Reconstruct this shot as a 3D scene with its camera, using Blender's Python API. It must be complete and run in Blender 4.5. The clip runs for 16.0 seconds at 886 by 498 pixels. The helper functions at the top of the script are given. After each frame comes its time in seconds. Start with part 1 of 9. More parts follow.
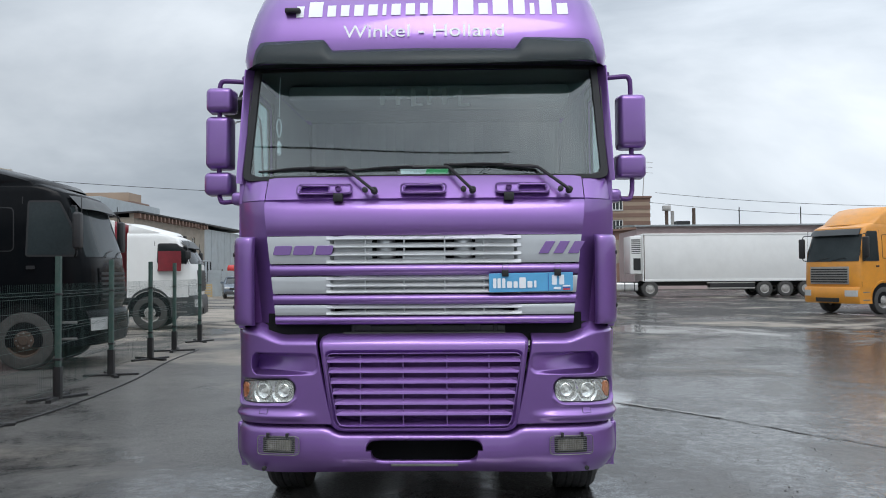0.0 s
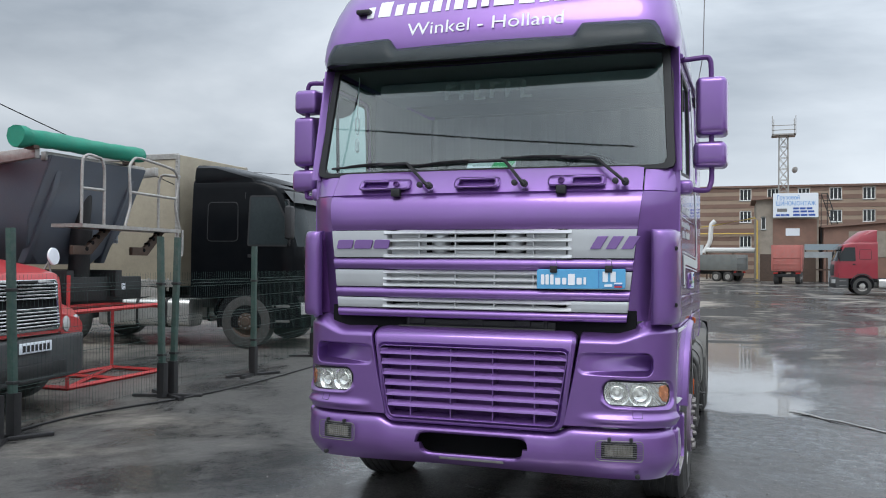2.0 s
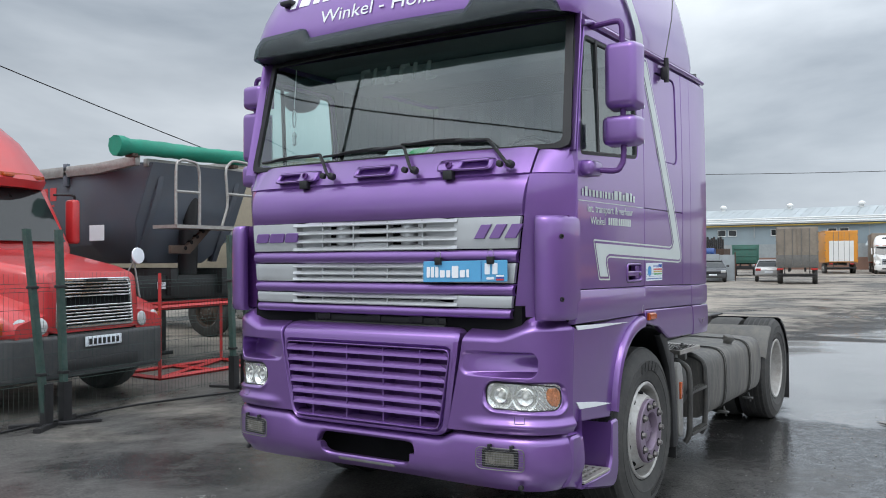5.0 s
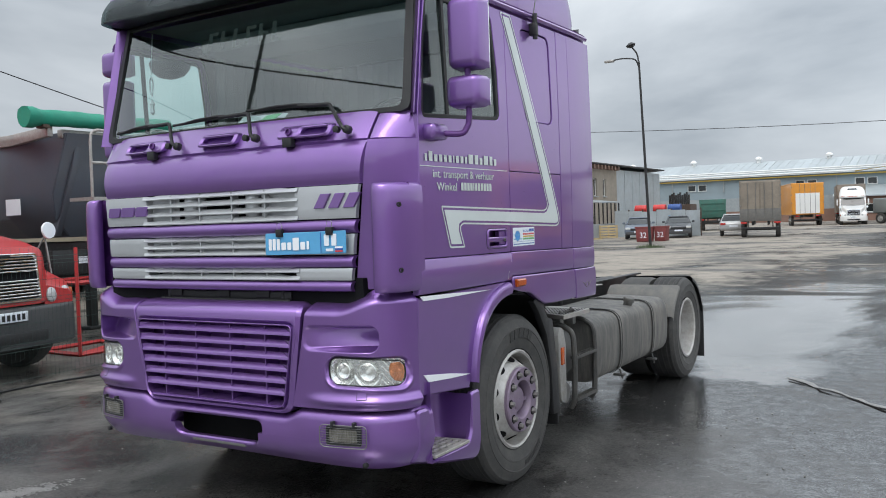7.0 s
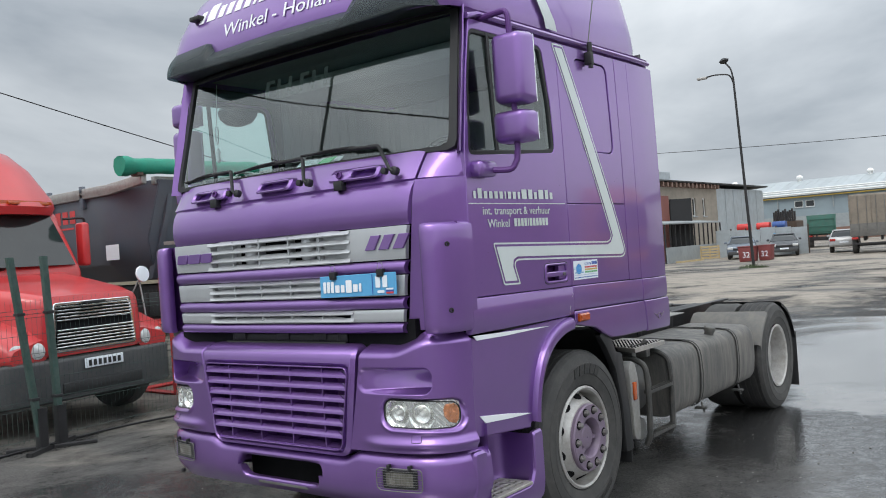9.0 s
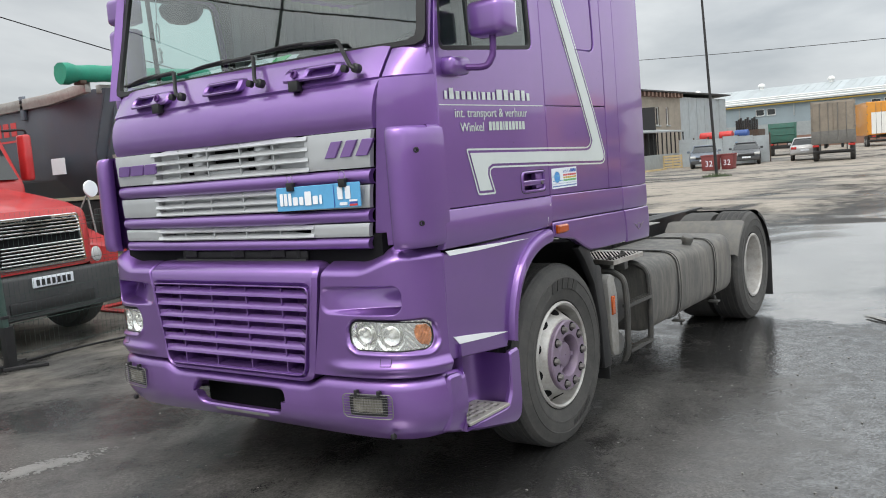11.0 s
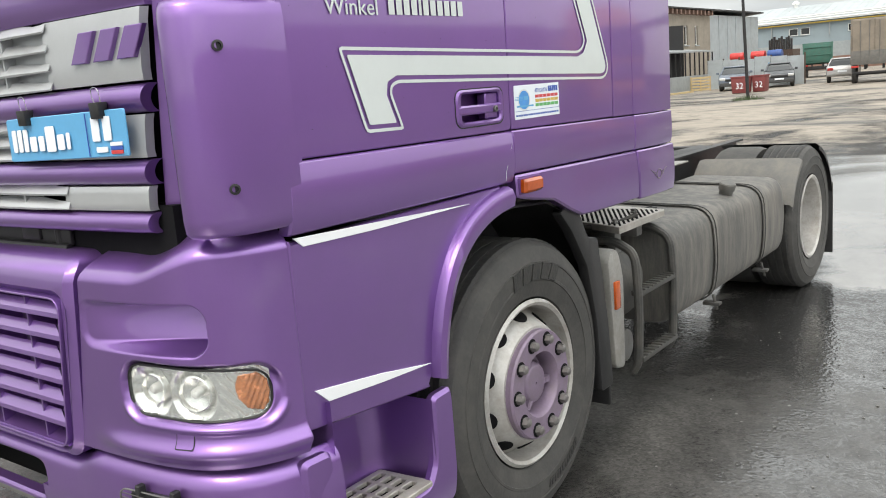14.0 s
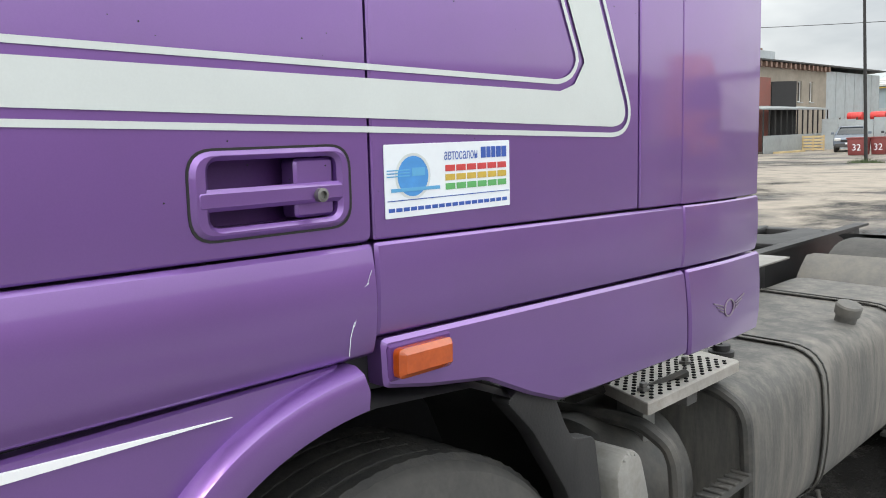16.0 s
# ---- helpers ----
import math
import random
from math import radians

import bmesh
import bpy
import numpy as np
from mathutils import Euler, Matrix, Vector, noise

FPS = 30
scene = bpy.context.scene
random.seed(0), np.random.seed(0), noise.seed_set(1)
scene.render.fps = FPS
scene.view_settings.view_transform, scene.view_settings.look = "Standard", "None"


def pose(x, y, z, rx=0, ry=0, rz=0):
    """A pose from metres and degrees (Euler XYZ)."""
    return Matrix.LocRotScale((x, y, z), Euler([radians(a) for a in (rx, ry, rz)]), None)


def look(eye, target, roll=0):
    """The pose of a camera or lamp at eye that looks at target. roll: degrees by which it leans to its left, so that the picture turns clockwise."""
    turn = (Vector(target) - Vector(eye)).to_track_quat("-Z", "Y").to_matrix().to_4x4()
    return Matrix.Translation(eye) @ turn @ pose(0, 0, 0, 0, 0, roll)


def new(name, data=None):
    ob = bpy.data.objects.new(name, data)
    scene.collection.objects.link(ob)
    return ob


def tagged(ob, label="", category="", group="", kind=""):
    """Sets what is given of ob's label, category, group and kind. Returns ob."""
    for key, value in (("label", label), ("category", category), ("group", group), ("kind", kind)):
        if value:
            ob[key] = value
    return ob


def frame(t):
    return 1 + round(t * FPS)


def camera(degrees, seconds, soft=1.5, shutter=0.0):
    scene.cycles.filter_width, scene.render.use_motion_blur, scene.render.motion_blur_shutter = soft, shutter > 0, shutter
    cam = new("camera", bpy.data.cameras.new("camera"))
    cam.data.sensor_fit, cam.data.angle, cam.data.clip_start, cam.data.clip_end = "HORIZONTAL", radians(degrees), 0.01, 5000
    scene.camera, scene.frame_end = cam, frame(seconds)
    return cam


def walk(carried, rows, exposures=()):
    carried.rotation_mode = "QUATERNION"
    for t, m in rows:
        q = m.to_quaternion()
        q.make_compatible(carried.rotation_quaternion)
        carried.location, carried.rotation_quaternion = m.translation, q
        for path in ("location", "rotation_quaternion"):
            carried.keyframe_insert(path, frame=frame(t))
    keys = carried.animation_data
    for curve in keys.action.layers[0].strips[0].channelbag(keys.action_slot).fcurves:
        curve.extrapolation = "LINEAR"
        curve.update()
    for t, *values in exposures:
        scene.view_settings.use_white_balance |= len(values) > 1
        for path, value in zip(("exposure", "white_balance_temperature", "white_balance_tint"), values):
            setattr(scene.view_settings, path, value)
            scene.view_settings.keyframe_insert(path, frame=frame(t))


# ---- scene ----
cam = camera(54.5, 16.0, 1.0)
PATH = [
    (0, (0.242, -5.244, 1.605), (0.196, -3.245, 1.661), -0.4),
    (0.5, (0.556, -5.263, 1.601), (0.354, -3.275, 1.668), -0.3),
    (1, (0.841, -5.155, 1.583), (0.489, -3.187, 1.623), -0.1),
    (1.5, (1.183, -5.063, 1.602), (0.707, -3.121, 1.651), 0.5),
    (2, (1.503, -5.008, 1.63), (0.864, -3.113, 1.664), 0.4),
    (2.5, (1.822, -4.844, 1.613), (1.108, -2.975, 1.623), 0.0),
    (3, (2.125, -4.717, 1.608), (1.433, -2.841, 1.632), -1.1),
    (3.5, (2.464, -4.613, 1.607), (1.69, -2.769, 1.612), -1.4),
    (3.7, (2.526, -4.538, 1.613), (1.703, -2.715, 1.599), -1.2),
    (5.8, (3.329, -3.694, 1.609), (2.191, -2.050, 1.660), -0.3),
    (6, (3.363, -3.652, 1.621), (2.249, -1.991, 1.671), -0.8),
    (6.5, (3.582, -3.537, 1.635), (2.526, -1.838, 1.635), -2.2),
    (7, (3.587, -3.420, 1.637), (2.550, -1.711, 1.572), -1.9),
    (7.5, (3.603, -3.353, 1.648), (2.588, -1.634, 1.534), -1.6),
    (8, (3.721, -3.251, 1.654), (2.595, -1.602, 1.547), -1.9),
    (8.2, (3.763, -3.244, 1.665), (2.607, -1.613, 1.629), -2.0),
    (10.3, (3.736, -3.135, 1.687), (2.455, -1.598, 1.690), -4.5),
    (10.5, (3.696, -3.088, 1.668), (2.425, -1.545, 1.617), -4.2),
    (11, (3.501, -2.949, 1.661), (2.340, -1.333, 1.462), -4.5),
    (11.5, (3.369, -2.711, 1.657), (2.308, -1.037, 1.386), -5.3),
    (12, (3.278, -2.383, 1.649), (2.201, -0.724, 1.356), -4.4),
    (12.5, (3.102, -2.094, 1.614), (2.111, -0.392, 1.260), -4.0),
    (13, (3.019, -1.828, 1.623), (2.000, -0.152, 1.234), -4.2),
    (13.5, (2.948, -1.476, 1.620), (1.764, 0.088, 1.226), -5.0),
    (14, (2.783, -1.178, 1.594), (1.585, 0.380, 1.226), -4.6),
    (14.5, (2.659, -0.782, 1.593), (1.498, 0.816, 1.276), -5.0),
    (15, (2.565, -0.373, 1.608), (1.367, 1.199, 1.299), -4.9),
    (15.5, (2.311, 0.027, 1.608), (1.086, 1.577, 1.296), -2.7),
    (16, (2.191, 0.416, 1.590), (0.821, 1.850, 1.331), -1.8),
]
walk(cam, [(t, look(eye, target, roll)) for t, eye, target, roll in PATH], [(0, -0.12, 6250, 10), (1.2, 0.0, 6250, 10), (2.0, 0.03, 6250, 10), (2.5, 0.22, 6250, 10), (3.0, 0.24, 6250, 10), (3.5, 0.08, 6250, 10), (6, 0.07, 6350, 10), (8, 0.10, 6450, 10), (10.5, 0.08, 6550, 10), (11.2, 0.46, 6900, 10), (12, 0.66, 7100, 10), (14, 0.60, 7100, 10), (15.2, 0.52, 7000, 10), (16, 0.60, 6900, 10)])

# ---- world, sun ----
world = bpy.data.worlds.new("overcast")
scene.world = world
world.use_nodes = True
wn, wl = world.node_tree.nodes, world.node_tree.links
sky = wn.new("ShaderNodeTexSky")
sky.sky_type, sky.sun_disc = "NISHITA", False
sky.sun_elevation, sky.sun_rotation = radians(54), radians(177)
sky.air_density, sky.dust_density = 1.0, 3.0
wco = wn.new("ShaderNodeTexCoord")
wmap = wn.new("ShaderNodeMapping")
wmap.inputs["Scale"].default_value = (1.0, 1.0, 2.6)
wmap.inputs["Location"].default_value = (3.1, 0.4, 0.0)
wl.new(wco.outputs["Generated"], wmap.inputs["Vector"])
cl = wn.new("ShaderNodeTexNoise")
cl.inputs["Scale"].default_value, cl.inputs["Detail"].default_value = 1.7, 7.0
cl.inputs["Roughness"].default_value, cl.inputs["Distortion"].default_value = 0.52, 0.35
wl.new(wmap.outputs["Vector"], cl.inputs["Vector"])
cr = wn.new("ShaderNodeValToRGB")
cr.color_ramp.elements[0].position, cr.color_ramp.elements[0].color = 0.33, (0.325, 0.364, 0.405, 1)
cr.color_ramp.elements[1].position, cr.color_ramp.elements[1].color = 0.66, (0.78, 0.816, 0.842, 1)
mid = cr.color_ramp.elements.new(0.5)
mid.color = (0.555, 0.596, 0.632, 1)
wl.new(cl.outputs["Fac"], cr.inputs["Fac"])
smix = wn.new("ShaderNodeMix")
smix.data_type, smix.blend_type = "RGBA", "MIX"
smix.inputs[0].default_value = 0.94
sdim = wn.new("ShaderNodeMix")
sdim.data_type, sdim.blend_type = "RGBA", "MULTIPLY"
sdim.inputs[0].default_value = 1.0
sdim.inputs[7].default_value = (0.1, 0.1, 0.1, 1)
wl.new(sky.outputs["Color"], sdim.inputs[6])
wl.new(sdim.outputs[2], smix.inputs[6])
wl.new(cr.outputs["Color"], smix.inputs[7])
zsep, zramp, zmul = wn.new("ShaderNodeSeparateXYZ"), wn.new("ShaderNodeMapRange"), wn.new("ShaderNodeMix")
wl.new(wco.outputs["Generated"], zsep.inputs[0])
zramp.inputs["From Min"].default_value, zramp.inputs["From Max"].default_value = 0.2, 1.0
zramp.inputs["To Min"].default_value, zramp.inputs["To Max"].default_value = 1.0, 2.2
wl.new(zsep.outputs["Z"], zramp.inputs["Value"])
zmul.data_type, zmul.blend_type = "RGBA", "MULTIPLY"
zmul.inputs[0].default_value = 1.0
wl.new(smix.outputs[2], zmul.inputs[6])
wl.new(zramp.outputs["Result"], zmul.inputs[7])
wdot, wramp, wmul = wn.new("ShaderNodeVectorMath"), wn.new("ShaderNodeMapRange"), wn.new("ShaderNodeMix")
wdot.operation = "DOT_PRODUCT"
wdot.inputs[1].default_value = (0.95, -0.25, 0.1)
wl.new(wco.outputs["Generated"], wdot.inputs[0])
wramp.inputs["From Min"].default_value, wramp.inputs["From Max"].default_value = -0.8, 1.0
wramp.inputs["To Min"].default_value, wramp.inputs["To Max"].default_value = 0.80, 1.40
wl.new(wdot.outputs["Value"], wramp.inputs["Value"])
wmul.data_type, wmul.blend_type = "RGBA", "MULTIPLY"
wmul.inputs[0].default_value = 1.0
wl.new(zmul.outputs[2], wmul.inputs[6])
wl.new(wramp.outputs["Result"], wmul.inputs[7])
wl.new(wmul.outputs[2], wn["Background"].inputs["Color"])
wn["Background"].inputs["Strength"].default_value = 1.28
sun = new("sun", bpy.data.lights.new("sun", "SUN"))
sun.data.energy, sun.data.angle, sun.data.color = 0.9, radians(25), (1.0, 0.97, 0.93)
sun.matrix_world = look((0.5, -10, 14), (0, 0, 0))


# ---- materials ----
def mat(name, col, rough=0.5, metal=0.0, var=0.12, scale=3.0, fine=60.0, bump=0.05, coat=0.0, dirt=0.0, dirtcol=(0.10, 0.09, 0.075), rvar=0.12, emit=0.0, rand=0.0, spec=0.5, streak=0.0):
    """Procedural surface: base colour varied at two scales, a dust layer, uneven gloss and a fine relief."""
    m = bpy.data.materials.new(name)
    m.use_nodes = True
    n, l = m.node_tree.nodes, m.node_tree.links
    p = n["Principled BSDF"]
    co = n.new("ShaderNodeTexCoord")
    big = n.new("ShaderNodeTexNoise")
    big.inputs["Scale"].default_value, big.inputs["Detail"].default_value = scale, 5.0
    small = n.new("ShaderNodeTexNoise")
    small.inputs["Scale"].default_value, small.inputs["Detail"].default_value = fine, 3.0
    for t in (big, small):
        l.new(co.outputs["Object"], t.inputs["Vector"])
    add = n.new("ShaderNodeMath")
    add.operation = "MULTIPLY_ADD"
    add.inputs[1].default_value = 0.45
    l.new(small.outputs["Fac"], add.inputs[0])
    l.new(big.outputs["Fac"], add.inputs[2])
    rng = n.new("ShaderNodeMapRange")
    rng.inputs["From Min"].default_value, rng.inputs["From Max"].default_value = 0.45, 1.0
    rng.inputs["To Min"].default_value, rng.inputs["To Max"].default_value = 1 - var, 1 + var
    l.new(add.outputs[0], rng.inputs["Value"])
    tint = n.new("ShaderNodeMix")
    tint.data_type, tint.blend_type = "RGBA", "MULTIPLY"
    tint.inputs[0].default_value = 1.0
    tint.inputs[6].default_value = (*col, 1)
    out = rng.outputs["Result"]
    if rand:
        info = n.new("ShaderNodeObjectInfo")
        r2 = n.new("ShaderNodeMapRange")
        r2.inputs["To Min"].default_value, r2.inputs["To Max"].default_value = 1 - rand, 1 + rand
        l.new(info.outputs["Random"], r2.inputs["Value"])
        mul = n.new("ShaderNodeMath")
        mul.operation = "MULTIPLY"
        l.new(out, mul.inputs[0])
        l.new(r2.outputs["Result"], mul.inputs[1])
        out = mul.outputs[0]
    l.new(out, tint.inputs[7])
    colour = tint.outputs[2]
    if dirt:
        dn = n.new("ShaderNodeTexNoise")
        dn.inputs["Scale"].default_value, dn.inputs["Detail"].default_value, dn.inputs["Roughness"].default_value = scale * 2.3, 8.0, 0.7
        if streak:
            mp = n.new("ShaderNodeMapping")
            mp.inputs["Scale"].default_value = (1.0, 1.0, streak)
            l.new(co.outputs["Object"], mp.inputs["Vector"])
            l.new(mp.outputs["Vector"], dn.inputs["Vector"])
        else:
            l.new(co.outputs["Object"], dn.inputs["Vector"])
        dr = n.new("ShaderNodeMapRange")
        dr.inputs["From Min"].default_value, dr.inputs["From Max"].default_value = 0.42, 0.72
        dr.inputs["To Max"].default_value = dirt
        l.new(dn.outputs["Fac"], dr.inputs["Value"])
        dm = n.new("ShaderNodeMix")
        dm.data_type = "RGBA"
        dm.inputs[7].default_value = (*dirtcol, 1)
        l.new(dr.outputs["Result"], dm.inputs[0])
        l.new(colour, dm.inputs[6])
        colour = dm.outputs[2]
    l.new(colour, p.inputs["Base Color"])
    rr = n.new("ShaderNodeMapRange")
    rr.inputs["To Min"].default_value, rr.inputs["To Max"].default_value = max(0.02, rough - rvar), min(1, rough + rvar)
    l.new(big.outputs["Fac"], rr.inputs["Value"])
    l.new(rr.outputs["Result"], p.inputs["Roughness"])
    p.inputs["Metallic"].default_value = metal
    p.inputs["Coat Weight"].default_value = coat
    p.inputs["Specular IOR Level"].default_value = spec
    p.inputs["Coat Roughness"].default_value = 0.06
    if bump:
        b = n.new("ShaderNodeBump")
        b.inputs["Strength"].default_value, b.inputs["Distance"].default_value = bump, 0.01
        l.new(small.outputs["Fac"], b.inputs["Height"])
        l.new(b.outputs["Normal"], p.inputs["Normal"])
    if emit:
        p.inputs["Emission Color"].default_value = (*col, 1)
        p.inputs["Emission Strength"].default_value = emit
    return m


def glass(name, tint, f0=0.05):
    """Thin pane: what passes is tinted, what mirrors grows towards grazing, alike from both sides."""
    m = bpy.data.materials.new(name)
    m.use_nodes = True
    n, l = m.node_tree.nodes, m.node_tree.links
    n.remove(n["Principled BSDF"])
    tr, gl, lw, mx = n.new("ShaderNodeBsdfTransparent"), n.new("ShaderNodeBsdfGlossy"), n.new("ShaderNodeLayerWeight"), n.new("ShaderNodeMixShader")
    tr.inputs["Color"].default_value = (*tint, 1)
    gl.inputs["Roughness"].default_value = 0.012
    gl.inputs["Color"].default_value = (0.95, 1.0, 0.99, 1)
    lw.inputs["Blend"].default_value = 0.5
    pw, ma = n.new("ShaderNodeMath"), n.new("ShaderNodeMath")
    pw.operation, ma.operation = "POWER", "MULTIPLY_ADD"
    pw.inputs[1].default_value = 4.0
    ma.inputs[1].default_value, ma.inputs[2].default_value = 1 - f0, f0
    l.new(lw.outputs["Facing"], pw.inputs[0])
    l.new(pw.outputs[0], ma.inputs[0])
    l.new(ma.outputs[0], mx.inputs[0])
    l.new(tr.outputs[0], mx.inputs[1])
    l.new(gl.outputs[0], mx.inputs[2])
    l.new(mx.outputs[0], n["Material Output"].inputs["Surface"])
    return m


def wet_asphalt():
    """Worn wet asphalt: stones, patches of mud, a film of water that gathers into puddles."""
    m = bpy.data.materials.new("wet_asphalt")
    m.use_nodes = True
    n, l = m.node_tree.nodes, m.node_tree.links
    p = n["Principled BSDF"]
    co = n.new("ShaderNodeTexCoord")

    def nz(scale, detail=5.0, rough=0.55, dist=0.0, sx=1.0, sy=1.0):
        mp = n.new("ShaderNodeMapping")
        mp.inputs["Scale"].default_value = (sx, sy, 1)
        l.new(co.outputs["Object"], mp.inputs["Vector"])
        t = n.new("ShaderNodeTexNoise")
        t.inputs["Scale"].default_value, t.inputs["Detail"].default_value = scale, detail
        t.inputs["Roughness"].default_value, t.inputs["Distortion"].default_value = rough, dist
        l.new(mp.outputs["Vector"], t.inputs["Vector"])
        return t.outputs["Fac"]

    def rng(v, a, b, c, d):
        r = n.new("ShaderNodeMapRange")
        r.inputs["From Min"].default_value, r.inputs["From Max"].default_value = a, b
        r.inputs["To Min"].default_value, r.inputs["To Max"].default_value = c, d
        l.new(v, r.inputs["Value"])
        return r.outputs["Result"]

    def mixc(f, a, b):
        x = n.new("ShaderNodeMix")
        x.data_type = "RGBA"
        l.new(f, x.inputs[0])
        for sock, v in ((6, a), (7, b)):
            if isinstance(v, tuple):
                x.inputs[sock].default_value = (*v, 1)
            else:
                l.new(v, x.inputs[sock])
        return x.outputs[2]

    def mth(op, a, b):
        x = n.new("ShaderNodeMath")
        x.operation = op
        for i, v in enumerate((a, b)):
            if isinstance(v, float):
                x.inputs[i].default_value = v
            else:
                l.new(v, x.inputs[i])
        return x.outputs[0]

    vor = n.new("ShaderNodeTexVoronoi")
    vor.inputs["Scale"].default_value = 75.0
    l.new(co.outputs["Object"], vor.inputs["Vector"])
    grain = nz(140.0, 3.0)
    patch = nz(0.33, 6.0, 0.6, 0.4)
    mud = nz(0.11, 7.0, 0.62, 0.6)
    stain = nz(1.7, 6.0, 0.65)
    water = nz(0.24, 7.0, 0.58, 0.9, 1.0, 0.7)
    # standing water low in the yard behind the truck; also bounds the painted sheen
    sep = n.new("ShaderNodeSeparateXYZ")
    l.new(co.outputs["Object"], sep.inputs[0])
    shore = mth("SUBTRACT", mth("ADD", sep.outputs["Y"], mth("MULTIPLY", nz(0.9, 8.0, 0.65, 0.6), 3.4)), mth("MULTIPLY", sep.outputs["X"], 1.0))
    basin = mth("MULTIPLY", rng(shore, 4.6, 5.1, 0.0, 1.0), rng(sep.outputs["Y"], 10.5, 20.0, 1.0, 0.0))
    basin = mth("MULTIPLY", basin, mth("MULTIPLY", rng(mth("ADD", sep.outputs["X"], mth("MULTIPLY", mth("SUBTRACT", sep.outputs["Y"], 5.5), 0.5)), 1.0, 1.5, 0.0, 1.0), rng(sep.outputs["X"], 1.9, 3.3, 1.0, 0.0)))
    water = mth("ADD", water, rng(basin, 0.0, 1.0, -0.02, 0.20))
    # the strip by the fence and the yard's front drain better
    water = mth("ADD", water, rng(sep.outputs["X"], -2.6, 0.9, -0.15, 0.07))
    water = mth("ADD", water, rng(sep.outputs["Y"], -4.0, -1.0, -0.09, 0.0))
    stone = mixc(vor.outputs["Color"], (0.022, 0.021, 0.020), (0.125, 0.12, 0.112))
    stone = mixc(rng(patch, 0.4, 0.62, 0.0, 0.7), stone, (0.125, 0.12, 0.112))
    stone = mixc(rng(stain, 0.5, 0.75, 0.0, 0.6), stone, (0.036, 0.035, 0.033))
    fleck = n.new("ShaderNodeTexVoronoi")
    fleck.inputs["Scale"].default_value = 26.0
    l.new(co.outputs["Object"], fleck.inputs["Vector"])
    stone = mixc(rng(fleck.outputs["Distance"], 0.10, 0.17, 0.8, 0.0), stone, (0.17, 0.16, 0.145))
    # mud washes over the far yard
    streak = nz(0.55, 6.0, 0.65, 0.5, 0.5, 1.0)
    mud = mth("ADD", mud, mth("MULTIPLY", rng(sep.outputs["Y"], 7.0, 22.0, 0.0, 1.0), rng(streak, 0.35, 0.65, -0.02, 0.16)))
    mud = mth("ADD", mud, rng(sep.outputs["Y"], 2.0, 12.0, -0.10, 0.0))
    muddy = rng(mud, 0.455, 0.59, 0.0, 0.85)
    stone = mixc(mth("MULTIPLY", muddy, rng(stain, 0.3, 0.6, 0.5, 1.0)), stone, (0.36, 0.315, 0.26))
    blot = nz(0.9, 8.0, 0.7, 0.5, 1.0, 0.8)
    film = rng(mth("ADD", water, rng(blot, 0.3, 0.7, -0.10, 0.13)), 0.38, 0.54, 0.0, 1.0)
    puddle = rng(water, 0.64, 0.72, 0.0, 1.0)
    # stone tops stand out of the thin film, more of them where it drains
    proud = mth("ADD", mth("MULTIPLY", nz(55.0, 4.0, 0.7), 0.6), mth("MULTIPLY", nz(9.0, 5.0, 0.7), 0.4))
    proud = mth("MULTIPLY", rng(proud, 0.44, 0.58, 0.0, 1.0), rng(puddle, 0.0, 0.5, 1.0, 0.0))
    dark = mixc(mth("MULTIPLY", film, rng(proud, 0.0, 1.0, 0.98, 0.93)), stone, (0.007, 0.0068, 0.0065))
    # pale base under the standing water: silt, lightened to paint in sky sheen
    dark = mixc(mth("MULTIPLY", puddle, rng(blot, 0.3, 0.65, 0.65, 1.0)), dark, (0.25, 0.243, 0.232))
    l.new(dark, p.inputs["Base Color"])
    p.inputs["Roughness"].default_value = 0.7
    p.inputs["Specular IOR Level"].default_value = 0.25
    far = rng(sep.outputs["Y"], 12.0, 30.0, 0.0, 0.25)
    dry = mth("MULTIPLY", mth("MAXIMUM", mth("MULTIPLY", muddy, 0.75), far), rng(puddle, 0.0, 1.0, 1.0, 0.0))
    wet = mth("MULTIPLY", rng(film, 0.0, 1.0, 0.36, 1.0), rng(proud, 0.0, 1.0, 1.0, 0.48))
    l.new(mth("SUBTRACT", wet, dry), p.inputs["Coat Weight"])
    l.new(mth("SUBTRACT", rng(film, 0.0, 1.0, 1.8, 3.3), rng(puddle, 0.0, 1.0, 0.0, 0.5)), p.inputs["Coat IOR"])
    l.new(mth("MULTIPLY", rng(film, 0.0, 1.0, 0.2, 0.04), rng(puddle, 0.0, 1.0, 1.0, 0.15)), p.inputs["Coat Roughness"])
    h = mth("ADD", mth("MULTIPLY", vor.outputs["Distance"], 0.8), grain)
    b2 = n.new("ShaderNodeBump")
    b2.inputs["Distance"].default_value, b2.inputs["Strength"].default_value = 0.05, 0.03
    l.new(stain, b2.inputs["Height"])
    lump = n.new("ShaderNodeTexVoronoi")
    lump.inputs["Scale"].default_value = 42.0
    l.new(co.outputs["Object"], lump.inputs["Vector"])
    h2 = mth("ADD", mth("ADD", lump.outputs["Distance"], mth("MULTIPLY", vor.outputs["Distance"], 0.5)), mth("MULTIPLY", nz(16.0, 3.0), 0.5))
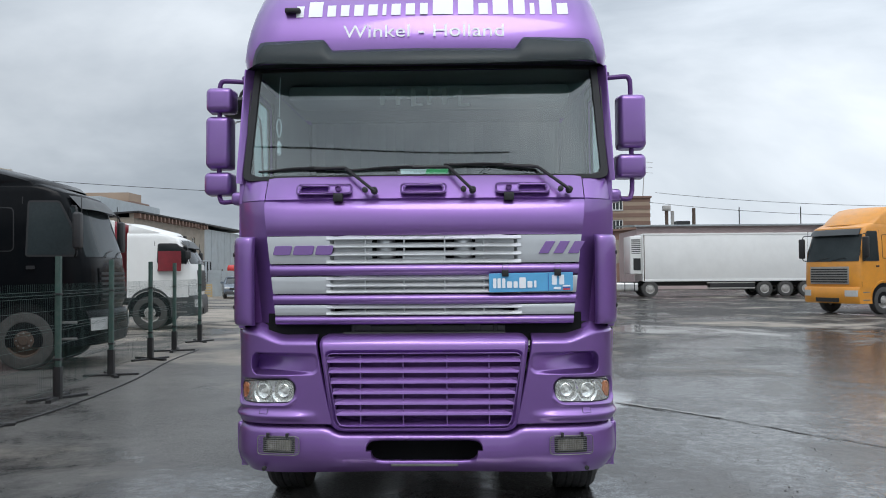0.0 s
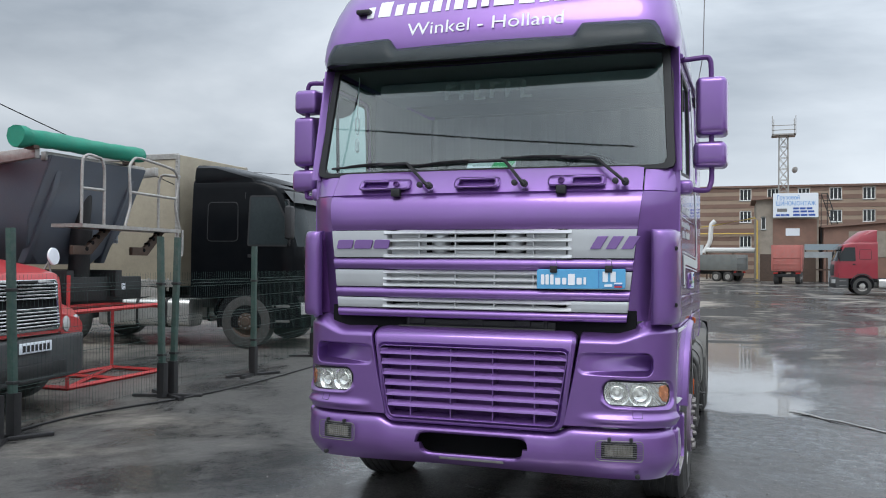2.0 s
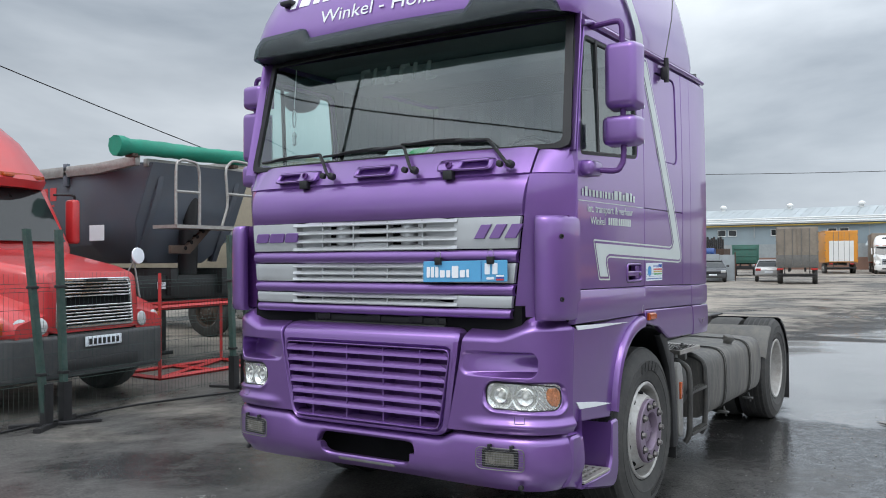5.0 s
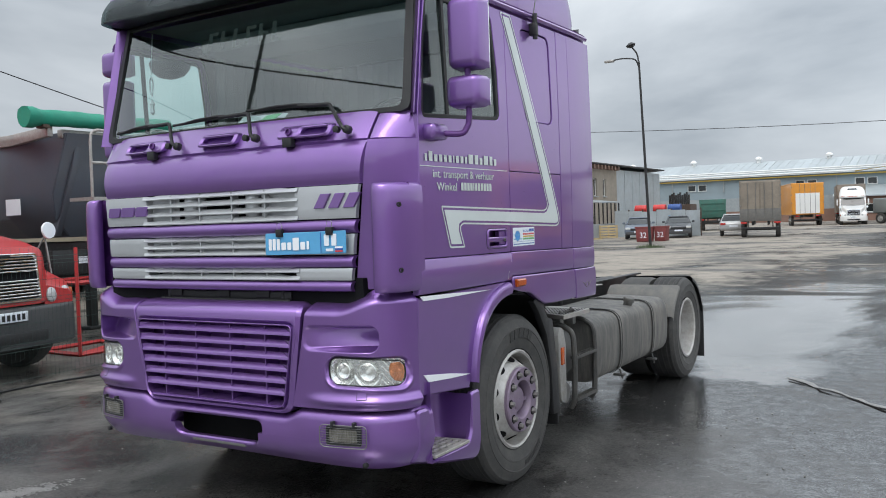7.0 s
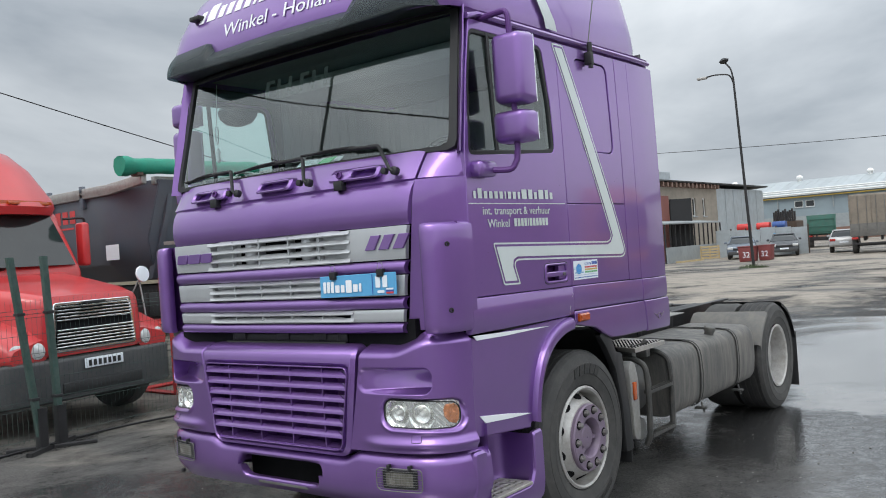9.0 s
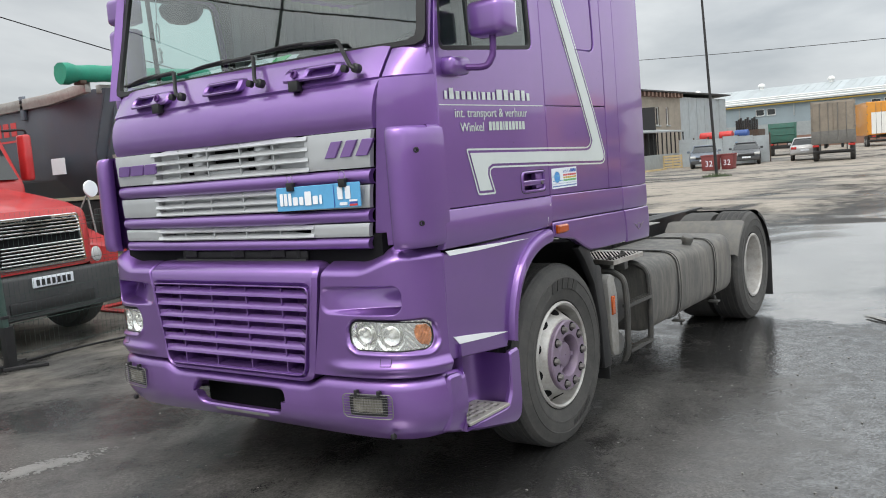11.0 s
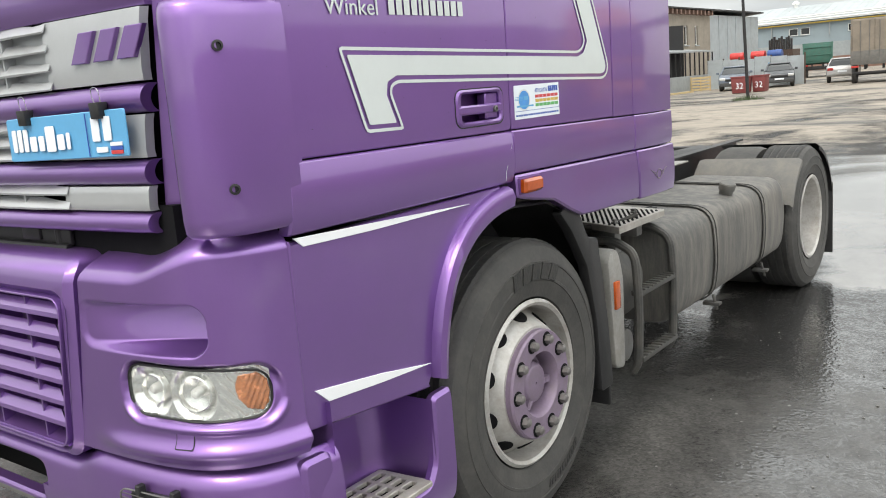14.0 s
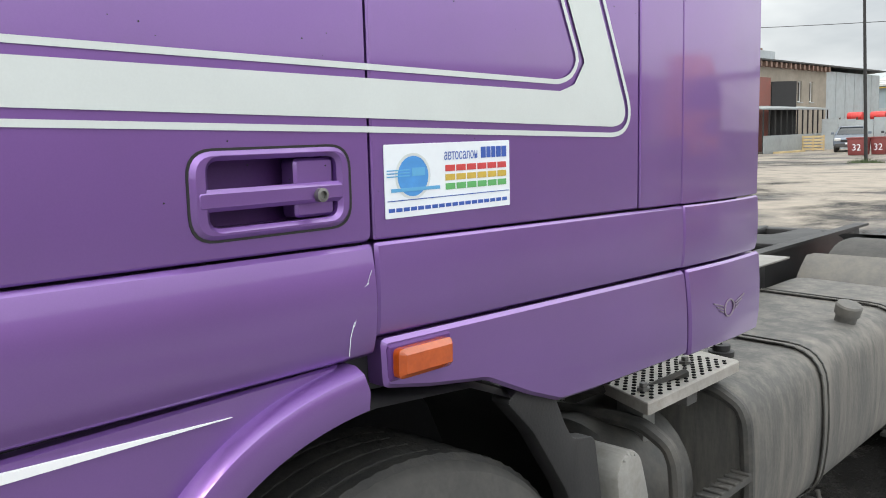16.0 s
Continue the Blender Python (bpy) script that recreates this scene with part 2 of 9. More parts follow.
    for sock, lo, hh, deep in (("Normal", 0.5, h, 0.006), ("Coat Normal", 0.15, h2, 0.007)):
        b = n.new("ShaderNodeBump")
        b.inputs["Distance"].default_value = deep
        l.new(rng(puddle, 0.0, 1.0, lo, 0.012), b.inputs["Strength"])
        l.new(hh, b.inputs["Height"])
        l.new(b2.outputs["Normal"], b.inputs["Normal"])
        l.new(b.outputs["Normal"], p.inputs[sock])
    return m


ASPHALT = wet_asphalt()
PURPLE = mat("purple_pearl_paint", (0.235, 0.116, 0.375), 0.38, 0.75, 0.05, 2.0, 400.0, 0.012, coat=1.0, dirt=0.10, dirtcol=(0.13, 0.105, 0.15), rvar=0.05)
# darker purple for recess linings, gutter, marker frame, bolt cups and mirror arms
PURPLE_IN = mat("dark_purple", (0.10, 0.032, 0.17), 0.5, 0.2, 0.1, 5.0, 200.0, 0.03)
SILVER = mat("silver_paint", (0.50, 0.515, 0.525), 0.34, 0.5, 0.05, 2.0, 300.0, 0.01, coat=0.4, dirt=0.10, rvar=0.05)
SILVER_FILM = mat("silver_film", (0.62, 0.66, 0.65), 0.42, 0.15, 0.04, 2.0, 300.0, 0.01, dirt=0.06, rvar=0.05)
WHITE_FILM = mat("white_film", (0.82, 0.83, 0.85), 0.4, 0.0, 0.03, 4.0, 200.0, 0.0)
VISOR = mat("visor_plastic", (0.03, 0.035, 0.037), 0.45, 0.0, 0.15, 4.0, 200.0, 0.02, dirt=0.08)
BLACK = mat("black_plastic", (0.013, 0.013, 0.014), 0.5, 0.0, 0.25, 6.0, 150.0, 0.06, dirt=0.2, dirtcol=(0.04, 0.037, 0.034))
# near-black: painted shade inside openings, holes and arches; also the engine block's colour
DARK = mat("shade_black", (0.010, 0.010, 0.011), 0.85, 0.0, 0.3, 6.0, 60.0, 0.0, spec=0.1)
RUBBER = mat("tyre_rubber", (0.045, 0.044, 0.042), 0.75, 0.0, 0.2, 5.0, 80.0, 0.12, dirt=0.6, dirtcol=(0.088, 0.083, 0.075))
TREAD = mat("tyre_tread", (0.02, 0.02, 0.02), 0.75, 0.0, 0.3, 9.0, 90.0, 0.25, dirt=0.3)
RIM = mat("silver_rim", (0.46, 0.45, 0.43), 0.42, 0.3, 0.14, 6.0, 90.0, 0.05, dirt=0.6, dirtcol=(0.22, 0.185, 0.15))
HUB = mat("mauve_hub_paint", (0.22, 0.165, 0.235), 0.42, 0.2, 0.12, 9.0, 120.0, 0.05, dirt=0.45, dirtcol=(0.17, 0.145, 0.135))
STEEL = mat("dull_steel", (0.22, 0.22, 0.215), 0.5, 0.7, 0.15, 7.0, 90.0, 0.05, dirt=0.5, dirtcol=(0.13, 0.11, 0.09))
DUSTY = mat("dusty_grey_metal", (0.12, 0.118, 0.112), 0.7, 0.1, 0.2, 3.5, 70.0, 0.10, dirt=0.75, dirtcol=(0.185, 0.17, 0.145))
TANKSKIN = mat("dusty_tank_skin", (0.09, 0.088, 0.083), 0.62, 0.1, 0.22, 6.0, 70.0, 0.10, dirt=0.8, dirtcol=(0.24, 0.22, 0.19), streak=0.14)
ALU = mat("tread_plate", (0.44, 0.42, 0.39), 0.5, 0.45, 0.12, 6.0, 90.0, 0.05, dirt=0.6, dirtcol=(0.24, 0.205, 0.16))
CHROME = mat("chrome", (0.75, 0.76, 0.77), 0.12, 1.0, 0.05, 5.0, 60.0, 0.0, rvar=0.05)
REFLECTOR = mat("lamp_reflector", (0.88, 0.88, 0.86), 0.24, 0.9, 0.04, 9.0, 40.0, 0.02, rvar=0.03)
LENS = glass("clear_lens", (0.96, 0.97, 0.96), 0.05)
NUT = mat("worn_nut_steel", (0.20, 0.19, 0.185), 0.45, 0.6, 0.15, 12.0, 90.0, 0.05, dirt=0.4)
LAMPCAP = mat("frosted_bulb", (0.7, 0.7, 0.68), 0.3, 0.2, 0.05, 9.0, 40.0, 0.0)
SOOTY = mat("sooty_steel", (0.06, 0.06, 0.058), 0.55, 0.3, 0.25, 6.0, 80.0, 0.08, dirt=0.5, dirtcol=(0.14, 0.125, 0.105))
COVERM = mat("pale_cover_metal", (0.27, 0.265, 0.25), 0.6, 0.2, 0.2, 5.0, 80.0, 0.06, dirt=0.6, dirtcol=(0.16, 0.14, 0.115))
FOGLENS = mat("ribbed_fog_lens", (0.20, 0.19, 0.165), 0.25, 0.1, 0.2, 20.0, 90.0, 0.1)
AMBER = mat("amber_lens", (0.42, 0.07, 0.008), 0.22, 0.0, 0.2, 30.0, 160.0, 0.05, coat=0.6)
AMBER_IN = mat("amber_filter", (0.52, 0.20, 0.09), 0.25, 0.3, 0.45, 26.0, 160.0, 0.15, coat=0.6)
REDLENS = mat("red_lens", (0.4, 0.02, 0.015), 0.25, 0.0, 0.1, 20.0, 90.0, 0.0, coat=0.5)
WINDSCREEN = glass("windscreen_glass", (0.72, 0.86, 0.83), 0.135)
TINTED = glass("tinted_side_glass", (0.74, 0.88, 0.86), 0.08)
SEAL = mat("rubber_seal", (0.012, 0.012, 0.013), 0.55, 0.0, 0.1, 6.0, 90.0, 0.0)
CABIN = mat("grey_cabin_trim", (0.16, 0.165, 0.165), 0.8, 0.0, 0.15, 5.0, 120.0, 0.05)
CURTAIN = mat("grey_curtain", (0.28, 0.285, 0.28), 0.9, 0.0, 0.15, 4.0, 80.0, 0.1)
PAPER = mat("paper", (0.74, 0.78, 0.82), 0.7, 0.0, 0.04, 10.0, 90.0, 0.0)
GREENP = mat("green_print", (0.12, 0.52, 0.22), 0.7, 0.0, 0.1, 12.0, 90.0, 0.0)
SKYBLUE = mat("light_blue_plate", (0.10, 0.36, 0.62), 0.35, 0.0, 0.06, 8.0, 90.0, 0.0, coat=0.3)
BLUE = mat("blue_print", (0.03, 0.09, 0.38), 0.5, 0.0, 0.1, 15.0, 90.0, 0.0)
MIDBLUE = mat("blue_disc", (0.06, 0.27, 0.62), 0.5, 0.0, 0.15, 15.0, 90.0, 0.0)
REDP = mat("red_print", (0.55, 0.05, 0.05), 0.5, 0.0, 0.1, 15.0, 90.0, 0.0)
OCHREP = mat("ochre_print", (0.55, 0.38, 0.06), 0.5, 0.0, 0.1, 15.0, 90.0, 0.0)
GREEN2 = mat("grass_green_print", (0.10, 0.38, 0.12), 0.5, 0.0, 0.1, 15.0, 90.0, 0.0)
MIRROR = mat("mirror_glass", (0.8, 0.82, 0.83), 0.03, 1.0, 0.02, 5.0, 40.0, 0.0, rvar=0.01)




def smoked(m, tint, fac):
    """Lets part of the light through an otherwise solid material."""
    n, l = m.node_tree.nodes, m.node_tree.links
    tr, mx = n.new("ShaderNodeBsdfTransparent"), n.new("ShaderNodeMixShader")
    tr.inputs["Color"].default_value = (*tint, 1)
    mx.inputs[0].default_value = fac
    l.new(n["Principled BSDF"].outputs[0], mx.inputs[1])
    l.new(tr.outputs[0], mx.inputs[2])
    l.new(mx.outputs[0], n["Material Output"].inputs["Surface"])
    return m


SMOKED = smoked(mat("smoked_visor_acrylic", (0.03, 0.038, 0.04), 0.4, 0.0, 0.15, 4.0, 200.0, 0.02, dirt=0.08), (0.50, 0.66, 0.66), 0.42)

# ---- geometry helpers ----
def part(name, bm, material, parent=None, label="", angle=35):
    bmesh.ops.recalc_face_normals(bm, faces=bm.faces)
    me = bpy.data.meshes.new(name)
    bm.to_mesh(me)
    bm.free()
    me.materials.append(material)
    me.shade_smooth()
    me.set_sharp_from_angle(angle=radians(angle))
    ob = new(name, me)
    if parent:
        ob.parent = parent
    if label:
        tagged(ob, label)
    return ob


def thing(name, label, category, loc=(0, 0, 0), rz=0.0, group="", kind=""):
    ob = new(name)
    ob.empty_display_size = 0.2
    ob.matrix_basis = pose(*loc, 0, 0, rz)
    return tagged(ob, label, category, group, kind)


def B():
    return bmesh.new()


def box(bm, x0, x1, y0, y1, z0, z1, r=0.0, seg=2, m=None):
    g = bmesh.ops.create_cube(bm, size=1)["verts"]
    for v in g:
        v.co = ((x0 + x1) / 2 + v.co.x * (x1 - x0), (y0 + y1) / 2 + v.co.y * (y1 - y0), (z0 + z1) / 2 + v.co.z * (z1 - z0))
    if m:
        for v in g:
            v.co = m @ v.co
    if r:
        es = list({e for v in g for e in v.link_edges})
        bmesh.ops.bevel(bm, geom=es, offset=r, segments=seg, affect="EDGES", profile=0.5)
    return bm


def prism(bm, pts, axis, a, b, r=0.0, seg=2):
    """A polygon drawn in the two other axes (in x, y, z order) and pulled along axis from a to b."""
    def at(p, h):
        return {"x": (h, p[0], p[1]), "y": (p[0], h, p[1]), "z": (p[0], p[1], h)}[axis]
    v0 = [bm.verts.new(at(p, a)) for p in pts]
    v1 = [bm.verts.new(at(p, b)) for p in pts]
    k = len(pts)
    fs = [bm.faces.new(v0), bm.faces.new(v1[::-1])]
    for i in range(k):
        fs.append(bm.faces.new((v0[i], v0[(i + 1) % k], v1[(i + 1) % k], v1[i])))
    bmesh.ops.recalc_face_normals(bm, faces=fs)
    if r:
        es = list({e for f in fs for e in f.edges})
        bmesh.ops.bevel(bm, geom=es, offset=r, segments=seg, affect="EDGES", profile=0.5)
    return bm


def cyl(bm, p0, p1, r0, r1=None, seg=16):
    p0, p1 = Vector(p0), Vector(p1)
    d = p1 - p0
    mt = Matrix.Translation((p0 + p1) / 2) @ d.to_track_quat("Z", "Y").to_matrix().to_4x4()
    bmesh.ops.create_cone(bm, cap_ends=True, segments=seg, radius1=r0, radius2=r0 if r1 is None else r1, depth=d.length, matrix=mt)
    return bm


def rounded(pts, cut=0.35, times=2, closed=False):
    """Softens the corners of a polyline."""
    pts = [Vector(p) for p in pts]
    for _ in range(times):
        q = [] if closed else [pts[0]]
        k = len(pts)
        for i in range(k if closed else k - 1):
            a, b = pts[i], pts[(i + 1) % k]
            if closed or i > 0:
                q.append(a.lerp(b, cut / 2))
            if closed or i < k - 2:
                q.append(a.lerp(b, 1 - cut / 2))
        if not closed:
            q.append(pts[-1])
        pts = q
    return pts


def tube(bm, pts, r, seg=8, closed=False):
    pts = [Vector(p) for p in pts]
    k = len(pts)
    rings = []
    for i, p in enumerate(pts):
        a = pts[(i - 1) % k] if (i or closed) else p
        b = pts[(i + 1) % k] if (i < k - 1 or closed) else p
        q = (b - a).to_track_quat("Z", "Y" if abs((b - a).normalized().y) < 0.9 else "X").to_matrix()
        rings.append([bm.verts.new(p + q @ Vector((r * math.cos(2 * math.pi * j / seg), r * math.sin(2 * math.pi * j / seg), 0))) for j in range(seg)])
    for i in range(k if closed else k - 1):
        A, C = rings[i], rings[(i + 1) % k]
        s = min(range(seg), key=lambda o: (A[0].co - C[o].co).length)
        for j in range(seg):
            bm.faces.new((A[j], A[(j + 1) % seg], C[(j + 1 + s) % seg], C[(j + s) % seg]))
    if not closed:
        bm.faces.new(rings[0][::-1])
        bm.faces.new(rings[-1])
    return bm


def lathe(bm, prof, centre, axis=(1, 0, 0), seg=48, caps=True):
    q = Vector(axis).to_track_quat("Z", "Y").to_matrix()
    c = Vector(centre)
    rings = [[bm.verts.new(c + q @ Vector((r * math.cos(2 * math.pi * j / seg), r * math.sin(2 * math.pi * j / seg), h))) for j in range(seg)] for r, h in prof]
    for A, C in zip(rings, rings[1:]):
        for j in range(seg):
            bm.faces.new((A[j], A[(j + 1) % seg], C[(j + 1) % seg], C[j]))
    if caps:
        bm.faces.new(rings[0][::-1])
        bm.faces.new(rings[-1])
    return bm


def grid(bm, fn, us, vs, thick=None):
    """A sheet fn(u, v); with thick (a vector) it gets a back and edges."""
    vv = [[bm.verts.new(fn(u, v)) for v in vs] for u in us]
    for i in range(len(us) - 1):
        for j in range(len(vs) - 1):
            bm.faces.new((vv[i][j], vv[i + 1][j], vv[i + 1][j + 1], vv[i][j + 1]))
    if thick is not None:
        t = Vector(thick)
        ww = [[bm.verts.new(x.co + t) for x in row] for row in vv]
        for i in range(len(us) - 1):
            for j in range(len(vs) - 1):
                bm.faces.new((ww[i][j], ww[i][j + 1], ww[i + 1][j + 1], ww[i + 1][j]))
        for i in range(len(us) - 1):
            for j in (0, len(vs) - 1):
                bm.faces.new((vv[i][j], vv[i + 1][j], ww[i + 1][j], ww[i][j]))
        for j in range(len(vs) - 1):
            for i in (0, len(us) - 1):
                bm.faces.new((vv[i][j], vv[i][j + 1], ww[i][j + 1], ww[i][j]))
    return bm


def span(a, b, k):
    return [a + (b - a) * i / k for i in range(k + 1)]


def inset(pts, d):
    """A closed polygon moved inwards by d (outwards: minus), whichever way it turns."""
    k = len(pts)
    area = sum(pts[i][0] * pts[(i + 1) % k][1] - pts[(i + 1) % k][0] * pts[i][1] for i in range(k))
    s = 1 if area > 0 else -1
    out = []
    for i in range(k):
        p, a, b = Vector(pts[i]).to_2d(), Vector(pts[i - 1]).to_2d(), Vector(pts[(i + 1) % k]).to_2d()
        e0, e1 = (p - a).normalized(), (b - p).normalized()
        n0, n1 = Vector((-e0.y, e0.x)) * s, Vector((-e1.y, e1.x)) * s
        m = n0 + n1
        m = m / max(0.35, m.dot(n0)) if m.length > 1e-6 else n0
        out.append((p.x + m.x * d, p.y + m.y * d))
    return out


def soft(pts, r, n=4):
    """A closed polygon with its corners rounded by radius r."""
    out, k = [], len(pts)
    for i in range(k):
        p, a, b = Vector(pts[i]).to_2d(), Vector(pts[i - 1]).to_2d(), Vector(pts[(i + 1) % k]).to_2d()
        ra = min(r, (a - p).length * 0.45, (b - p).length * 0.45)
        q0, q1 = p + (a - p).normalized() * ra, p + (b - p).normalized() * ra
        for j in range(n + 1):
            t = j / n
            out.append(tuple((q0 * (1 - t) + p * t) * (1 - t) + (p * (1 - t) + q1 * t) * t))
    return out


def plate(target, loops, mp, r=0.006, t=0.02, cuts=(), across=()):
    """A panel from an outline and holes in two coordinates, with rolled edges, laid on the surface mp(a, b, out)."""
    from mathutils.geometry import tessellate_polygon
    bm = bmesh.new()
    tops = [inset(loops[0], r)] + [inset(h, -r) for h in loops[1:]]
    flat = [Vector((*p, 0)) for lp in tops for p in lp]
    vt = [bm.verts.new(p) for p in flat]
    for tri in tessellate_polygon([[Vector((*p, 0)) for p in lp] for lp in tops]):
        try:
            bm.faces.new([vt[i] for i in tri])
        except ValueError:
            pass
    o = 0
    for lp in loops if t else ():
        k = len(lp)
        mid_, low = [bm.verts.new((p[0], p[1], -r)) for p in lp], [bm.verts.new((p[0], p[1], -t)) for p in lp]
        for i in range(k):
            j = (i + 1) % k
            bm.faces.new((vt[o + i], vt[o + j], mid_[j], mid_[i]))
            bm.faces.new((mid_[i], mid_[j], low[j], low[i]))
        o += k
    for c in cuts:
        bmesh.ops.bisect_plane(bm, geom=bm.verts[:] + bm.edges[:] + bm.faces[:], plane_co=(0, c, 0), plane_no=(0, 1, 0))
    for c in across:
        bmesh.ops.bisect_plane(bm, geom=bm.verts[:] + bm.edges[:] + bm.faces[:], plane_co=(c, 0, 0), plane_no=(1, 0, 0))
    for v in bm.verts:
        v.co = mp(v.co.x, v.co.y, v.co.z)
    me = bpy.data.meshes.new("panel")
    bm.to_mesh(me)
    bm.free()
    target.from_mesh(me)
    bpy.data.meshes.remove(me)
    return target


def rect(a0, a1, b0, b1, r=0.0, n=4):
    p = [(a0, b0), (a1, b0), (a1, b1), (a0, b1)]
    return soft(p, r, n) if r else p


def letters(s, size, mp, depth=0.003, width=None):
    """Lettering as a mesh, set at mp(u, v, out), u from 0."""
    cu = bpy.data.curves.new("letters", "FONT")
    cu.body, cu.size, cu.extrude, cu.resolution_u = s, size, depth, 3
    ob = new("letters", cu)
    dg = bpy.context.evaluated_depsgraph_get()
    me = bpy.data.meshes.new_from_object(ob.evaluated_get(dg))
    bpy.data.objects.remove(ob)
    bpy.data.curves.remove(cu)
    bm = B()
    bm.from_mesh(me)
    bpy.data.meshes.remove(me)
    w = max((v.co.x for v in bm.verts), default=1.0)
    k = width / w if width else 1.0
    for v in bm.verts:
        v.co = mp(v.co.x * k, v.co.y, v.co.z)
    return bm


def mirrored(fn):
    """Runs fn for both sides: +1 and -1."""
    for s in (1, -1):
        fn(s)

# ---- ground ----
bm = B()
grid(bm, lambda u, v: (u, v, 0.0), [-900, -60, -12, 12, 60, 900], [-900, -40, -8, 12, 60, 130, 900])
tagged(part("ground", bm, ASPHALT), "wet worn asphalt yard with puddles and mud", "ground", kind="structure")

GRIT = mat("loose_grit", (0.17, 0.165, 0.155), 0.8, 0.0, 0.35, 20.0, 90.0, 0.1)
CRACKM = mat("crack_dark", (0.012, 0.011, 0.010), 0.95, 0.0, 0.2, 9.0, 60.0, 0.1, spec=0.03)
EDGE = mat("broken_asphalt_edge", (0.19, 0.185, 0.175), 0.45, 0.0, 0.3, 14.0, 90.0, 0.3)


def ragged(pts, w, seed, step=0.12):
    """A ragged strip along a polyline."""
    rng_ = random.Random(seed)
    out = []
    for a, b in zip(pts, pts[1:]):
        a, b = Vector(a), Vector(b)
        k = max(1, int((b - a).length / step))
        for i in range(k):
            p = a.lerp(b, i / k)
            nrm = Vector((-(b - a).y, (b - a).x)).normalized()
            out.append((p + nrm * rng_.uniform(-0.035, 0.035), nrm, w * rng_.uniform(0.35, 1.3)))
    return out


def crack(pts, w, z, material, seed, label):
    bm = B()
    st = ragged(pts, w, seed)
    L = [bm.verts.new((*(p + n_ * ww), z)) for p, n_, ww in st]
    R = [bm.verts.new((*(p - n_ * ww), z)) for p, n_, ww in st]
    for i in range(len(st) - 1):
        bm.faces.new((L[i], L[i + 1], R[i + 1], R[i]))
    tagged(part("asphalt_crack", bm, material), label, "crack", kind="structure")


crack([(2.15, 5.25), (2.4, 5.0), (2.6, 4.72), (2.85, 4.45), (3.1, 4.1), (3.6, 3.3), (4.4, 2.2), (6.0, 0.6)], 0.012, 0.004, CRACKM, 3, "long open crack in the wet asphalt")
crack([(2.10, 5.40), (2.21, 5.29), (2.44, 5.03), (2.64, 4.77), (2.9, 4.5), (3.16, 4.15)], 0.030, 0.008, EDGE, 5, "pale broken lip along the asphalt crack")


def stain(cx, cy, a, b, turn, k, seed, label):
    """Pale dried flakes scattered over an ellipse, thinning out to its edge."""
    q, bm = random.Random(seed), B()
    for _ in range(k):
        r, t = q.random() ** 0.7, q.uniform(0, 6.283)
        u, v = a * r * math.cos(t), b * r * math.sin(t)
        x, y = cx + u * math.cos(turn) - v * math.sin(turn), cy + u * math.sin(turn) + v * math.cos(turn)
        size = q.uniform(0.006, 0.03) * (1.25 - r)
        n_ = q.randint(6, 9)
        bm.faces.new([bm.verts.new((x + size * q.uniform(0.5, 1.5) * math.cos(j * 6.283 / n_) * 1.3, y + size * q.uniform(0.5, 1.5) * math.sin(j * 6.283 / n_), 0.0015 + 0.0025 * q.random())) for j in range(n_)])
    tagged(part("pale_stain", bm, EDGE), label, "stain", kind="structure")


stain(-1.6, -0.32, 0.52, 0.13, 1.25, 520, 21, "pale worn stain on the asphalt before the truck")
stain(-1.24, -0.8, 0.2, 0.06, 1.0, 120, 22, "small pale stain on the asphalt")

# loose stones and bits on the ground
bm = B()
rs = random.Random(4)
for i in range(900):
    x, y = rs.uniform(-5, 6.5), rs.uniform(-4.5, 9)
    if rs.random() < 0.45:
        x, y = rs.uniform(1.3, 4.2), rs.uniform(-1.5, 4.0)
    s = rs.choice([0.002, 0.003, 0.003, 0.004, 0.005, 0.007])
    g = bmesh.ops.create_icosphere(bm, subdivisions=1, radius=s)["verts"]
    sq = rs.uniform(0.4, 0.8)
    for v in g:
        v.co = Vector((v.co.x * rs.uniform(0.8, 1.4) + x, v.co.y * rs.uniform(0.8, 1.4) + y, v.co.z * sq + s * sq * 0.7))
tagged(part("loose_stones", bm, GRIT), "small loose stones scattered on the wet asphalt", "gravel", kind="stuff")

# ---- the purple tractor unit ----
# Its nose points to -y, its left flank to +x; the bumper's front is near y = 0.
truck = thing("tractor_truck", "purple pearl cab-over tractor truck with silver stripes, clean and parked", "truck")


def smooth(a, b, x):
    t = min(1, max(0, (x - a) / (b - a)))
    return t * t * (3 - 2 * t)


def side(s, out=0.0, joints=True):
    """Maps (y, z) on the cab's flank; joints: for the panels, not for what is stuck on them."""
    def mp(y, z, o):
        # the panel joints lie a little further back, and the skirts drop slightly towards the rear
        if joints:
            z -= 0.021 * smooth(1.3, 2.6, y) * smooth(1.05, 1.35, z) * smooth(1.6, 1.45, z)
            y += float(np.interp(y, [0.75, 1.25, 1.9, 2.03], [0.0, 0.025, 0.02, 0.0]))
        x = 1.2 + 0.02 * y - 0.014 * (z - 1.95) ** 2
        if y > 2.3:
            x -= 0.16 * (y - 2.3) ** 2
        return Vector((s * (x + o + out), y, z))
    return mp


ZC = [0.85, 0.95, 1.05, 1.15, 1.25, 1.35, 1.55, 1.65, 1.75, 1.85, 2.0, 2.1, 2.3, 2.4, 2.5, 2.6, 2.7, 2.8]
YC = [2.3, 2.36, 2.42, 2.48, 2.54, 2.6]


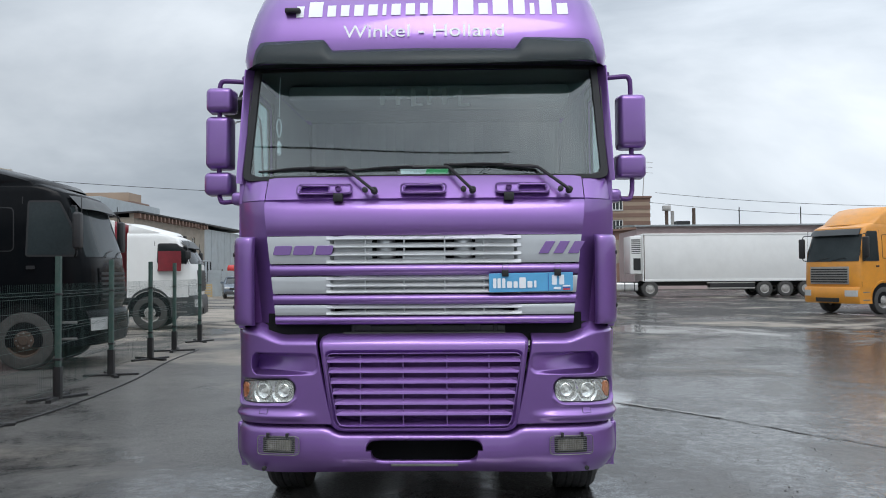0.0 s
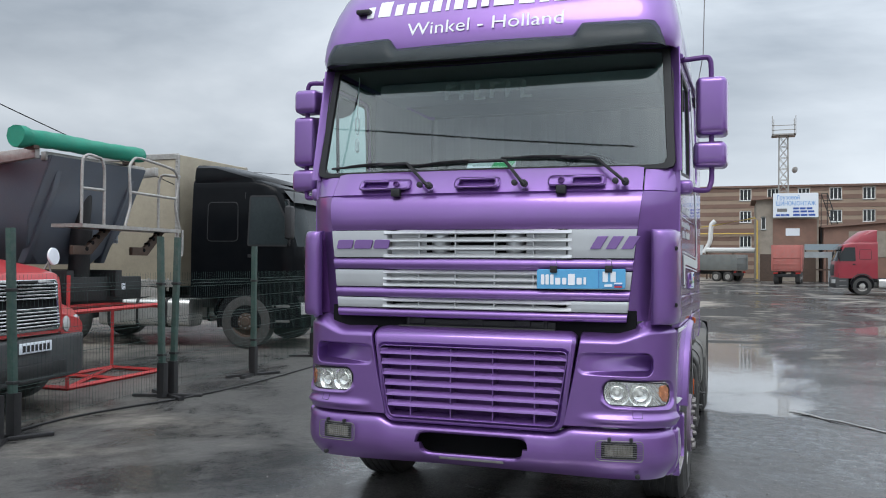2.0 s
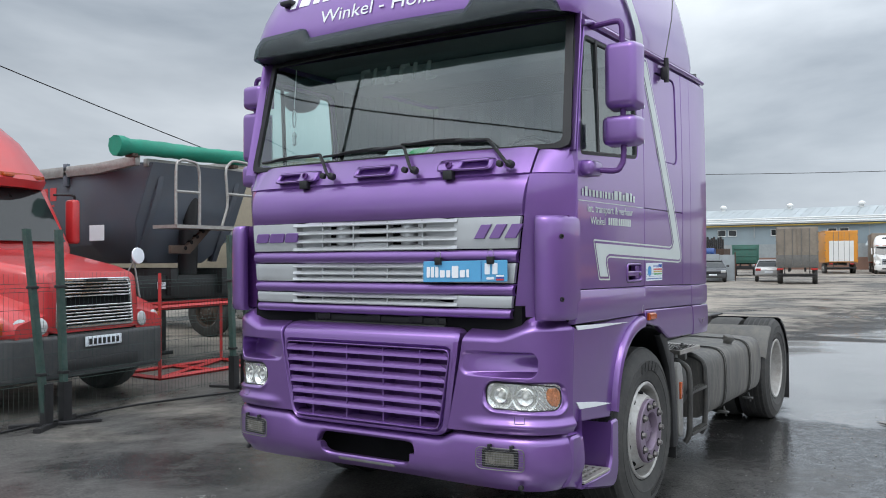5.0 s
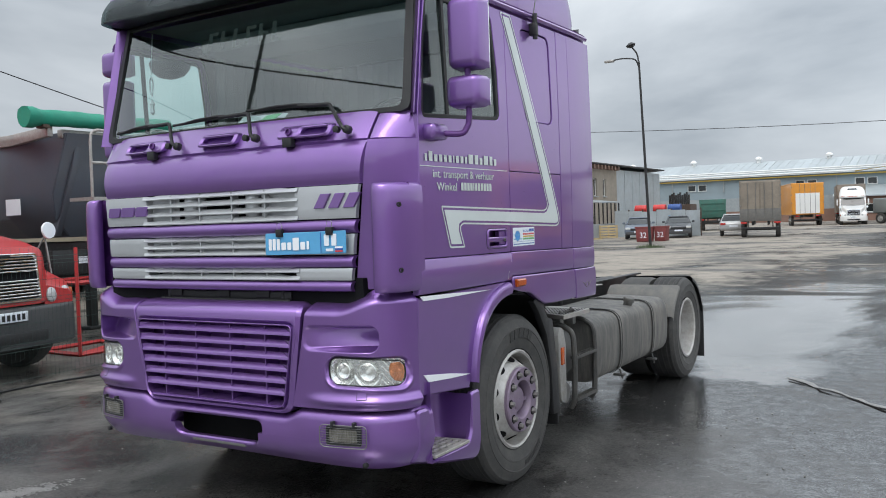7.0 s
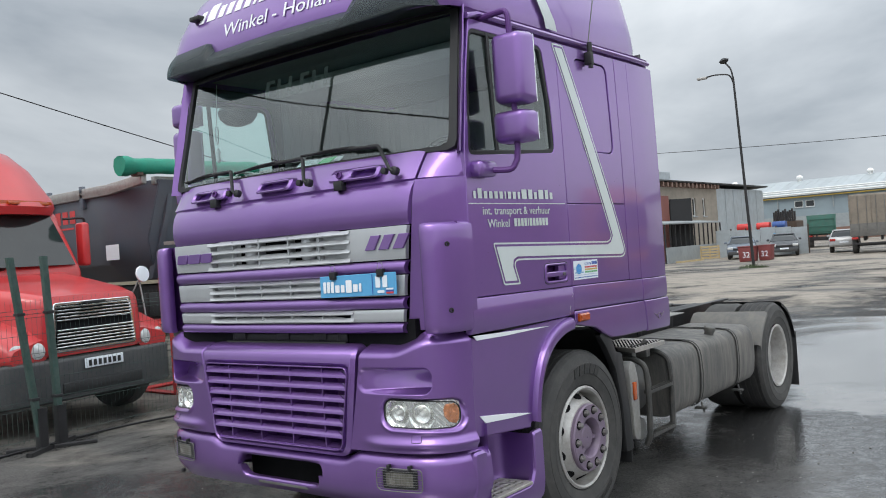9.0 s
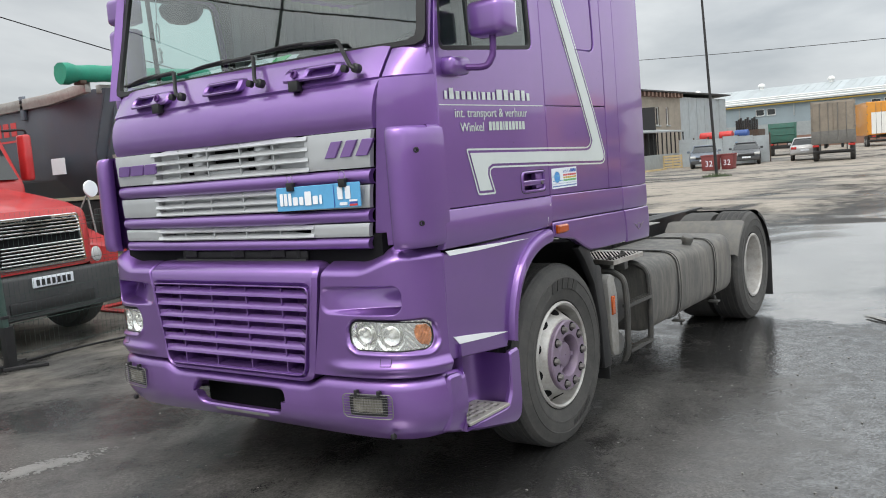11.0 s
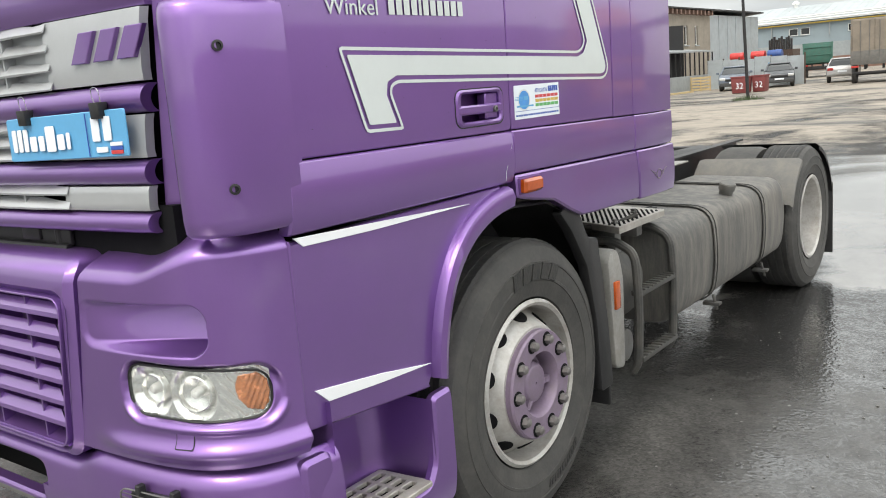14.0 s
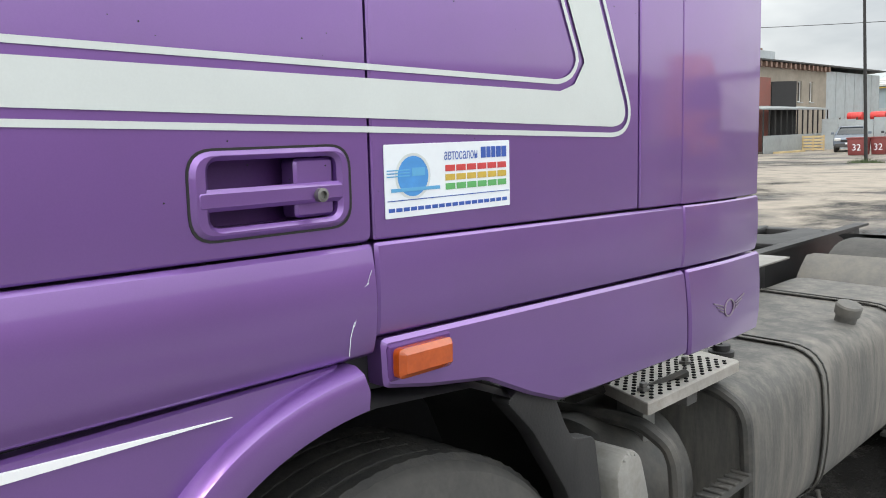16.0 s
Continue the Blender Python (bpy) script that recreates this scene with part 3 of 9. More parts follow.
def catmull(pts, n=6):
    pts = [Vector(p) for p in pts]
    out = []
    for i in range(len(pts) - 1):
        p0, p1, p2, p3 = pts[max(0, i - 1)], pts[i], pts[i + 1], pts[min(len(pts) - 1, i + 2)]
        for j in range(n):
            t = j / n
            out.append(0.5 * ((2 * p1) + (p2 - p0) * t + (2 * p0 - 5 * p1 + 4 * p2 - p3) * t * t + (3 * p1 - p0 - 3 * p2 + p3) * t ** 3))
    out.append(pts[-1])
    return out


NOSE = catmull([(0, -0.008), (0.35, -0.006), (0.65, 0.0), (0.85, 0.014), (1.0, 0.045), (1.09, 0.095), (1.145, 0.16), (1.175, 0.23), (1.192, 0.31), (1.2, 0.40)], 8)
NLEN = [0.0]
for a_, b_ in zip(NOSE, NOSE[1:]):
    NLEN.append(NLEN[-1] + (b_ - a_).length)


def nose(sx):
    """Plan of the nose: point and outward normal at the distance sx along it from the middle (minus: the other side)."""
    s, a = (1 if sx >= 0 else -1), min(abs(sx), NLEN[-1] - 1e-4)
    i = max(k for k in range(len(NLEN) - 1) if NLEN[k] <= a)
    t = (a - NLEN[i]) / (NLEN[i + 1] - NLEN[i])
    p = NOSE[i].lerp(NOSE[i + 1], t)
    d = (NOSE[min(i + 2, len(NOSE) - 1)] - NOSE[max(i - 1, 0)]).normalized()
    return Vector((p.x * s, p.y)), Vector((d.y * s, -d.x))


def on_nose(sx, z, o):
    p, n_ = nose(sx)
    return Vector((p.x + n_.x * o, p.y + n_.y * o, z))


# bumper
def bumper_top(s):
    return 0.682 - 0.042 * (1 - smooth(0.5, 0.62, abs(s)))


def bump_out(f):
    return 0.012 - 0.06 * max(0, (0.42 - f) / 0.42) ** 2 - 0.035 * max(0, (f - 0.86) / 0.14) ** 2 - 0.006 * math.cos(f * 6)


def slot(s):
    return 0.062 * max(0, 1 - (abs(s) / 0.352) ** 14) ** 0.5


bumper = B()
SB = span(-1.36, -0.37, 40) + span(-0.354, -0.31, 16) + span(-0.30, 0.30, 24) + span(0.31, 0.354, 16) + span(0.37, 1.36, 40)
for k in range(2):
    zs = span(0, 1, 9)
    def fb(u, v, k=k):
        bot, top = 0.385 + 0.012 * (1 - smooth(0.0, 1.1, abs(u))), bumper_top(u)
        c, h = 0.53, slot(u * (1.0 if k else 1.09))
        z = (c + h + (top - c - h) * v) if k else (bot + (c - h - bot) * v)
        f = (z - bot) / (top - bot)
        o = bump_out(f)
        if h > 0.004:
            d = (z - c - h) if k else (c - h - z)
            o -= 0.018 * max(0, 1 - d / 0.02) ** 2
        return on_nose(u, z, o)
    grid(bumper, fb, SB, zs, thick=(0, 0.035, 0))
bumper = part("bumper", bumper, PURPLE, truck)
# near-black sheet paints the shade inside the bumper slot
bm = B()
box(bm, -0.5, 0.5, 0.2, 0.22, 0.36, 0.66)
part("slot_shade_backing", bm, DARK, bumper)
bm = B()
prism(bm, [(-0.2, -0.005), (0.2, -0.005), (0.24, 0.05), (-0.24, 0.05)], "z", 0.435, 0.455, 0.004)
part("slot_step", bm, STEEL, bumper, "worn bare metal step")


def foglamp(s):
    c = 0.9
    mp = lambda a, b, o: on_nose(s * a, b, o)
    bm = B()
    plate(bm, [rect(c - 0.115, c + 0.082, 0.518, 0.614, 0.012), rect(c - 0.095, c + 0.06, 0.535, 0.598, 0.008)], lambda a, b, o: mp(a, b, o + 0.03), 0.004, 0.03)
    lamp_ = part("fog_lamp", bm, BLACK, truck, "rectangular fog lamp with a ribbed lens")
    bm = B()
    grid(bm, lambda u, v: mp(u, v, 0.023 + 0.0035 * abs(math.sin((u - c) / (0.2 / 14) * math.pi))), span(c - 0.096, c + 0.061, 84), [0.534, 0.565, 0.599])
    part("lens", bm, FOGLENS, lamp_)
    bm = B()
    tube(bm, rounded([mp(a, b, 0.038) for a, b in ((c - 0.145, 0.508), (c + 0.02, 0.508), (c + 0.112, 0.508), (c + 0.112, 0.622), (c + 0.02, 0.622), (c - 0.145, 0.622))], 0.25, 3, True), 0.0026, 6, closed=True)
    guard = part("wire_guard", bm, STEEL, lamp_)
    for i in range(8):
        z = 0.52 + i * 0.0125
        bm = B()
        tube(bm, [mp(c - 0.144, z, 0.036), mp(c - 0.03, z, 0.039), mp(c + 0.111, z, 0.036)], 0.0014, 5)
        part("wire", bm, STEEL, guard)
    for a in (c - 0.07, c + 0.05):
        p = mp(a, 0.628, 0.03)
        bm = B()
        box(bm, p.x - 0.009, p.x + 0.009, p.y - 0.012, p.y + 0.012, 0.612, 0.64, 0.003, 1)
        part("clip", bm, BLACK, lamp_)
    bm = B()
    p = mp(0.99, 0.415, 0.0)
    lathe(bm, [(0.014, -0.01), (0.014, 0.006), (0.008, 0.009)], p, (0, -1, 0), 12)
    part("bumper_bolt", bm, BLACK, bumper)


mirrored(foglamp)


# headlamp panels beside the grille
def rr(a, b, ca, cb, ha, hb, r):
    """Signed distance to a rounded rectangle."""
    qa, qb = abs(a - ca) - ha + r, abs(b - cb) - hb + r
    return min(max(qa, qb), 0) + math.hypot(max(qa, 0), max(qb, 0)) - r


def lamp_panel(s):
    def f(u, v):
        e = 0.66 - 0.105 * (1 - v) ** 1.2
        a = e + (1.312 - e) * u
        z = 0.692 + (1.232 + 0.07 * smooth(0.85, 1.1, a) - 0.692) * v
        o = 0.004
        o -= 0.10 * max(0, (v - 0.88) / 0.12) ** 2
        o += 0.022 * math.exp(-((z - 0.735) / 0.025) ** 2) * smooth(0.62, 0.8, a)
        d = rr(a, z, 0.86, 1.055, 0.215, 0.062, 0.045)
        deep = smooth(0.62, 1.02, a)
        low = 0.5 - 0.5 * smooth(0.99, 1.10, z)
        sunk = (0.006 + 0.13 * deep * (1 - 0.6 * low)) * smooth(0.008, -0.018, d)
        d2 = rr(a, z, 1.01, 0.884 - 0.03 * (a - 1.01), 0.213, 0.070 - 0.05 * max(0, a - 1.05), 0.062 - 0.05 * max(0, a - 1.05))
        d3 = rr(a, z, 1.018, 0.884 - 0.03 * (a - 1.01), 0.226, 0.072, 0.066)
        o -= 0.022 * smooth(0.016, -0.004, d3) * (0.35 + 0.65 * smooth(0.85, 0.93, z))
        o -= 0.065 * smooth(0.004, -0.012, d2)
        o += 0.010 * math.exp(-((d3 - 0.012) / 0.012) ** 2) * smooth(0.86, 0.82, z)
        o -= 0.02 * smooth(0.006, 0.0, u * 0.6) + 0.02 * smooth(0.99, 1.0, u)
        return on_nose(s * a, z, o) + Vector((0, sunk, 0))
    bm = B()
    grid(bm, f, span(0, 1, 230), span(0, 1, 200))
    pan = part("headlamp_panel", bm, PURPLE, truck, angle=85)
    # headlamp: bowl, two reflectors, lens
    mp = lambda a, b, o: on_nose(s * a, b, o)
    shape = [(a, b - 0.03 * (a - 1.01)) for a, b in soft([(0.797, 0.815), (1.05, 0.815), (1.223, 0.824), (1.223, 0.944), (1.05, 0.953), (0.797, 0.953)], 0.058, 8)]
    bowls = ((0.872, 0.888, 0.072), (1.012, 0.884, 0.07))
    def back(a, b):
        deep = 0.014
        for ca, cb, rad in bowls:
            deep = max(deep, 0.014 + 0.05 * (1 - ((a - ca) ** 2 + (b - cb) ** 2) / rad ** 2))
        return mp(a, b, -deep - (0.0012 * math.cos((a + b) * 190) if a > 1.09 else 0.0008 * math.cos(a * 260)))
    bm = B()
    grid(bm, back, span(0.797, 1.223, 100), span(0.782, 0.954, 40))
    hl = part("headlamp", bm, REFLECTOR, pan, "clear headlamp with two round reflectors and an amber corner")
    for (a, b, rad), ring in zip(bowls, (0.042, 0.048)):
        c, (p, n_) = mp(a, b, -0.03), nose(s * a)
        bm = B()
        lathe(bm, [(ring, -0.03), (ring, 0.006), (ring * 0.93, 0.008), (ring * 0.9, -0.004), (ring * 0.4, -0.016)], c, (n_.x, n_.y, 0), 32)
        cup = part("reflector", bm, REFLECTOR, hl)
        bm = B()
        lathe(bm, [(0.014, -0.016), (0.014, 0.004), (0.009, 0.012), (0.002, 0.014)], c, (n_.x, n_.y, 0), 16)
        part("bulb", bm, LAMPCAP, cup)
    bm = B()
    plate(bm, [[(1.14, 0.93), (1.13, 0.902), (1.136, 0.87), (1.158, 0.842), (1.196, 0.832), (1.214, 0.85), (1.218, 0.88), (1.214, 0.91), (1.19, 0.932)][::-1]], lambda a, b, o: mp(a, b, o - 0.010 + 0.002 * math.cos((a - b * 0.5) * 420)), 0.002, 0.006, span(0.84, 0.92, 8), span(1.155, 1.21, 16))
    part("turn_signal", bm, AMBER_IN, hl, "amber turn signal behind the clear lens")
    bm = B()
    plate(bm, [inset(shape, 0.005)], lambda a, b, o: mp(a, b, o - 0.007 + 0.005 * math.cos((b - 0.882) * 18)), 0.006, 0.01, cuts=[0.81, 0.83, 0.85, 0.87, 0.89, 0.91, 0.93], across=[0.9, 0.95, 1.0, 1.05, 1.1, 1.15])
    lens = part("lens", bm, LENS, hl)
    bm = B()
    plate(bm, [inset(shape, -0.003), inset(shape, 0.003)], lambda a, b, o: mp(a, b, o - 0.006), 0.003, 0.06)
    part("bezel", bm, SEAL, hl, "thin dark gap around the lamp")
    lens.visible_shadow = False
    bm = B()
    flush = lambda a, b, o: mp(a, b, o + 0.0065 + 0.022 * math.exp(-((b - 0.735) / 0.025) ** 2))
    plate(bm, [rect(0.962, 1.012, 0.752, 0.793, 0.005)], flush, 0.001, 0.012, [0.76, 0.77, 0.78])
    cap_ = part("washer_cap", bm, PURPLE, pan)
    bm = B()
    plate(bm, [rect(0.9595, 1.0145, 0.7495, 0.7955, 0.006), rect(0.962, 1.012, 0.752, 0.793, 0.005)], lambda a, b, o: flush(a, b, o - 0.001), 0.0003, 0.008, [0.76, 0.77, 0.78])
    part("cap_gap", bm, SEAL, cap_)


mirrored(lamp_panel)

# lower grille
GO = soft([(-0.645, 1.235), (0.645, 1.235), (0.56, 0.648), (-0.56, 0.648)], 0.075, 6)
GI = soft([(-0.598, 1.122), (0.598, 1.122), (0.522, 0.682), (-0.522, 0.682)], 0.05, 6)
bm = B()
plate(bm, [GO, GI], lambda a, b, o: Vector((a, 0.006 * (a / 0.6) ** 2 - 0.03 + 0.06 * max(0, (b - 1.15) / 0.085) ** 2 - o, b)), 0.02, 0.1)
grille = part("lower_grille", bm, PURPLE, truck)
bm = B()
plate(bm, [inset(GI, -0.002), inset(GI, 0.004)], lambda a, b, o: Vector((a, -0.034 - o, b)), 0.0015, 0.03)
part("grille_lip", bm, PURPLE, grille)
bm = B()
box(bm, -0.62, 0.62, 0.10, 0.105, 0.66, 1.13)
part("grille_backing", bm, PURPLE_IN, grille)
for i in range(6):
    z = 1.071 - i * 0.0638
    w = 0.594 - (1.122 - z) * 0.172
    bm = B()
    # broad upper face rising to the back, thin front lip, slanted cheeks at the ends
    F = [bm.verts.new(p) for p in ((-w, -0.032, z - 0.004), (w, -0.032, z - 0.004), (w, -0.029, z + 0.008), (-w, -0.029, z + 0.008))]
    K = [bm.verts.new(p) for p in ((-w + 0.06, -0.004, z + 0.024), (w - 0.06, -0.004, z + 0.024), (w - 0.06, -0.006, z + 0.031), (-w + 0.06, -0.006, z + 0.031))]
    for f in ((0, 1, 2, 3),):
        bm.faces.new([F[q] for q in f])
        bm.faces.new([K[q] for q in f][::-1])
    for q in range(4):
        bm.faces.new((F[q], K[q], K[(q + 1) % 4], F[(q + 1) % 4]))
    sl = part("slat", bm, PURPLE, grille, angle=20)
    for s in (-1, 1):
        bm = B()
        prism(bm, [(s * w, -0.026), (s * (w + 0.02), 0.012), (s * (w - 0.06), -0.003)], "z", z - 0.004, z + 0.031)
        part("cheek", bm, PURPLE, sl, angle=20)
for x in (-0.385, -0.125, 0.14, 0.395):
    bm = B()
    prism(bm, [(-0.020, 1.11), (0.09, 1.11), (0.09, 0.69), (-0.020, 0.69)], "x", x - 0.0035, x + 0.0035)
    part("fin", bm, PURPLE, grille)

bm = B()
prism(bm, [(-0.024, 0.684), (0.03, 0.704), (0.03, 0.71), (-0.026, 0.692)], "x", -0.515, 0.515)
part("ledge", bm, PURPLE, grille)

# near-black block paints the shade below the upper panel, cooler parts before it
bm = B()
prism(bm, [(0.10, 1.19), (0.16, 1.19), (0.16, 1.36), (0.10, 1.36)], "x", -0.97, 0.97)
gap = part("engine_gap_shade", bm, DARK, truck, "near-black block painted as the shaded gap behind the cooler rail")
bm = B()
box(bm, -0.45, 0.5, 0.085, 0.1, 1.24, 1.285, 0.006)
for x in (-0.38, 0.0, 0.3):
    box(bm, x - 0.05, x + 0.05, 0.075, 0.1, 1.25, 1.3, 0.008)
part("cooler_rail", bm, BLACK, gap)
bm = B()
for x in (-0.44, 0.44):
    cyl(bm, (x, 0.09, 1.235), (x, 0.09, 1.3), 0.014, seg=10)
cyl(bm, (-0.5, 0.08, 1.235), (0.5, 0.08, 1.235), 0.011, seg=8)
part("pipe", bm, SEAL, gap)


# upper front panel
def front(x, z, o):
    y = 0.03 + 0.043 * x * x + 0.012 * (z - 1.3)
    y += 0.36 * max(0, z - 1.9) ** 2 * 4
    return Vector((x, y - o, z))


def half(z):
    return 0.918 + (z - 1.3) * 0.112


def strip_panel(name, z0, z1, material, bulge=0.0, x0=None, x1=None, roll=0.01, label=""):
    bm = B()
    def f(u, v):
        z = z0 + (z1 - z0) * v
        w = half(z)
        a0, a1 = (-w if x0 is None else x0), (w if x1 is None else x1)
        o = bulge * math.sin(math.pi * v) - roll * (2 * v - 1) ** 6 - 0.006 * abs(2 * u - 1) ** 40
        return front(a0 + (a1 - a0) * u, z, o)
    grid(bm, f, span(0, 1, 40), span(0, 1, 12), thick=(0, 0.03, 0))
    return part(name, bm, material, truck, label)


hood = strip_panel("front_hood", 1.842, 2.062, PURPLE, 0.004, roll=0.012)
strip_panel("rib", 1.592, 1.662, PURPLE, 0.016)
strip_panel("rib", 1.415, 1.478, PURPLE, 0.016)
strip_panel("rib", 1.292, 1.345, PURPLE, 0.014)
# near-black sheet paints the shade between the ribs and slats
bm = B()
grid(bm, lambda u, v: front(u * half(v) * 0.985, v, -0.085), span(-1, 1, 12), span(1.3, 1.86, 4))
part("panel_shade_backing", bm, DARK, truck)


def silver_band(z0, z1, slats, fins=(-0.36, -0.12, 0.13, 0.37), bright=False):
    band = None
    for s in (-1, 1):
        bm = B()
        def f(u, v):
            z = z0 + (z1 - z0) * v
            a = 0.56 + (half(z) - 0.562) * u
            o = -0.004 * (2 * v - 1) ** 8 - 0.05 * smooth(0.05, 0.0, u)
            return front(s * a, z, o)
        grid(bm, f, span(0, 1, 24), span(0, 1, 6), thick=(0, 0.025, 0))
        ob = part("silver_panel", bm, SILVER, truck if band is None else band)
        band = band or ob
    if bright:
        bm = B()
        grid(bm, lambda u, v: front(u, v, -0.038), span(-0.57, 0.57, 8), [z0, z1])
        part("bright_backing", bm, SILVER, band)
    for z in slats:
        bm = B()
        sec = [(0.006, -0.003), (0.008, 0.003), (-0.016, 0.030), (-0.018, 0.024)]
        rows = []
        for x, k in ((-0.60, 0.08), (-0.53, 0.8), (-0.45, 1.0), (0.45, 1.0), (0.53, 0.8), (0.60, 0.08)):
            rows.append([bm.verts.new(front(x, z + q * (1 if k == 1 else 0.7), o if o > 0 else o * k)) for o, q in sec])
        for A, C in zip(rows, rows[1:]):
            for j in range(4):
                bm.faces.new((A[j], A[(j + 1) % 4], C[(j + 1) % 4], C[j]))
        bm.faces.new(rows[0][::-1])
        bm.faces.new(rows[-1])
        part("slat", bm, SILVER, band, angle=20)
    for x in fins:
        bm = B()
        p = front(x, z0, 0)
        box(bm, x - 0.004, x + 0.004, p.y + 0.006, p.y + 0.06, z0 + 0.004, z1 - 0.002)
        part("fin", bm, SILVER, band)
    return band


b1 = silver_band(1.668, 1.838, (1.668, 1.716, 1.766, 1.815))
for x in (-0.235, 0.245):
    bm = B()
    lathe(bm, [(0.02, 0.0), (0.052, 0.012), (0.06, 0.05), (0.06, 0.12), (0.052, 0.155), (0.02, 0.165)], (x, 0.115, 1.67), (0, 0, 1), 24)
    part("duct", bm, SILVER, b1, "rounded silver duct behind the slats")
bm = B()
plate(bm, [rect(-0.13, 0.13, 1.672, 1.712)], lambda a, b, o: front(a, b, o - 0.02), 0.003, 0.02)
part("centre_web", bm, SILVER, b1)
for x0, x1 in ((-0.56, -0.32), (0.32, 0.56)):
    bm = B()
    grid(bm, lambda u, v: front(u, v, -0.038), span(x0, x1, 3), [1.67, 1.836])
    part("bright_backing", bm, SILVER, b1)
silver_band(1.483, 1.588, (1.487, 1.525, 1.567), bright=True)
silver_band(1.35, 1.412, (1.353, 1.392))


# raised maker's marks left as plain shapes: bars on one end, slanted strokes on the other
def mark(shapes, label):
    mk = None
    for pts in shapes:
        bm = B()
        plate(bm, [pts], lambda a, b, o: front(a, b, o + 0.012), 0.002, 0.014)
        ob = part("maker_mark", bm, PURPLE, mk or b1, "" if mk else label)
        mk = mk or ob


def slant(x0, x1, z0, z1, k=0.25):
    return [(x0 + k * (z0 - 1.71), z0), (x1 + k * (z0 - 1.71), z0), (x1 + k * (z1 - 1.71), z1), (x0 + k * (z1 - 1.71), z1)]


mark([soft(slant(-0.94, -0.83, 1.722, 1.78), 0.012, 2), soft(slant(-0.815, -0.69, 1.722, 1.78), 0.012, 2), soft(slant(-0.675, -0.57, 1.722, 1.78), 0.012, 2)],
     "purple raised maker's mark as plain blocks")
mark([slant(0.70, 0.76, 1.722, 1.797, 0.6), slant(0.79, 0.85, 1.722, 1.797, 0.6), slant(0.88, 0.945, 1.722, 1.797, 0.6)],
     "purple raised model mark as slanted strokes")

# blue dealer's plate on two black paper clips, its wording as plain bars
dealer = thing("dealer_plate", "light blue dealer plate clipped over the silver panel", "plate")
PM = lambda a, b, o: front(0.40 + a, 1.485 + b + 0.012 * a, o + 0.03)
bm = B()
plate(bm, [rect(0, 0.515, 0, 0.115, 0.008)], PM, 0.002, 0.004)
part("plate", bm, SKYBLUE, dealer)
for a0, a1, b0, b1_ in ((0.025, 0.045, 0.025, 0.085), (0.052, 0.072, 0.025, 0.085), (0.08, 0.1, 0.025, 0.085), (0.11, 0.14, 0.025, 0.065), (0.15, 0.175, 0.025, 0.065), (0.185, 0.225, 0.022, 0.088), (0.235, 0.265, 0.025, 0.065), (0.275, 0.29, 0.025, 0.068)):
    bm = B()
    plate(bm, [rect(a0, a1, b0, b1_, 0.005, 2)], lambda a, b, o: PM(a, b, o + 0.003), 0.0005, 0.002)
    part("white_bar", bm, WHITE_FILM, dealer)
for a0, a1, b0, b1_ in ((0.385, 0.415, 0.04, 0.1), (0.43, 0.46, 0.04, 0.1), (0.395, 0.44, 0.012, 0.026)):
    bm = B()
    plate(bm, [rect(a0, a1, b0, b1_, 0.004, 2)], lambda a, b, o: PM(a, b, o + 0.003), 0.0005, 0.002)
    part("region_bar", bm, PAPER, dealer)
for i, mt in enumerate((WHITE_FILM, BLUE, REDP)):
    bm = B()
    plate(bm, [rect(0.452, 0.497, 0.036 - 0.01 * i - 0.009, 0.036 - 0.01 * i)], lambda a, b, o: PM(a, b, o + 0.003), 0.0003, 0.002)
    part("flag_stripe", bm, mt, dealer)
bm = B()
plate(bm, [rect(0.362, 0.3645, 0.004, 0.111)], lambda a, b, o: PM(a, b, o + 0.0025), 0.0003, 0.002)
part("divider", bm, BLUE, dealer)
for a in (0.1, 0.42):
    clip_ = None
    p = PM(a, 0.115, 0)
    bm = B()
    prism(bm, [(p.y - 0.012, p.z - 0.02), (p.y - 0.014, p.z + 0.02), (p.y + 0.014, p.z + 0.02), (p.y + 0.01, p.z - 0.02)], "x", p.x - 0.02, p.x + 0.02, 0.002)
    clip_ = part("paper_clip", bm, BLACK, dealer, "black spring clip with wire loops")
    bm = B()
    tube(bm, rounded([(p.x - 0.014, p.y, p.z + 0.018), (p.x - 0.018, p.y - 0.004, p.z + 0.05), (p.x, p.y - 0.006, p.z + 0.058), (p.x + 0.018, p.y - 0.004, p.z + 0.05), (p.x + 0.014, p.y, p.z + 0.018)], 0.5), 0.0016, 5)
    part("wire_loop", bm, CHROME, clip_)


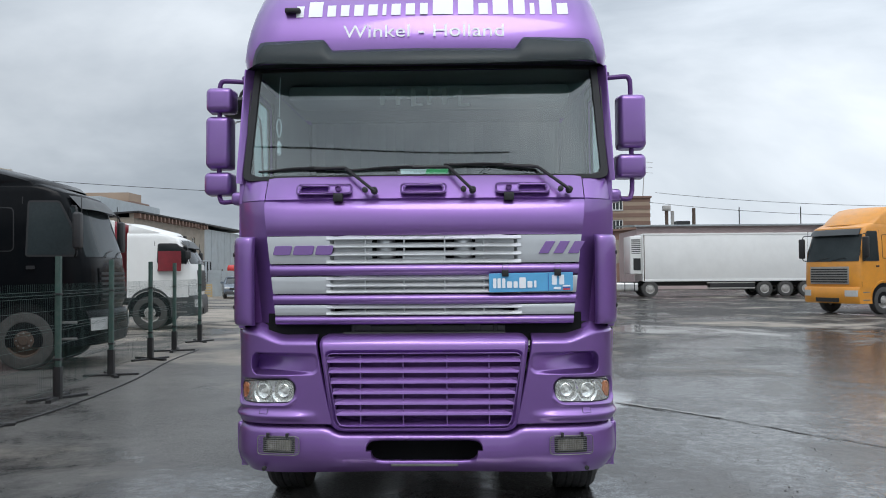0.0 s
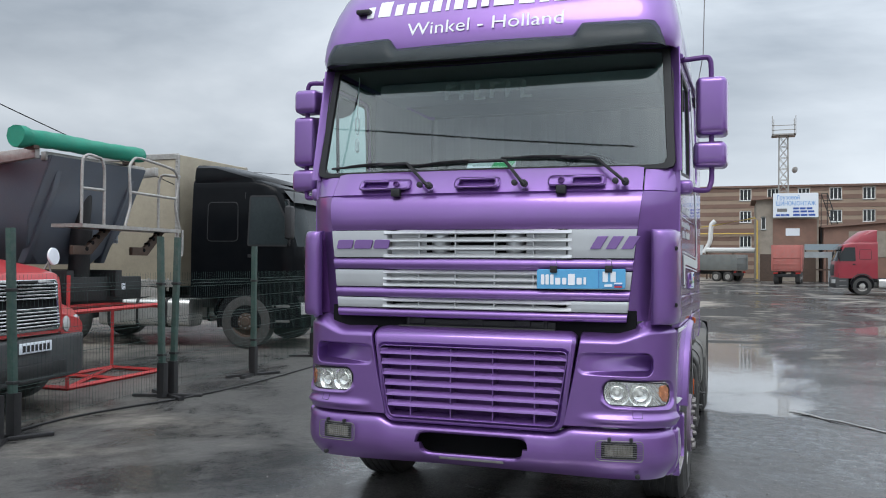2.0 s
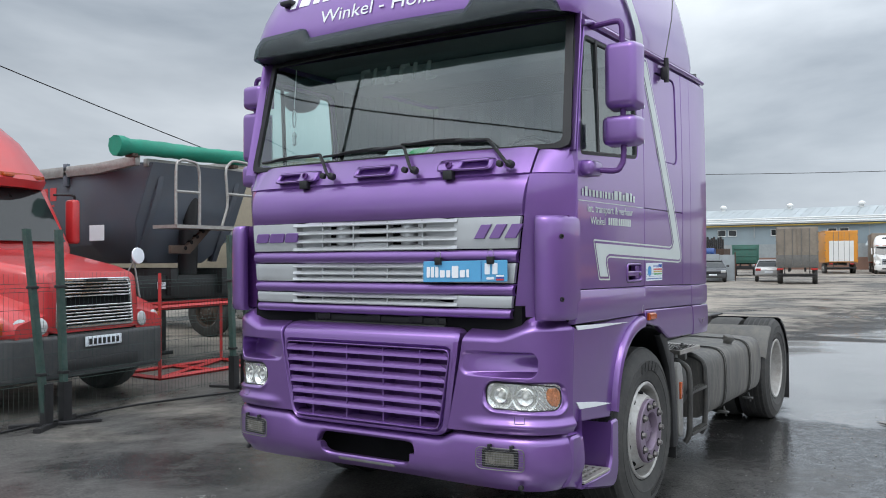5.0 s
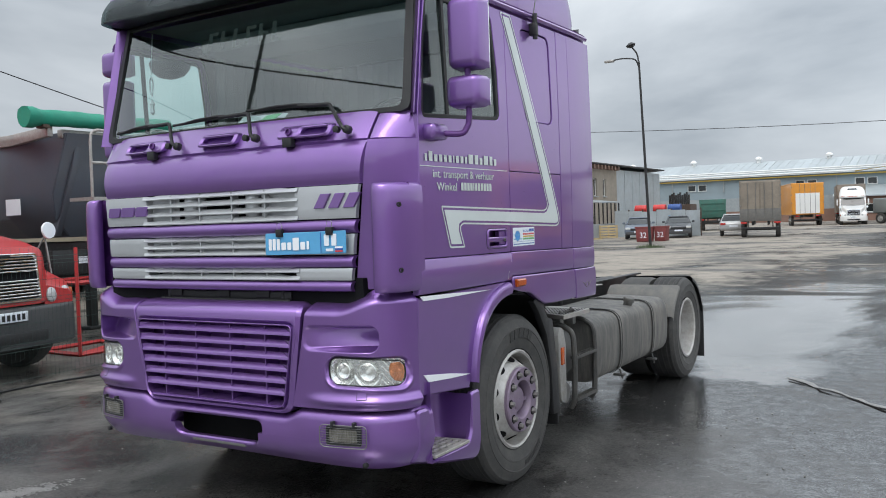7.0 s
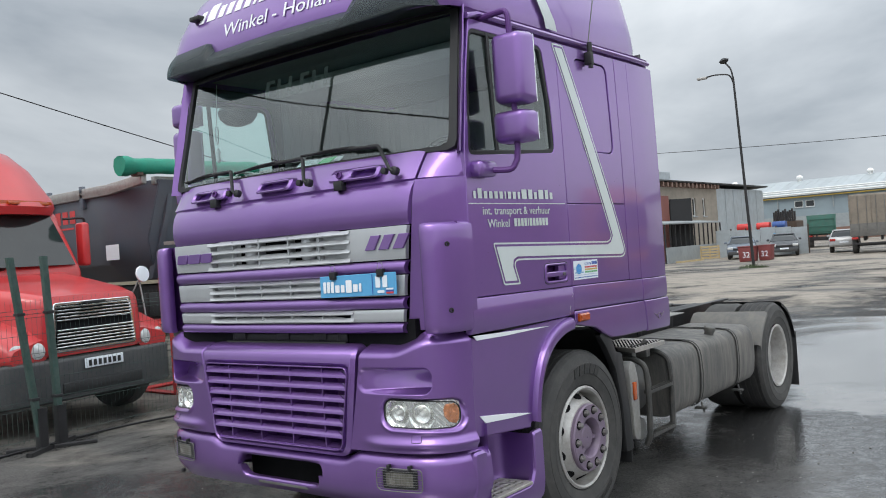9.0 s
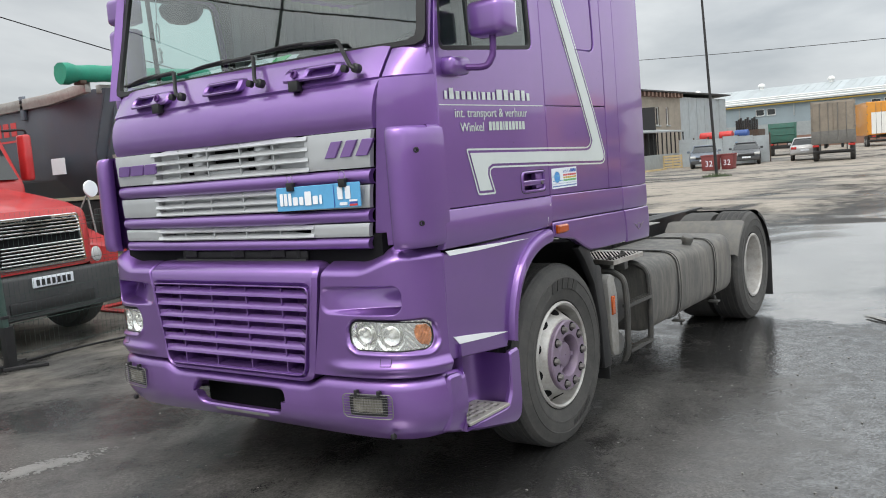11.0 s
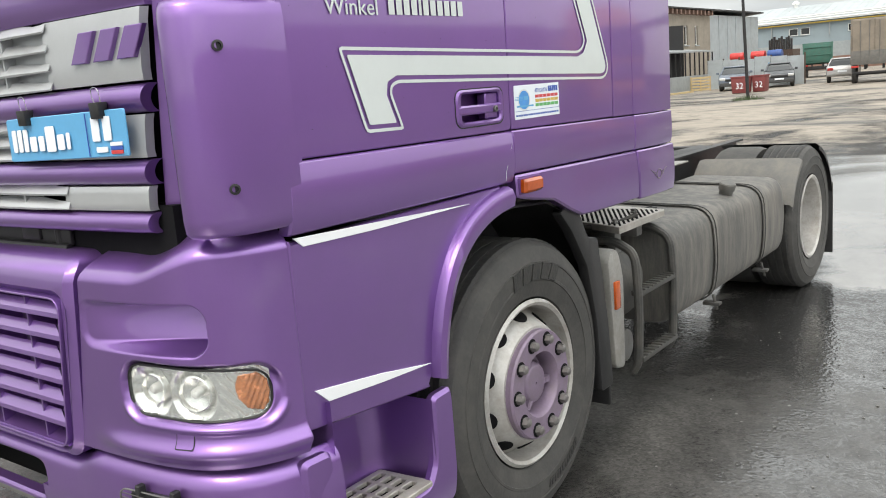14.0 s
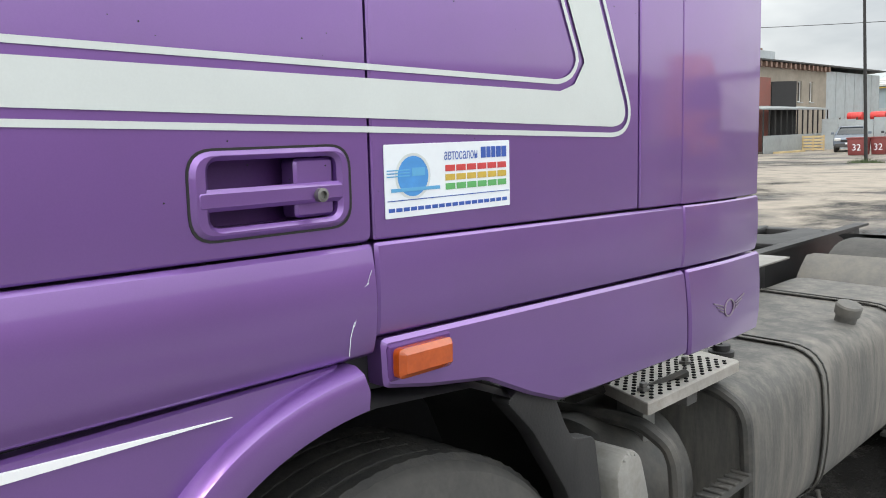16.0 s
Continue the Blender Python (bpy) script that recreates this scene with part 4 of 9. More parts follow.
# corner panels, air vanes, cowl
def corner(s):
    bm = B()
    C = catmull([(1.005, 0.115), (1.06, 0.15), (1.11, 0.19), (1.155, 0.235), (1.185, 0.275), (1.203, 0.30)], 5)
    def f(u, v):
        i = u * (len(C) - 1)
        p = C[min(int(i), len(C) - 2)].lerp(C[min(int(i), len(C) - 2) + 1], i - min(int(i), len(C) - 2))
        z = 1.3 + 0.765 * v
        return Vector((s * (p.x - (1.2 - p.x) * 0.0 - 0.10 * (1 - v) * (1 - u) * 0.9), p.y + 0.36 * 4 * max(0, z - 1.95) ** 2 * (1 - u), z))
    grid(bm, f, span(0, 1, 24), span(0, 1, 16), thick=(0, 0.03, 0))
    cor = part("corner_panel", bm, PURPLE, truck)
    bm = B()
    out = catmull([(1.062, 0.115), (1.056, 0.082), (1.075, 0.05), (1.115, 0.045), (1.16, 0.068), (1.19, 0.115), (1.205, 0.18), (1.212, 0.25), (1.213, 0.31)], 4)
    inn = catmull([(1.185, 0.31), (1.18, 0.22), (1.165, 0.15), (1.13, 0.1), (1.09, 0.105)], 4)
    pts = [(s * p.x, p.y) for p in out + inn]
    rows = []
    for z, k in ((1.288, 0.94), (1.30, 0.985), (1.33, 1.0), (1.5, 1.0), (1.7, 1.0), (1.79, 0.995), (1.818, 0.98), (1.832, 0.95), (1.838, 0.9)):
        rows.append([bm.verts.new(((s * 1.0 + (x - s * 1.0) * k), 0.31 + (y - 0.31) * k, z)) for x, y in pts])
    for A, D in zip(rows, rows[1:]):
        for j in range(len(pts)):
            bm.faces.new((A[j], A[(j + 1) % len(pts)], D[(j + 1) % len(pts)], D[j]))
    bm.faces.new(rows[0][::-1])
    bm.faces.new(rows[-1])
    vane = part("air_vane", bm, PURPLE, truck, "purple corner air vane standing off the cab", angle=50)
    for z in (1.40, 1.727):
        bm = B()
        c = Vector((s * 1.193, 0.118, z))
        lathe(bm, [(0.013, -0.008), (0.013, 0.004), (0.008, 0.005), (0.007, -0.002)], c, (s * 0.9, -0.45, 0), 16)
        part("screw_cup", bm, BLACK, vane)
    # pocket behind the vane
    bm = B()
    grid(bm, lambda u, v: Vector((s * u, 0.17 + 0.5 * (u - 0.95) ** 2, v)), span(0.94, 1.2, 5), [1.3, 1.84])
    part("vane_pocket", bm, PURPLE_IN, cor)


mirrored(corner)


def cowl(u, v, o=0.0):
    x = u
    y = 0.078 + 0.043 * x * x + 0.10 * v + 0.01 * v * v + 0.035 * max(0, abs(x) - 0.9) / 0.2
    return Vector((x, y - o, 2.072 + 0.15 * v))


bm = B()
grid(bm, lambda u, v: cowl(u, v), span(-1.0, 1.0, 40), span(0, 1, 6), thick=(0, 0.02, -0.02))
cowlp = part("cowl_panel", bm, PURPLE, truck)
for s in (1, -1):
    bm = B()
    grid(bm, lambda u, v: Vector((s * (1.008 + 0.19 * u), cowl(1.0, v).y + 0.012 + 0.16 * u ** 2 * (1 - 0.55 * v), 2.072 + 0.15 * v)), span(0, 1, 12), span(0, 1, 6), thick=(0, 0.02, -0.02))
    part("cowl_corner", bm, PURPLE, truck)


def grab(x0, x1, stub):
    bm = B()
    v = 0.42
    P = lambda x, dz, o: cowl(x, v) + Vector((0, -o, dz))
    plate(bm, [rect(x0, x1, 2.098, 2.17, 0.03, 5), rect(x0 + 0.03 + (0.0 if stub < 0 or not stub else 0.12), x1 - 0.03 - (0.12 if stub < 0 else 0.0), 2.117, 2.151, 0.016, 4)], lambda a, b, o: cowl(a, (b - 2.072) / 0.15) + Vector((0, -0.045 - o, 0)), 0.012, 0.05)
    g = part("grab_handle", bm, PURPLE, cowlp, "purple grab handle with a long slot")
    if stub:
        bm = B()
        xs = (x1 - 0.085) if stub < 0 else (x0 + 0.085)
        c = cowl(xs, v, 0.05)
        lathe(bm, [(0.02, 0), (0.02, 0.012), (0.013, 0.014), (0.012, 0.004)], c, (0, -1, 0.2), 14)
        part("bolt_cup", bm, PURPLE_IN, g)
        bm = B()
        c = cowl(xs, 0.08, 0.03)
        box(bm, c.x - 0.03, c.x + 0.03, c.y - 0.01, c.y + 0.03, c.z - 0.03, c.z + 0.02, 0.004)
        part("bracket", bm, SEAL, g)


grab(-0.80, -0.445, -1)
grab(-0.145, 0.145, 0)
grab(0.445, 0.79, 1)


# windscreen
def screen(u, v, o=0.0):
    """u -1..1 across, v 0..1 upwards."""
    w = 1.180 - 0.045 * v
    x = u * w
    y = 0.200 + 0.16 * v + 0.078 * abs(u) ** 2.6
    return Vector((x, y - o, 2.207 + 0.757 * v))


bm = B()
grid(bm, screen, span(-0.985, 0.985, 30), span(0.02, 1, 10))
ws = part("windscreen", bm, WINDSCREEN, truck, "large windscreen reflecting the clouds")
ws.visible_shadow = False
bm = B()
ring = [(u, 0.0) for u in span(-0.955, 0.955, 24)] + [(0.99, 0.02), (1.0, 0.06)] + [(1.0, v) for v in span(0.1, 1, 8)] + [(u, 1.0) for u in span(0.96, -0.96, 20)] + [(-1.0, v) for v in span(1, 0.1, 8)] + [(-1.0, 0.06), (-0.99, 0.02)]
o1 = [bm.verts.new(screen(u, v, 0.010)) for u, v in ring]
o2 = [bm.verts.new(screen(u * 0.962, 0.032 + v * 0.94, 0.012)) for u, v in ring]
o3 = [bm.verts.new(screen(u * 0.955, 0.04 + v * 0.93, -0.01)) for u, v in ring]
o4 = [bm.verts.new(screen(u * 1.006, v - 0.006, -0.03)) for u, v in ring]
k = len(ring)
for A, C in ((o1, o2), (o2, o3), (o4, o1)):
    for i in range(k):
        bm.faces.new((A[i], A[(i + 1) % k], C[(i + 1) % k], C[i]))
part("screen_seal", bm, SEAL, ws)


def pillar(s):
    bm = B()
    def f(u, v):
        a = screen(s * 1.0, v)
        z = a.z
        b = side(s)(0.275 + 0.13 * v, z, 0)
        p = a.lerp(b, u)
        bow = math.sin(math.pi * u) * 0.022
        return Vector((p.x + s * bow, p.y - bow * 1.2, z))
    grid(bm, f, span(0.02, 1, 10), span(-0.02, 1, 10), thick=(-s * 0.02, 0.02, 0))
    part("windscreen_pillar", bm, PURPLE, truck, angle=60)


mirrored(pillar)


# sun visor
def visor(u, v):
    """u -1..1, v 0 bottom .. 1 top of the front face."""
    a = abs(u)
    w = 1.15 - 0.01 * v
    top = 3.032 + 0.072 * smooth(0.50, 0.565, a) - 0.01 * a
    z0 = 2.915 + 0.035 * a * a
    z = z0 + (top - z0) * v
    y = 0.095 + 0.06 * a ** 2 + 0.19 * (max(0, a - 0.88) / 0.12) ** 2 + 0.07 * v + 0.02 * math.sin(math.pi * v) * -1
    x = u * w if a < 0.96 else (w * (0.96 + (a - 0.96) * 0.6)) * (1 if u > 0 else -1)
    return Vector((x, y, z))


US = span(-1, -0.6, 16) + span(-0.585, -0.51, 8) + span(-0.5, 0.5, 20) + span(0.51, 0.585, 8) + span(0.6, 1, 16)
bm = B()
grid(bm, visor, US, span(0, 1, 8), thick=(0, 0.03, 0.004))
vis = part("sun_visor", bm, SMOKED, truck, "dark smoked sun visor along the roof edge")
bm = B()
grid(bm, lambda u, v: visor(u, 0.02).lerp(screen(u * 0.99, 1.0), v) + Vector((0, 0, 0.006)), span(-0.99, 0.99, 20), span(0, 1, 3))
part("visor_underside", bm, SMOKED, vis)

# high roof
def roof_ring(z, yf, yr, w, r):
    return [Vector((x, y, z)) for x, y in soft([(-w, yf + 0.0), (0, yf - 0.05), (w, yf + 0.0), (w, yr), (-w, yr)], r, 6)]


bm = B()
rows = []
for z, yf, yr, w in ((2.955, 0.235, 2.58, 1.19), (3.02, 0.22, 2.585, 1.20), (3.12, 0.235, 2.58, 1.192), (3.22, 0.265, 2.57, 1.175), (3.34, 0.325, 2.56, 1.152), (3.46, 0.41, 2.54, 1.125), (3.58, 0.54, 2.52, 1.085), (3.68, 0.72, 2.49, 1.03), (3.75, 0.96, 2.44, 0.95), (3.79, 1.25, 2.36, 0.84)):
    rows.append([bm.verts.new(p) for p in roof_ring(z, yf, yr, w, 0.26)])
for A, C in zip(rows, rows[1:]):
    for j in range(len(A)):
        bm.faces.new((A[j], A[(j + 1) % len(A)], C[(j + 1) % len(A)], C[j]))
bm.faces.new(rows[-1])
roof = part("high_roof", bm, PURPLE, truck, angle=60)
bm = B()
box(bm, -0.90, -0.80, 0.25, 0.34, 3.30, 3.33, 0.008)
part("roof_marker", bm, BLACK, roof)


# lettering on the roof front: the town stays, the owner's name becomes bars
def roof_front(x, z, o=0.0):
    yf = float(np.interp(z, [3.02, 3.12, 3.22, 3.34, 3.46, 3.58], [0.22, 0.235, 0.265, 0.325, 0.41, 0.54])) - 0.05 * max(0, 1 - abs(x) / 1.1) - 0.002
    return Vector((x, yf - o, z))


part("lettering", letters("Winkel - Holland", 0.126, lambda u, v, o: roof_front(-0.515 + u, 3.112 + v, o + 0.003), 0.001, 1.03), WHITE_FILM, roof, "white town lettering")
a = -0.83
for w in (0.05, 0.09, 0.055, 0.055, 0.06, 0.06, 0.025, 0.06, 0.06, 0.05, 0.13, 0.1, 0.06, 0.1, 0.075, 0.03, 0.08, 0.07):
    bm = B()
    grid(bm, lambda u, v: roof_front(u, v, 0.003), span(a, a + w, 2), span(3.27, 3.27 + (0.12 if w > 0.07 else 0.087), 3), thick=(0, 0.004, 0))
    part("name_bar", bm, WHITE_FILM, roof)
    a += w + 0.0325


# ---- flanks ----
def arch(a, b, t):
    """A point of the wheel arch: a squarish half ellipse round the front wheel."""
    return 1.36 - a * max(0.0, math.cos(t)) ** 0.727, 0.6 + b * max(0.0, math.sin(t)) ** 0.727


def flank(s):
    S = side(s)
    win = soft([(0.335, 2.175), (1.16, 2.225), (1.15, 2.5), (1.10, 2.845), (0.42, 2.845), (0.365, 2.55)], 0.05, 5)
    pocket = rect(0.985, 1.195, 1.477, 1.571, 0.02, 4)
    door_o = soft([(0.285, 1.447), (1.2515, 1.4365), (1.2515, 2.895), (0.425, 2.895), (0.36, 2.6), (0.300, 2.2)], 0.015, 3)
    bm = B()
    plate(bm, [door_o, win, pocket], S, 0.0035, 0.03, ZC)
    door = part("cab_door", bm, PURPLE, truck, "purple cab door with lettering and a silver stripe")
    # window: seal, glass, divider
    bm = B()
    plate(bm, [inset(win, -0.004), inset(win, 0.022)], lambda y, z, o: S(y, z, o - 0.004), 0.004, 0.02, ZC)
    part("window_seal", bm, SEAL, door)
    bm = B()
    plate(bm, [inset(win, 0.012)], lambda y, z, o: S(y, z, -0.016), 0.0, 0.0, [2.3, 2.5, 2.7])
    bmesh.ops.dissolve_degenerate(bm, dist=1e-5, edges=bm.edges)
    wnd = part("door_window", bm, TINTED, door, "dark tinted door window")
    wnd.visible_shadow = False
    bm = B()
    prism(bm, [(0.60, 2.19), (0.625, 2.19), (0.595, 2.84), (0.57, 2.84)], "x", s * 1.185, s * 1.20)
    part("window_bar", bm, SEAL, door)
    # door handle in its pocket
    bm = B()
    plate(bm, [rect(0.967, 1.212, 1.466, 1.581, 0.035, 6), rect(0.992, 1.19, 1.481, 1.568, 0.016, 5)], lambda y, z, o: S(y, z, o + 0.007), 0.006, 0.022)
    seam_ = B()
    plate(seam_, [rect(0.9635, 1.2155, 1.4625, 1.5845, 0.037, 6), rect(0.967, 1.212, 1.466, 1.581, 0.035, 6)], lambda y, z, o: S(y, z, o + 0.0012), 0.0002, 0.004)
    dh = part("door_handle", bm, PURPLE, door, "purple recessed door handle with a key lock")
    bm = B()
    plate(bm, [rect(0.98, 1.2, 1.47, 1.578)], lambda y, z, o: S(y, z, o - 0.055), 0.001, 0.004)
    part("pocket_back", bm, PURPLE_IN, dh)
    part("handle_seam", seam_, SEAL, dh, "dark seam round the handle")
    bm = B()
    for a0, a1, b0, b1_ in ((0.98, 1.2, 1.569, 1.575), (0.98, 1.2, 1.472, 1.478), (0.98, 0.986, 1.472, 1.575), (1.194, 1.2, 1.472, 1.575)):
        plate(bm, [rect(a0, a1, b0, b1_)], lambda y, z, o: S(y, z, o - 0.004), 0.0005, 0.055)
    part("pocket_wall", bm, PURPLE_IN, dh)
    bm = B()
    plate(bm, [rect(0.972, 1.2, 1.503, 1.532, 0.008, 3)], lambda y, z, o: S(y, z, o + 0.012 - 0.004 * abs((y - 1.08) / 0.12)), 0.006, 0.022)
    part("pull", bm, PURPLE, dh)
    bm = B()
    plate(bm, [rect(1.124, 1.189, 1.483, 1.566, 0.008, 3)], lambda y, z, o: S(y, z, o - 0.004), 0.004, 0.03)
    part("lock_plate", bm, PURPLE, dh)
    bm = B()
    lathe(bm, [(0.010, 0.0), (0.010, 0.016), (0.006, 0.017), (0.0055, 0.012)], S(1.155, 1.514, 0.0), (s, 0, 0), 16)
    part("lock", bm, STEEL, dh)
    # sleeper panels with a flush hatch
    hatch = soft([(1.49, 2.25), (1.90, 2.25), (1.885, 2.83), (1.46, 2.83)], 0.07, 6)
    bm = B()
    plate(bm, [rect(1.2555, 2.014, 1.928, 2.895, 0.004, 2), hatch], S, 0.003, 0.03, ZC)
    slp = part("sleeper_panel", bm, PURPLE, truck)
    bm = B()
    plate(bm, [inset(hatch, 0.004)], lambda y, z, o: S(y, z, o - 0.007), 0.006, 0.02, ZC)
    part("flush_hatch", bm, PURPLE, slp)
    bm = B()
    plate(bm, [rect(1.2555, 2.014, 1.4375, 1.924, 0.004, 2)], S, 0.003, 0.03, ZC)
    part("sleeper_panel", bm, PURPLE, truck)
    bm = B()
    plate(bm, [rect(2.023, 2.1985, 1.4375, 2.895, 0.004, 2)], S, 0.003, 0.03, ZC)
    part("rear_corner_panel", bm, PURPLE, truck)
    bm = B()
    plate(bm, [rect(2.2005, 2.62, 1.4375, 2.895, 0.003, 2)], S, 0.002, 0.03, ZC, YC)
    part("rear_corner_panel", bm, PURPLE, truck)
    # sills: rounded strip under the door, rear skirts
    def roll_(z0, z1, amp, base):
        def mp(y, z, o):
            t = (z - z0) / (z1 - z0)
            return S(y, z, o + base + amp * math.sin(math.pi * min(1, max(0, t))) - 0.006 * max(0, 0.12 - t) / 0.12)
        return mp
    zc = span(1.27, 1.43, 8)
    bm = B()
    plate(bm, [soft([(0.262, 1.259), (1.2515, 1.259), (1.2515, 1.4325), (0.272, 1.4425)], 0.008, 3)], roll_(1.255, 1.44, 0.012, 0.002), 0.006, 0.04, zc)
    part("door_sill", bm, PURPLE, truck)
    bm = B()
    plate(bm, [rect(1.2555, 2.203, 1.286, 1.4335, 0.006, 2)], roll_(1.28, 1.44, 0.004, 0.002), 0.005, 0.04, zc, YC)
    part("upper_skirt", bm, PURPLE, truck)
    bm = B()
    plate(bm, [rect(2.206, 2.62, 1.286, 1.4335, 0.004, 2)], roll_(1.28, 1.44, 0.004, 0.002), 0.004, 0.04, zc, YC)
    part("upper_skirt", bm, PURPLE, truck)
    bm = B()
    low = [(1.262, 1.282), (1.262, 1.205)] + [(1.262 + t, 1.205 - 0.02 * (t / 0.1) + 0.0) for t in (0.1,)] + [(1.5, 1.165), (1.62, 1.11), (1.72, 1.072), (1.85, 1.066), (2.238, 1.062), (2.212, 1.282)]
    plate(bm, [soft(low, 0.01, 2)], roll_(1.05, 1.3, 0.006, 0.004), 0.007, 0.04, [1.1, 1.15, 1.2, 1.25], YC)
    part("lower_skirt", bm, PURPLE, truck)
    bm = B()
    plate(bm, [soft([(2.243, 1.058), (2.645, 1.048), (2.63, 1.282), (2.217, 1.282)], 0.008, 2)], roll_(1.04, 1.3, 0.006, 0.006), 0.006, 0.04, [1.1, 1.15, 1.2, 1.25], YC)
    rsk = part("lower_skirt", bm, PURPLE, truck)
    # small worn winged emblem: plain shapes
    bm = B()
    E = lambda y, z, o: roll_(1.04, 1.3, 0.006, 0.006)(2.427 + 1.45 * y, 1.151 + 0.9 * z, o + 0.003)
    plate(bm, [[(0.02 * math.cos(i * math.pi / 8), 0.028 * math.sin(i * math.pi / 8)) for i in range(16)], [(0.016 * math.cos(i * math.pi / 8), 0.023 * math.sin(i * math.pi / 8)) for i in range(16)]], E, 0.0004, 0.002)
    for q in (-1, 1):
        for i in range(3):
            plate(bm, [[(q * 0.023, 0.012 - 0.009 * i), (q * (0.06 - 0.012 * i), 0.03 - 0.014 * i), (q * (0.06 - 0.012 * i), 0.026 - 0.014 * i), (q * 0.023, 0.008 - 0.009 * i)][::q]], E, 0.0003, 0.002)
    part("worn_emblem", bm, HUB, rsk, "faint worn winged emblem")
    # lower door panel in front of the wheel, with two white flashes
    arc = [arch(0.56, 0.645, t) for t in span(0.06, 1.30, 14)]
    bm = B()
    plate(bm, [soft([(0.262, 1.2565), (0.262, 0.738), (arc[0][0] - 0.01, 0.69)], 0.02, 3)[0:] + arc[1:] + [(1.19, 1.2565)]], lambda y, z, o: S(y, z, o - 0.006), 0.006, 0.03, [0.8, 0.9, 1.0, 1.1, 1.2])
    ldp = part("lower_door_panel", bm, PURPLE, truck)
    for pts in ([(0.277, 1.253), (0.308, 1.227), (0.56, 1.2225), (1.01, 1.2255), (0.62, 1.2415)], [(0.302, 0.842), (0.35, 0.798), (0.57, 0.781), (0.782, 0.7705), (0.56, 0.809)]):
        bm = B()
        plate(bm, [pts], lambda y, z, o: S(y, z, o - 0.001), 0.001, 0.004, [0.8, 0.81, 0.82, 1.2, 1.21, 1.22])
        part("white_flash", bm, WHITE_FILM, ldp, "white tapering flash")
    # wheel-arch flare
    bm = B()
    rows = []
    for t in span(0.10, 1.44, 34):
        row = []
        for da, dx in ((0.0, -0.06), (0.0, 0.012), (0.008, 0.026), (0.045, 0.034), (0.075, 0.026), (0.088, 0.008), (0.09, -0.03)):
            y, z = arch(0.527 + da * 0.54, 0.583 + da * 0.85, t)
            row.append(bm.verts.new(side(s, joints=False)(y, z, dx)))
        rows.append(row)
    for A, C in zip(rows, rows[1:]):
        for j in range(len(A) - 1):
            bm.faces.new((A[j], A[j + 1], C[j + 1], C[j]))
    bm.faces.new(rows[0])
    bm.faces.new(rows[-1][::-1])
    part("arch_flare", bm, PURPLE, truck)
    # amber side marker
    bm = B()
    plate(bm, [rect(1.268, 1.408, 1.212, 1.272, 0.006, 2)], lambda y, z, o: S(y, z, o + 0.012), 0.004, 0.02)
    am = part("side_marker", bm, PURPLE_IN, truck)
    bm = B()
    plate(bm, [rect(1.276, 1.396, 1.218, 1.266, 0.01, 3)], lambda y, z, o: S(y, z, o + 0.034), 0.009, 0.03)
    part("lens", bm, AMBER, am, "amber side marker lens")
    # entry step
    bm = B()
    skin = lambda y, z, o: Vector((s * (1.205 + o - 1.1 * max(0, 0.42 - z) ** 2 - 0.05 * (max(0, 0.52 - z) / 0.13) ** 2 * smooth(0.5, 0.2, y) - 0.35 * max(0, 0.30 - y) ** 1.5), y, z))
    plate(bm, [soft([(0.222, 0.395), (0.32, 0.372), (0.45, 0.346), (0.83, 0.27), (0.868, 0.30), (0.868, 0.64), (0.862, 0.672), (0.765, 0.668), (0.757, 0.46), (0.72, 0.392), (0.385, 0.392), (0.348, 0.44), (0.325, 0.672), (0.222, 0.672)], 0.026, 5)], skin, 0.012, 0.03, [0.28, 0.30, 0.32, 0.34, 0.36, 0.38, 0.40, 0.42, 0.44, 0.5, 0.6], [0.23, 0.26, 0.3, 0.4, 0.5, 0.6, 0.7])
    step = part("entry_step", bm, PURPLE, truck, "purple entry step with a slotted tread")
    # moulded well: one wall running round the tread, with round corners
    bm = B()
    plan = catmull([(1.20, 0.338), (1.10, 0.346), (1.02, 0.358), (0.985, 0.40), (0.975, 0.50), (0.975, 0.62), (0.99, 0.70), (1.03, 0.742), (1.11, 0.756), (1.20, 0.762)], 5)
    hs = [(0.372, 0.0), (0.378, 0.0), (0.40, -0.012), (0.45, -0.02), (0.62, -0.024), (0.70, -0.026), (0.80, -0.026)]
    rows = []
    for p in plan:
        rows.append([bm.verts.new((s * (p[0] + (q if p[0] < 1.1 else 0)), p[1], min(z, 0.66 if p[1] > 0.6 and p[0] > 1.02 else 0.8))) for z, q in hs])
    for A, C in zip(rows, rows[1:]):
        for j in range(len(hs) - 1):
            bm.faces.new((A[j], A[j + 1], C[j + 1], C[j]))
    bm.faces.new([r[0] for r in rows])
    bmesh.ops.remove_doubles(bm, verts=bm.verts, dist=1e-5)
    part("step_well", bm, PURPLE, step, angle=60)
    bm = B()
    slots = [rect(1.018 + 0.042 * i, 1.042 + 0.042 * i, 0.374 + 0.068 * j, 0.428 + 0.068 * j, 0.008, 2) for i in range(4) for j in range(5)]
    plate(bm, [soft([(0.995, 0.40), (1.205, 0.36), (1.205, 0.735), (0.995, 0.72)], 0.014, 3)] + slots, lambda a, b, o: Vector((s * a, b, 0.408 + o)), 0.0025, 0.014)
    part("tread", bm, ALU, step, "worn slotted metal tread")
    # near-black plate paints the shade under the tread slots
    bm = B()
    box(bm, min(s * 1.0, s * 1.19), max(s * 1.0, s * 1.19), 0.37, 0.72, 0.384, 0.392)
    part("tread_base", bm, DARK, step)
    # roof seam gutter
    bm = B()
    grid(bm, lambda u, v: S(u, 2.897 + 0.06 * v, -0.018 + (0.012 if v > 0.5 else 0)), span(0.42, 2.58, 12), [0, 0.15, 0.5, 1])
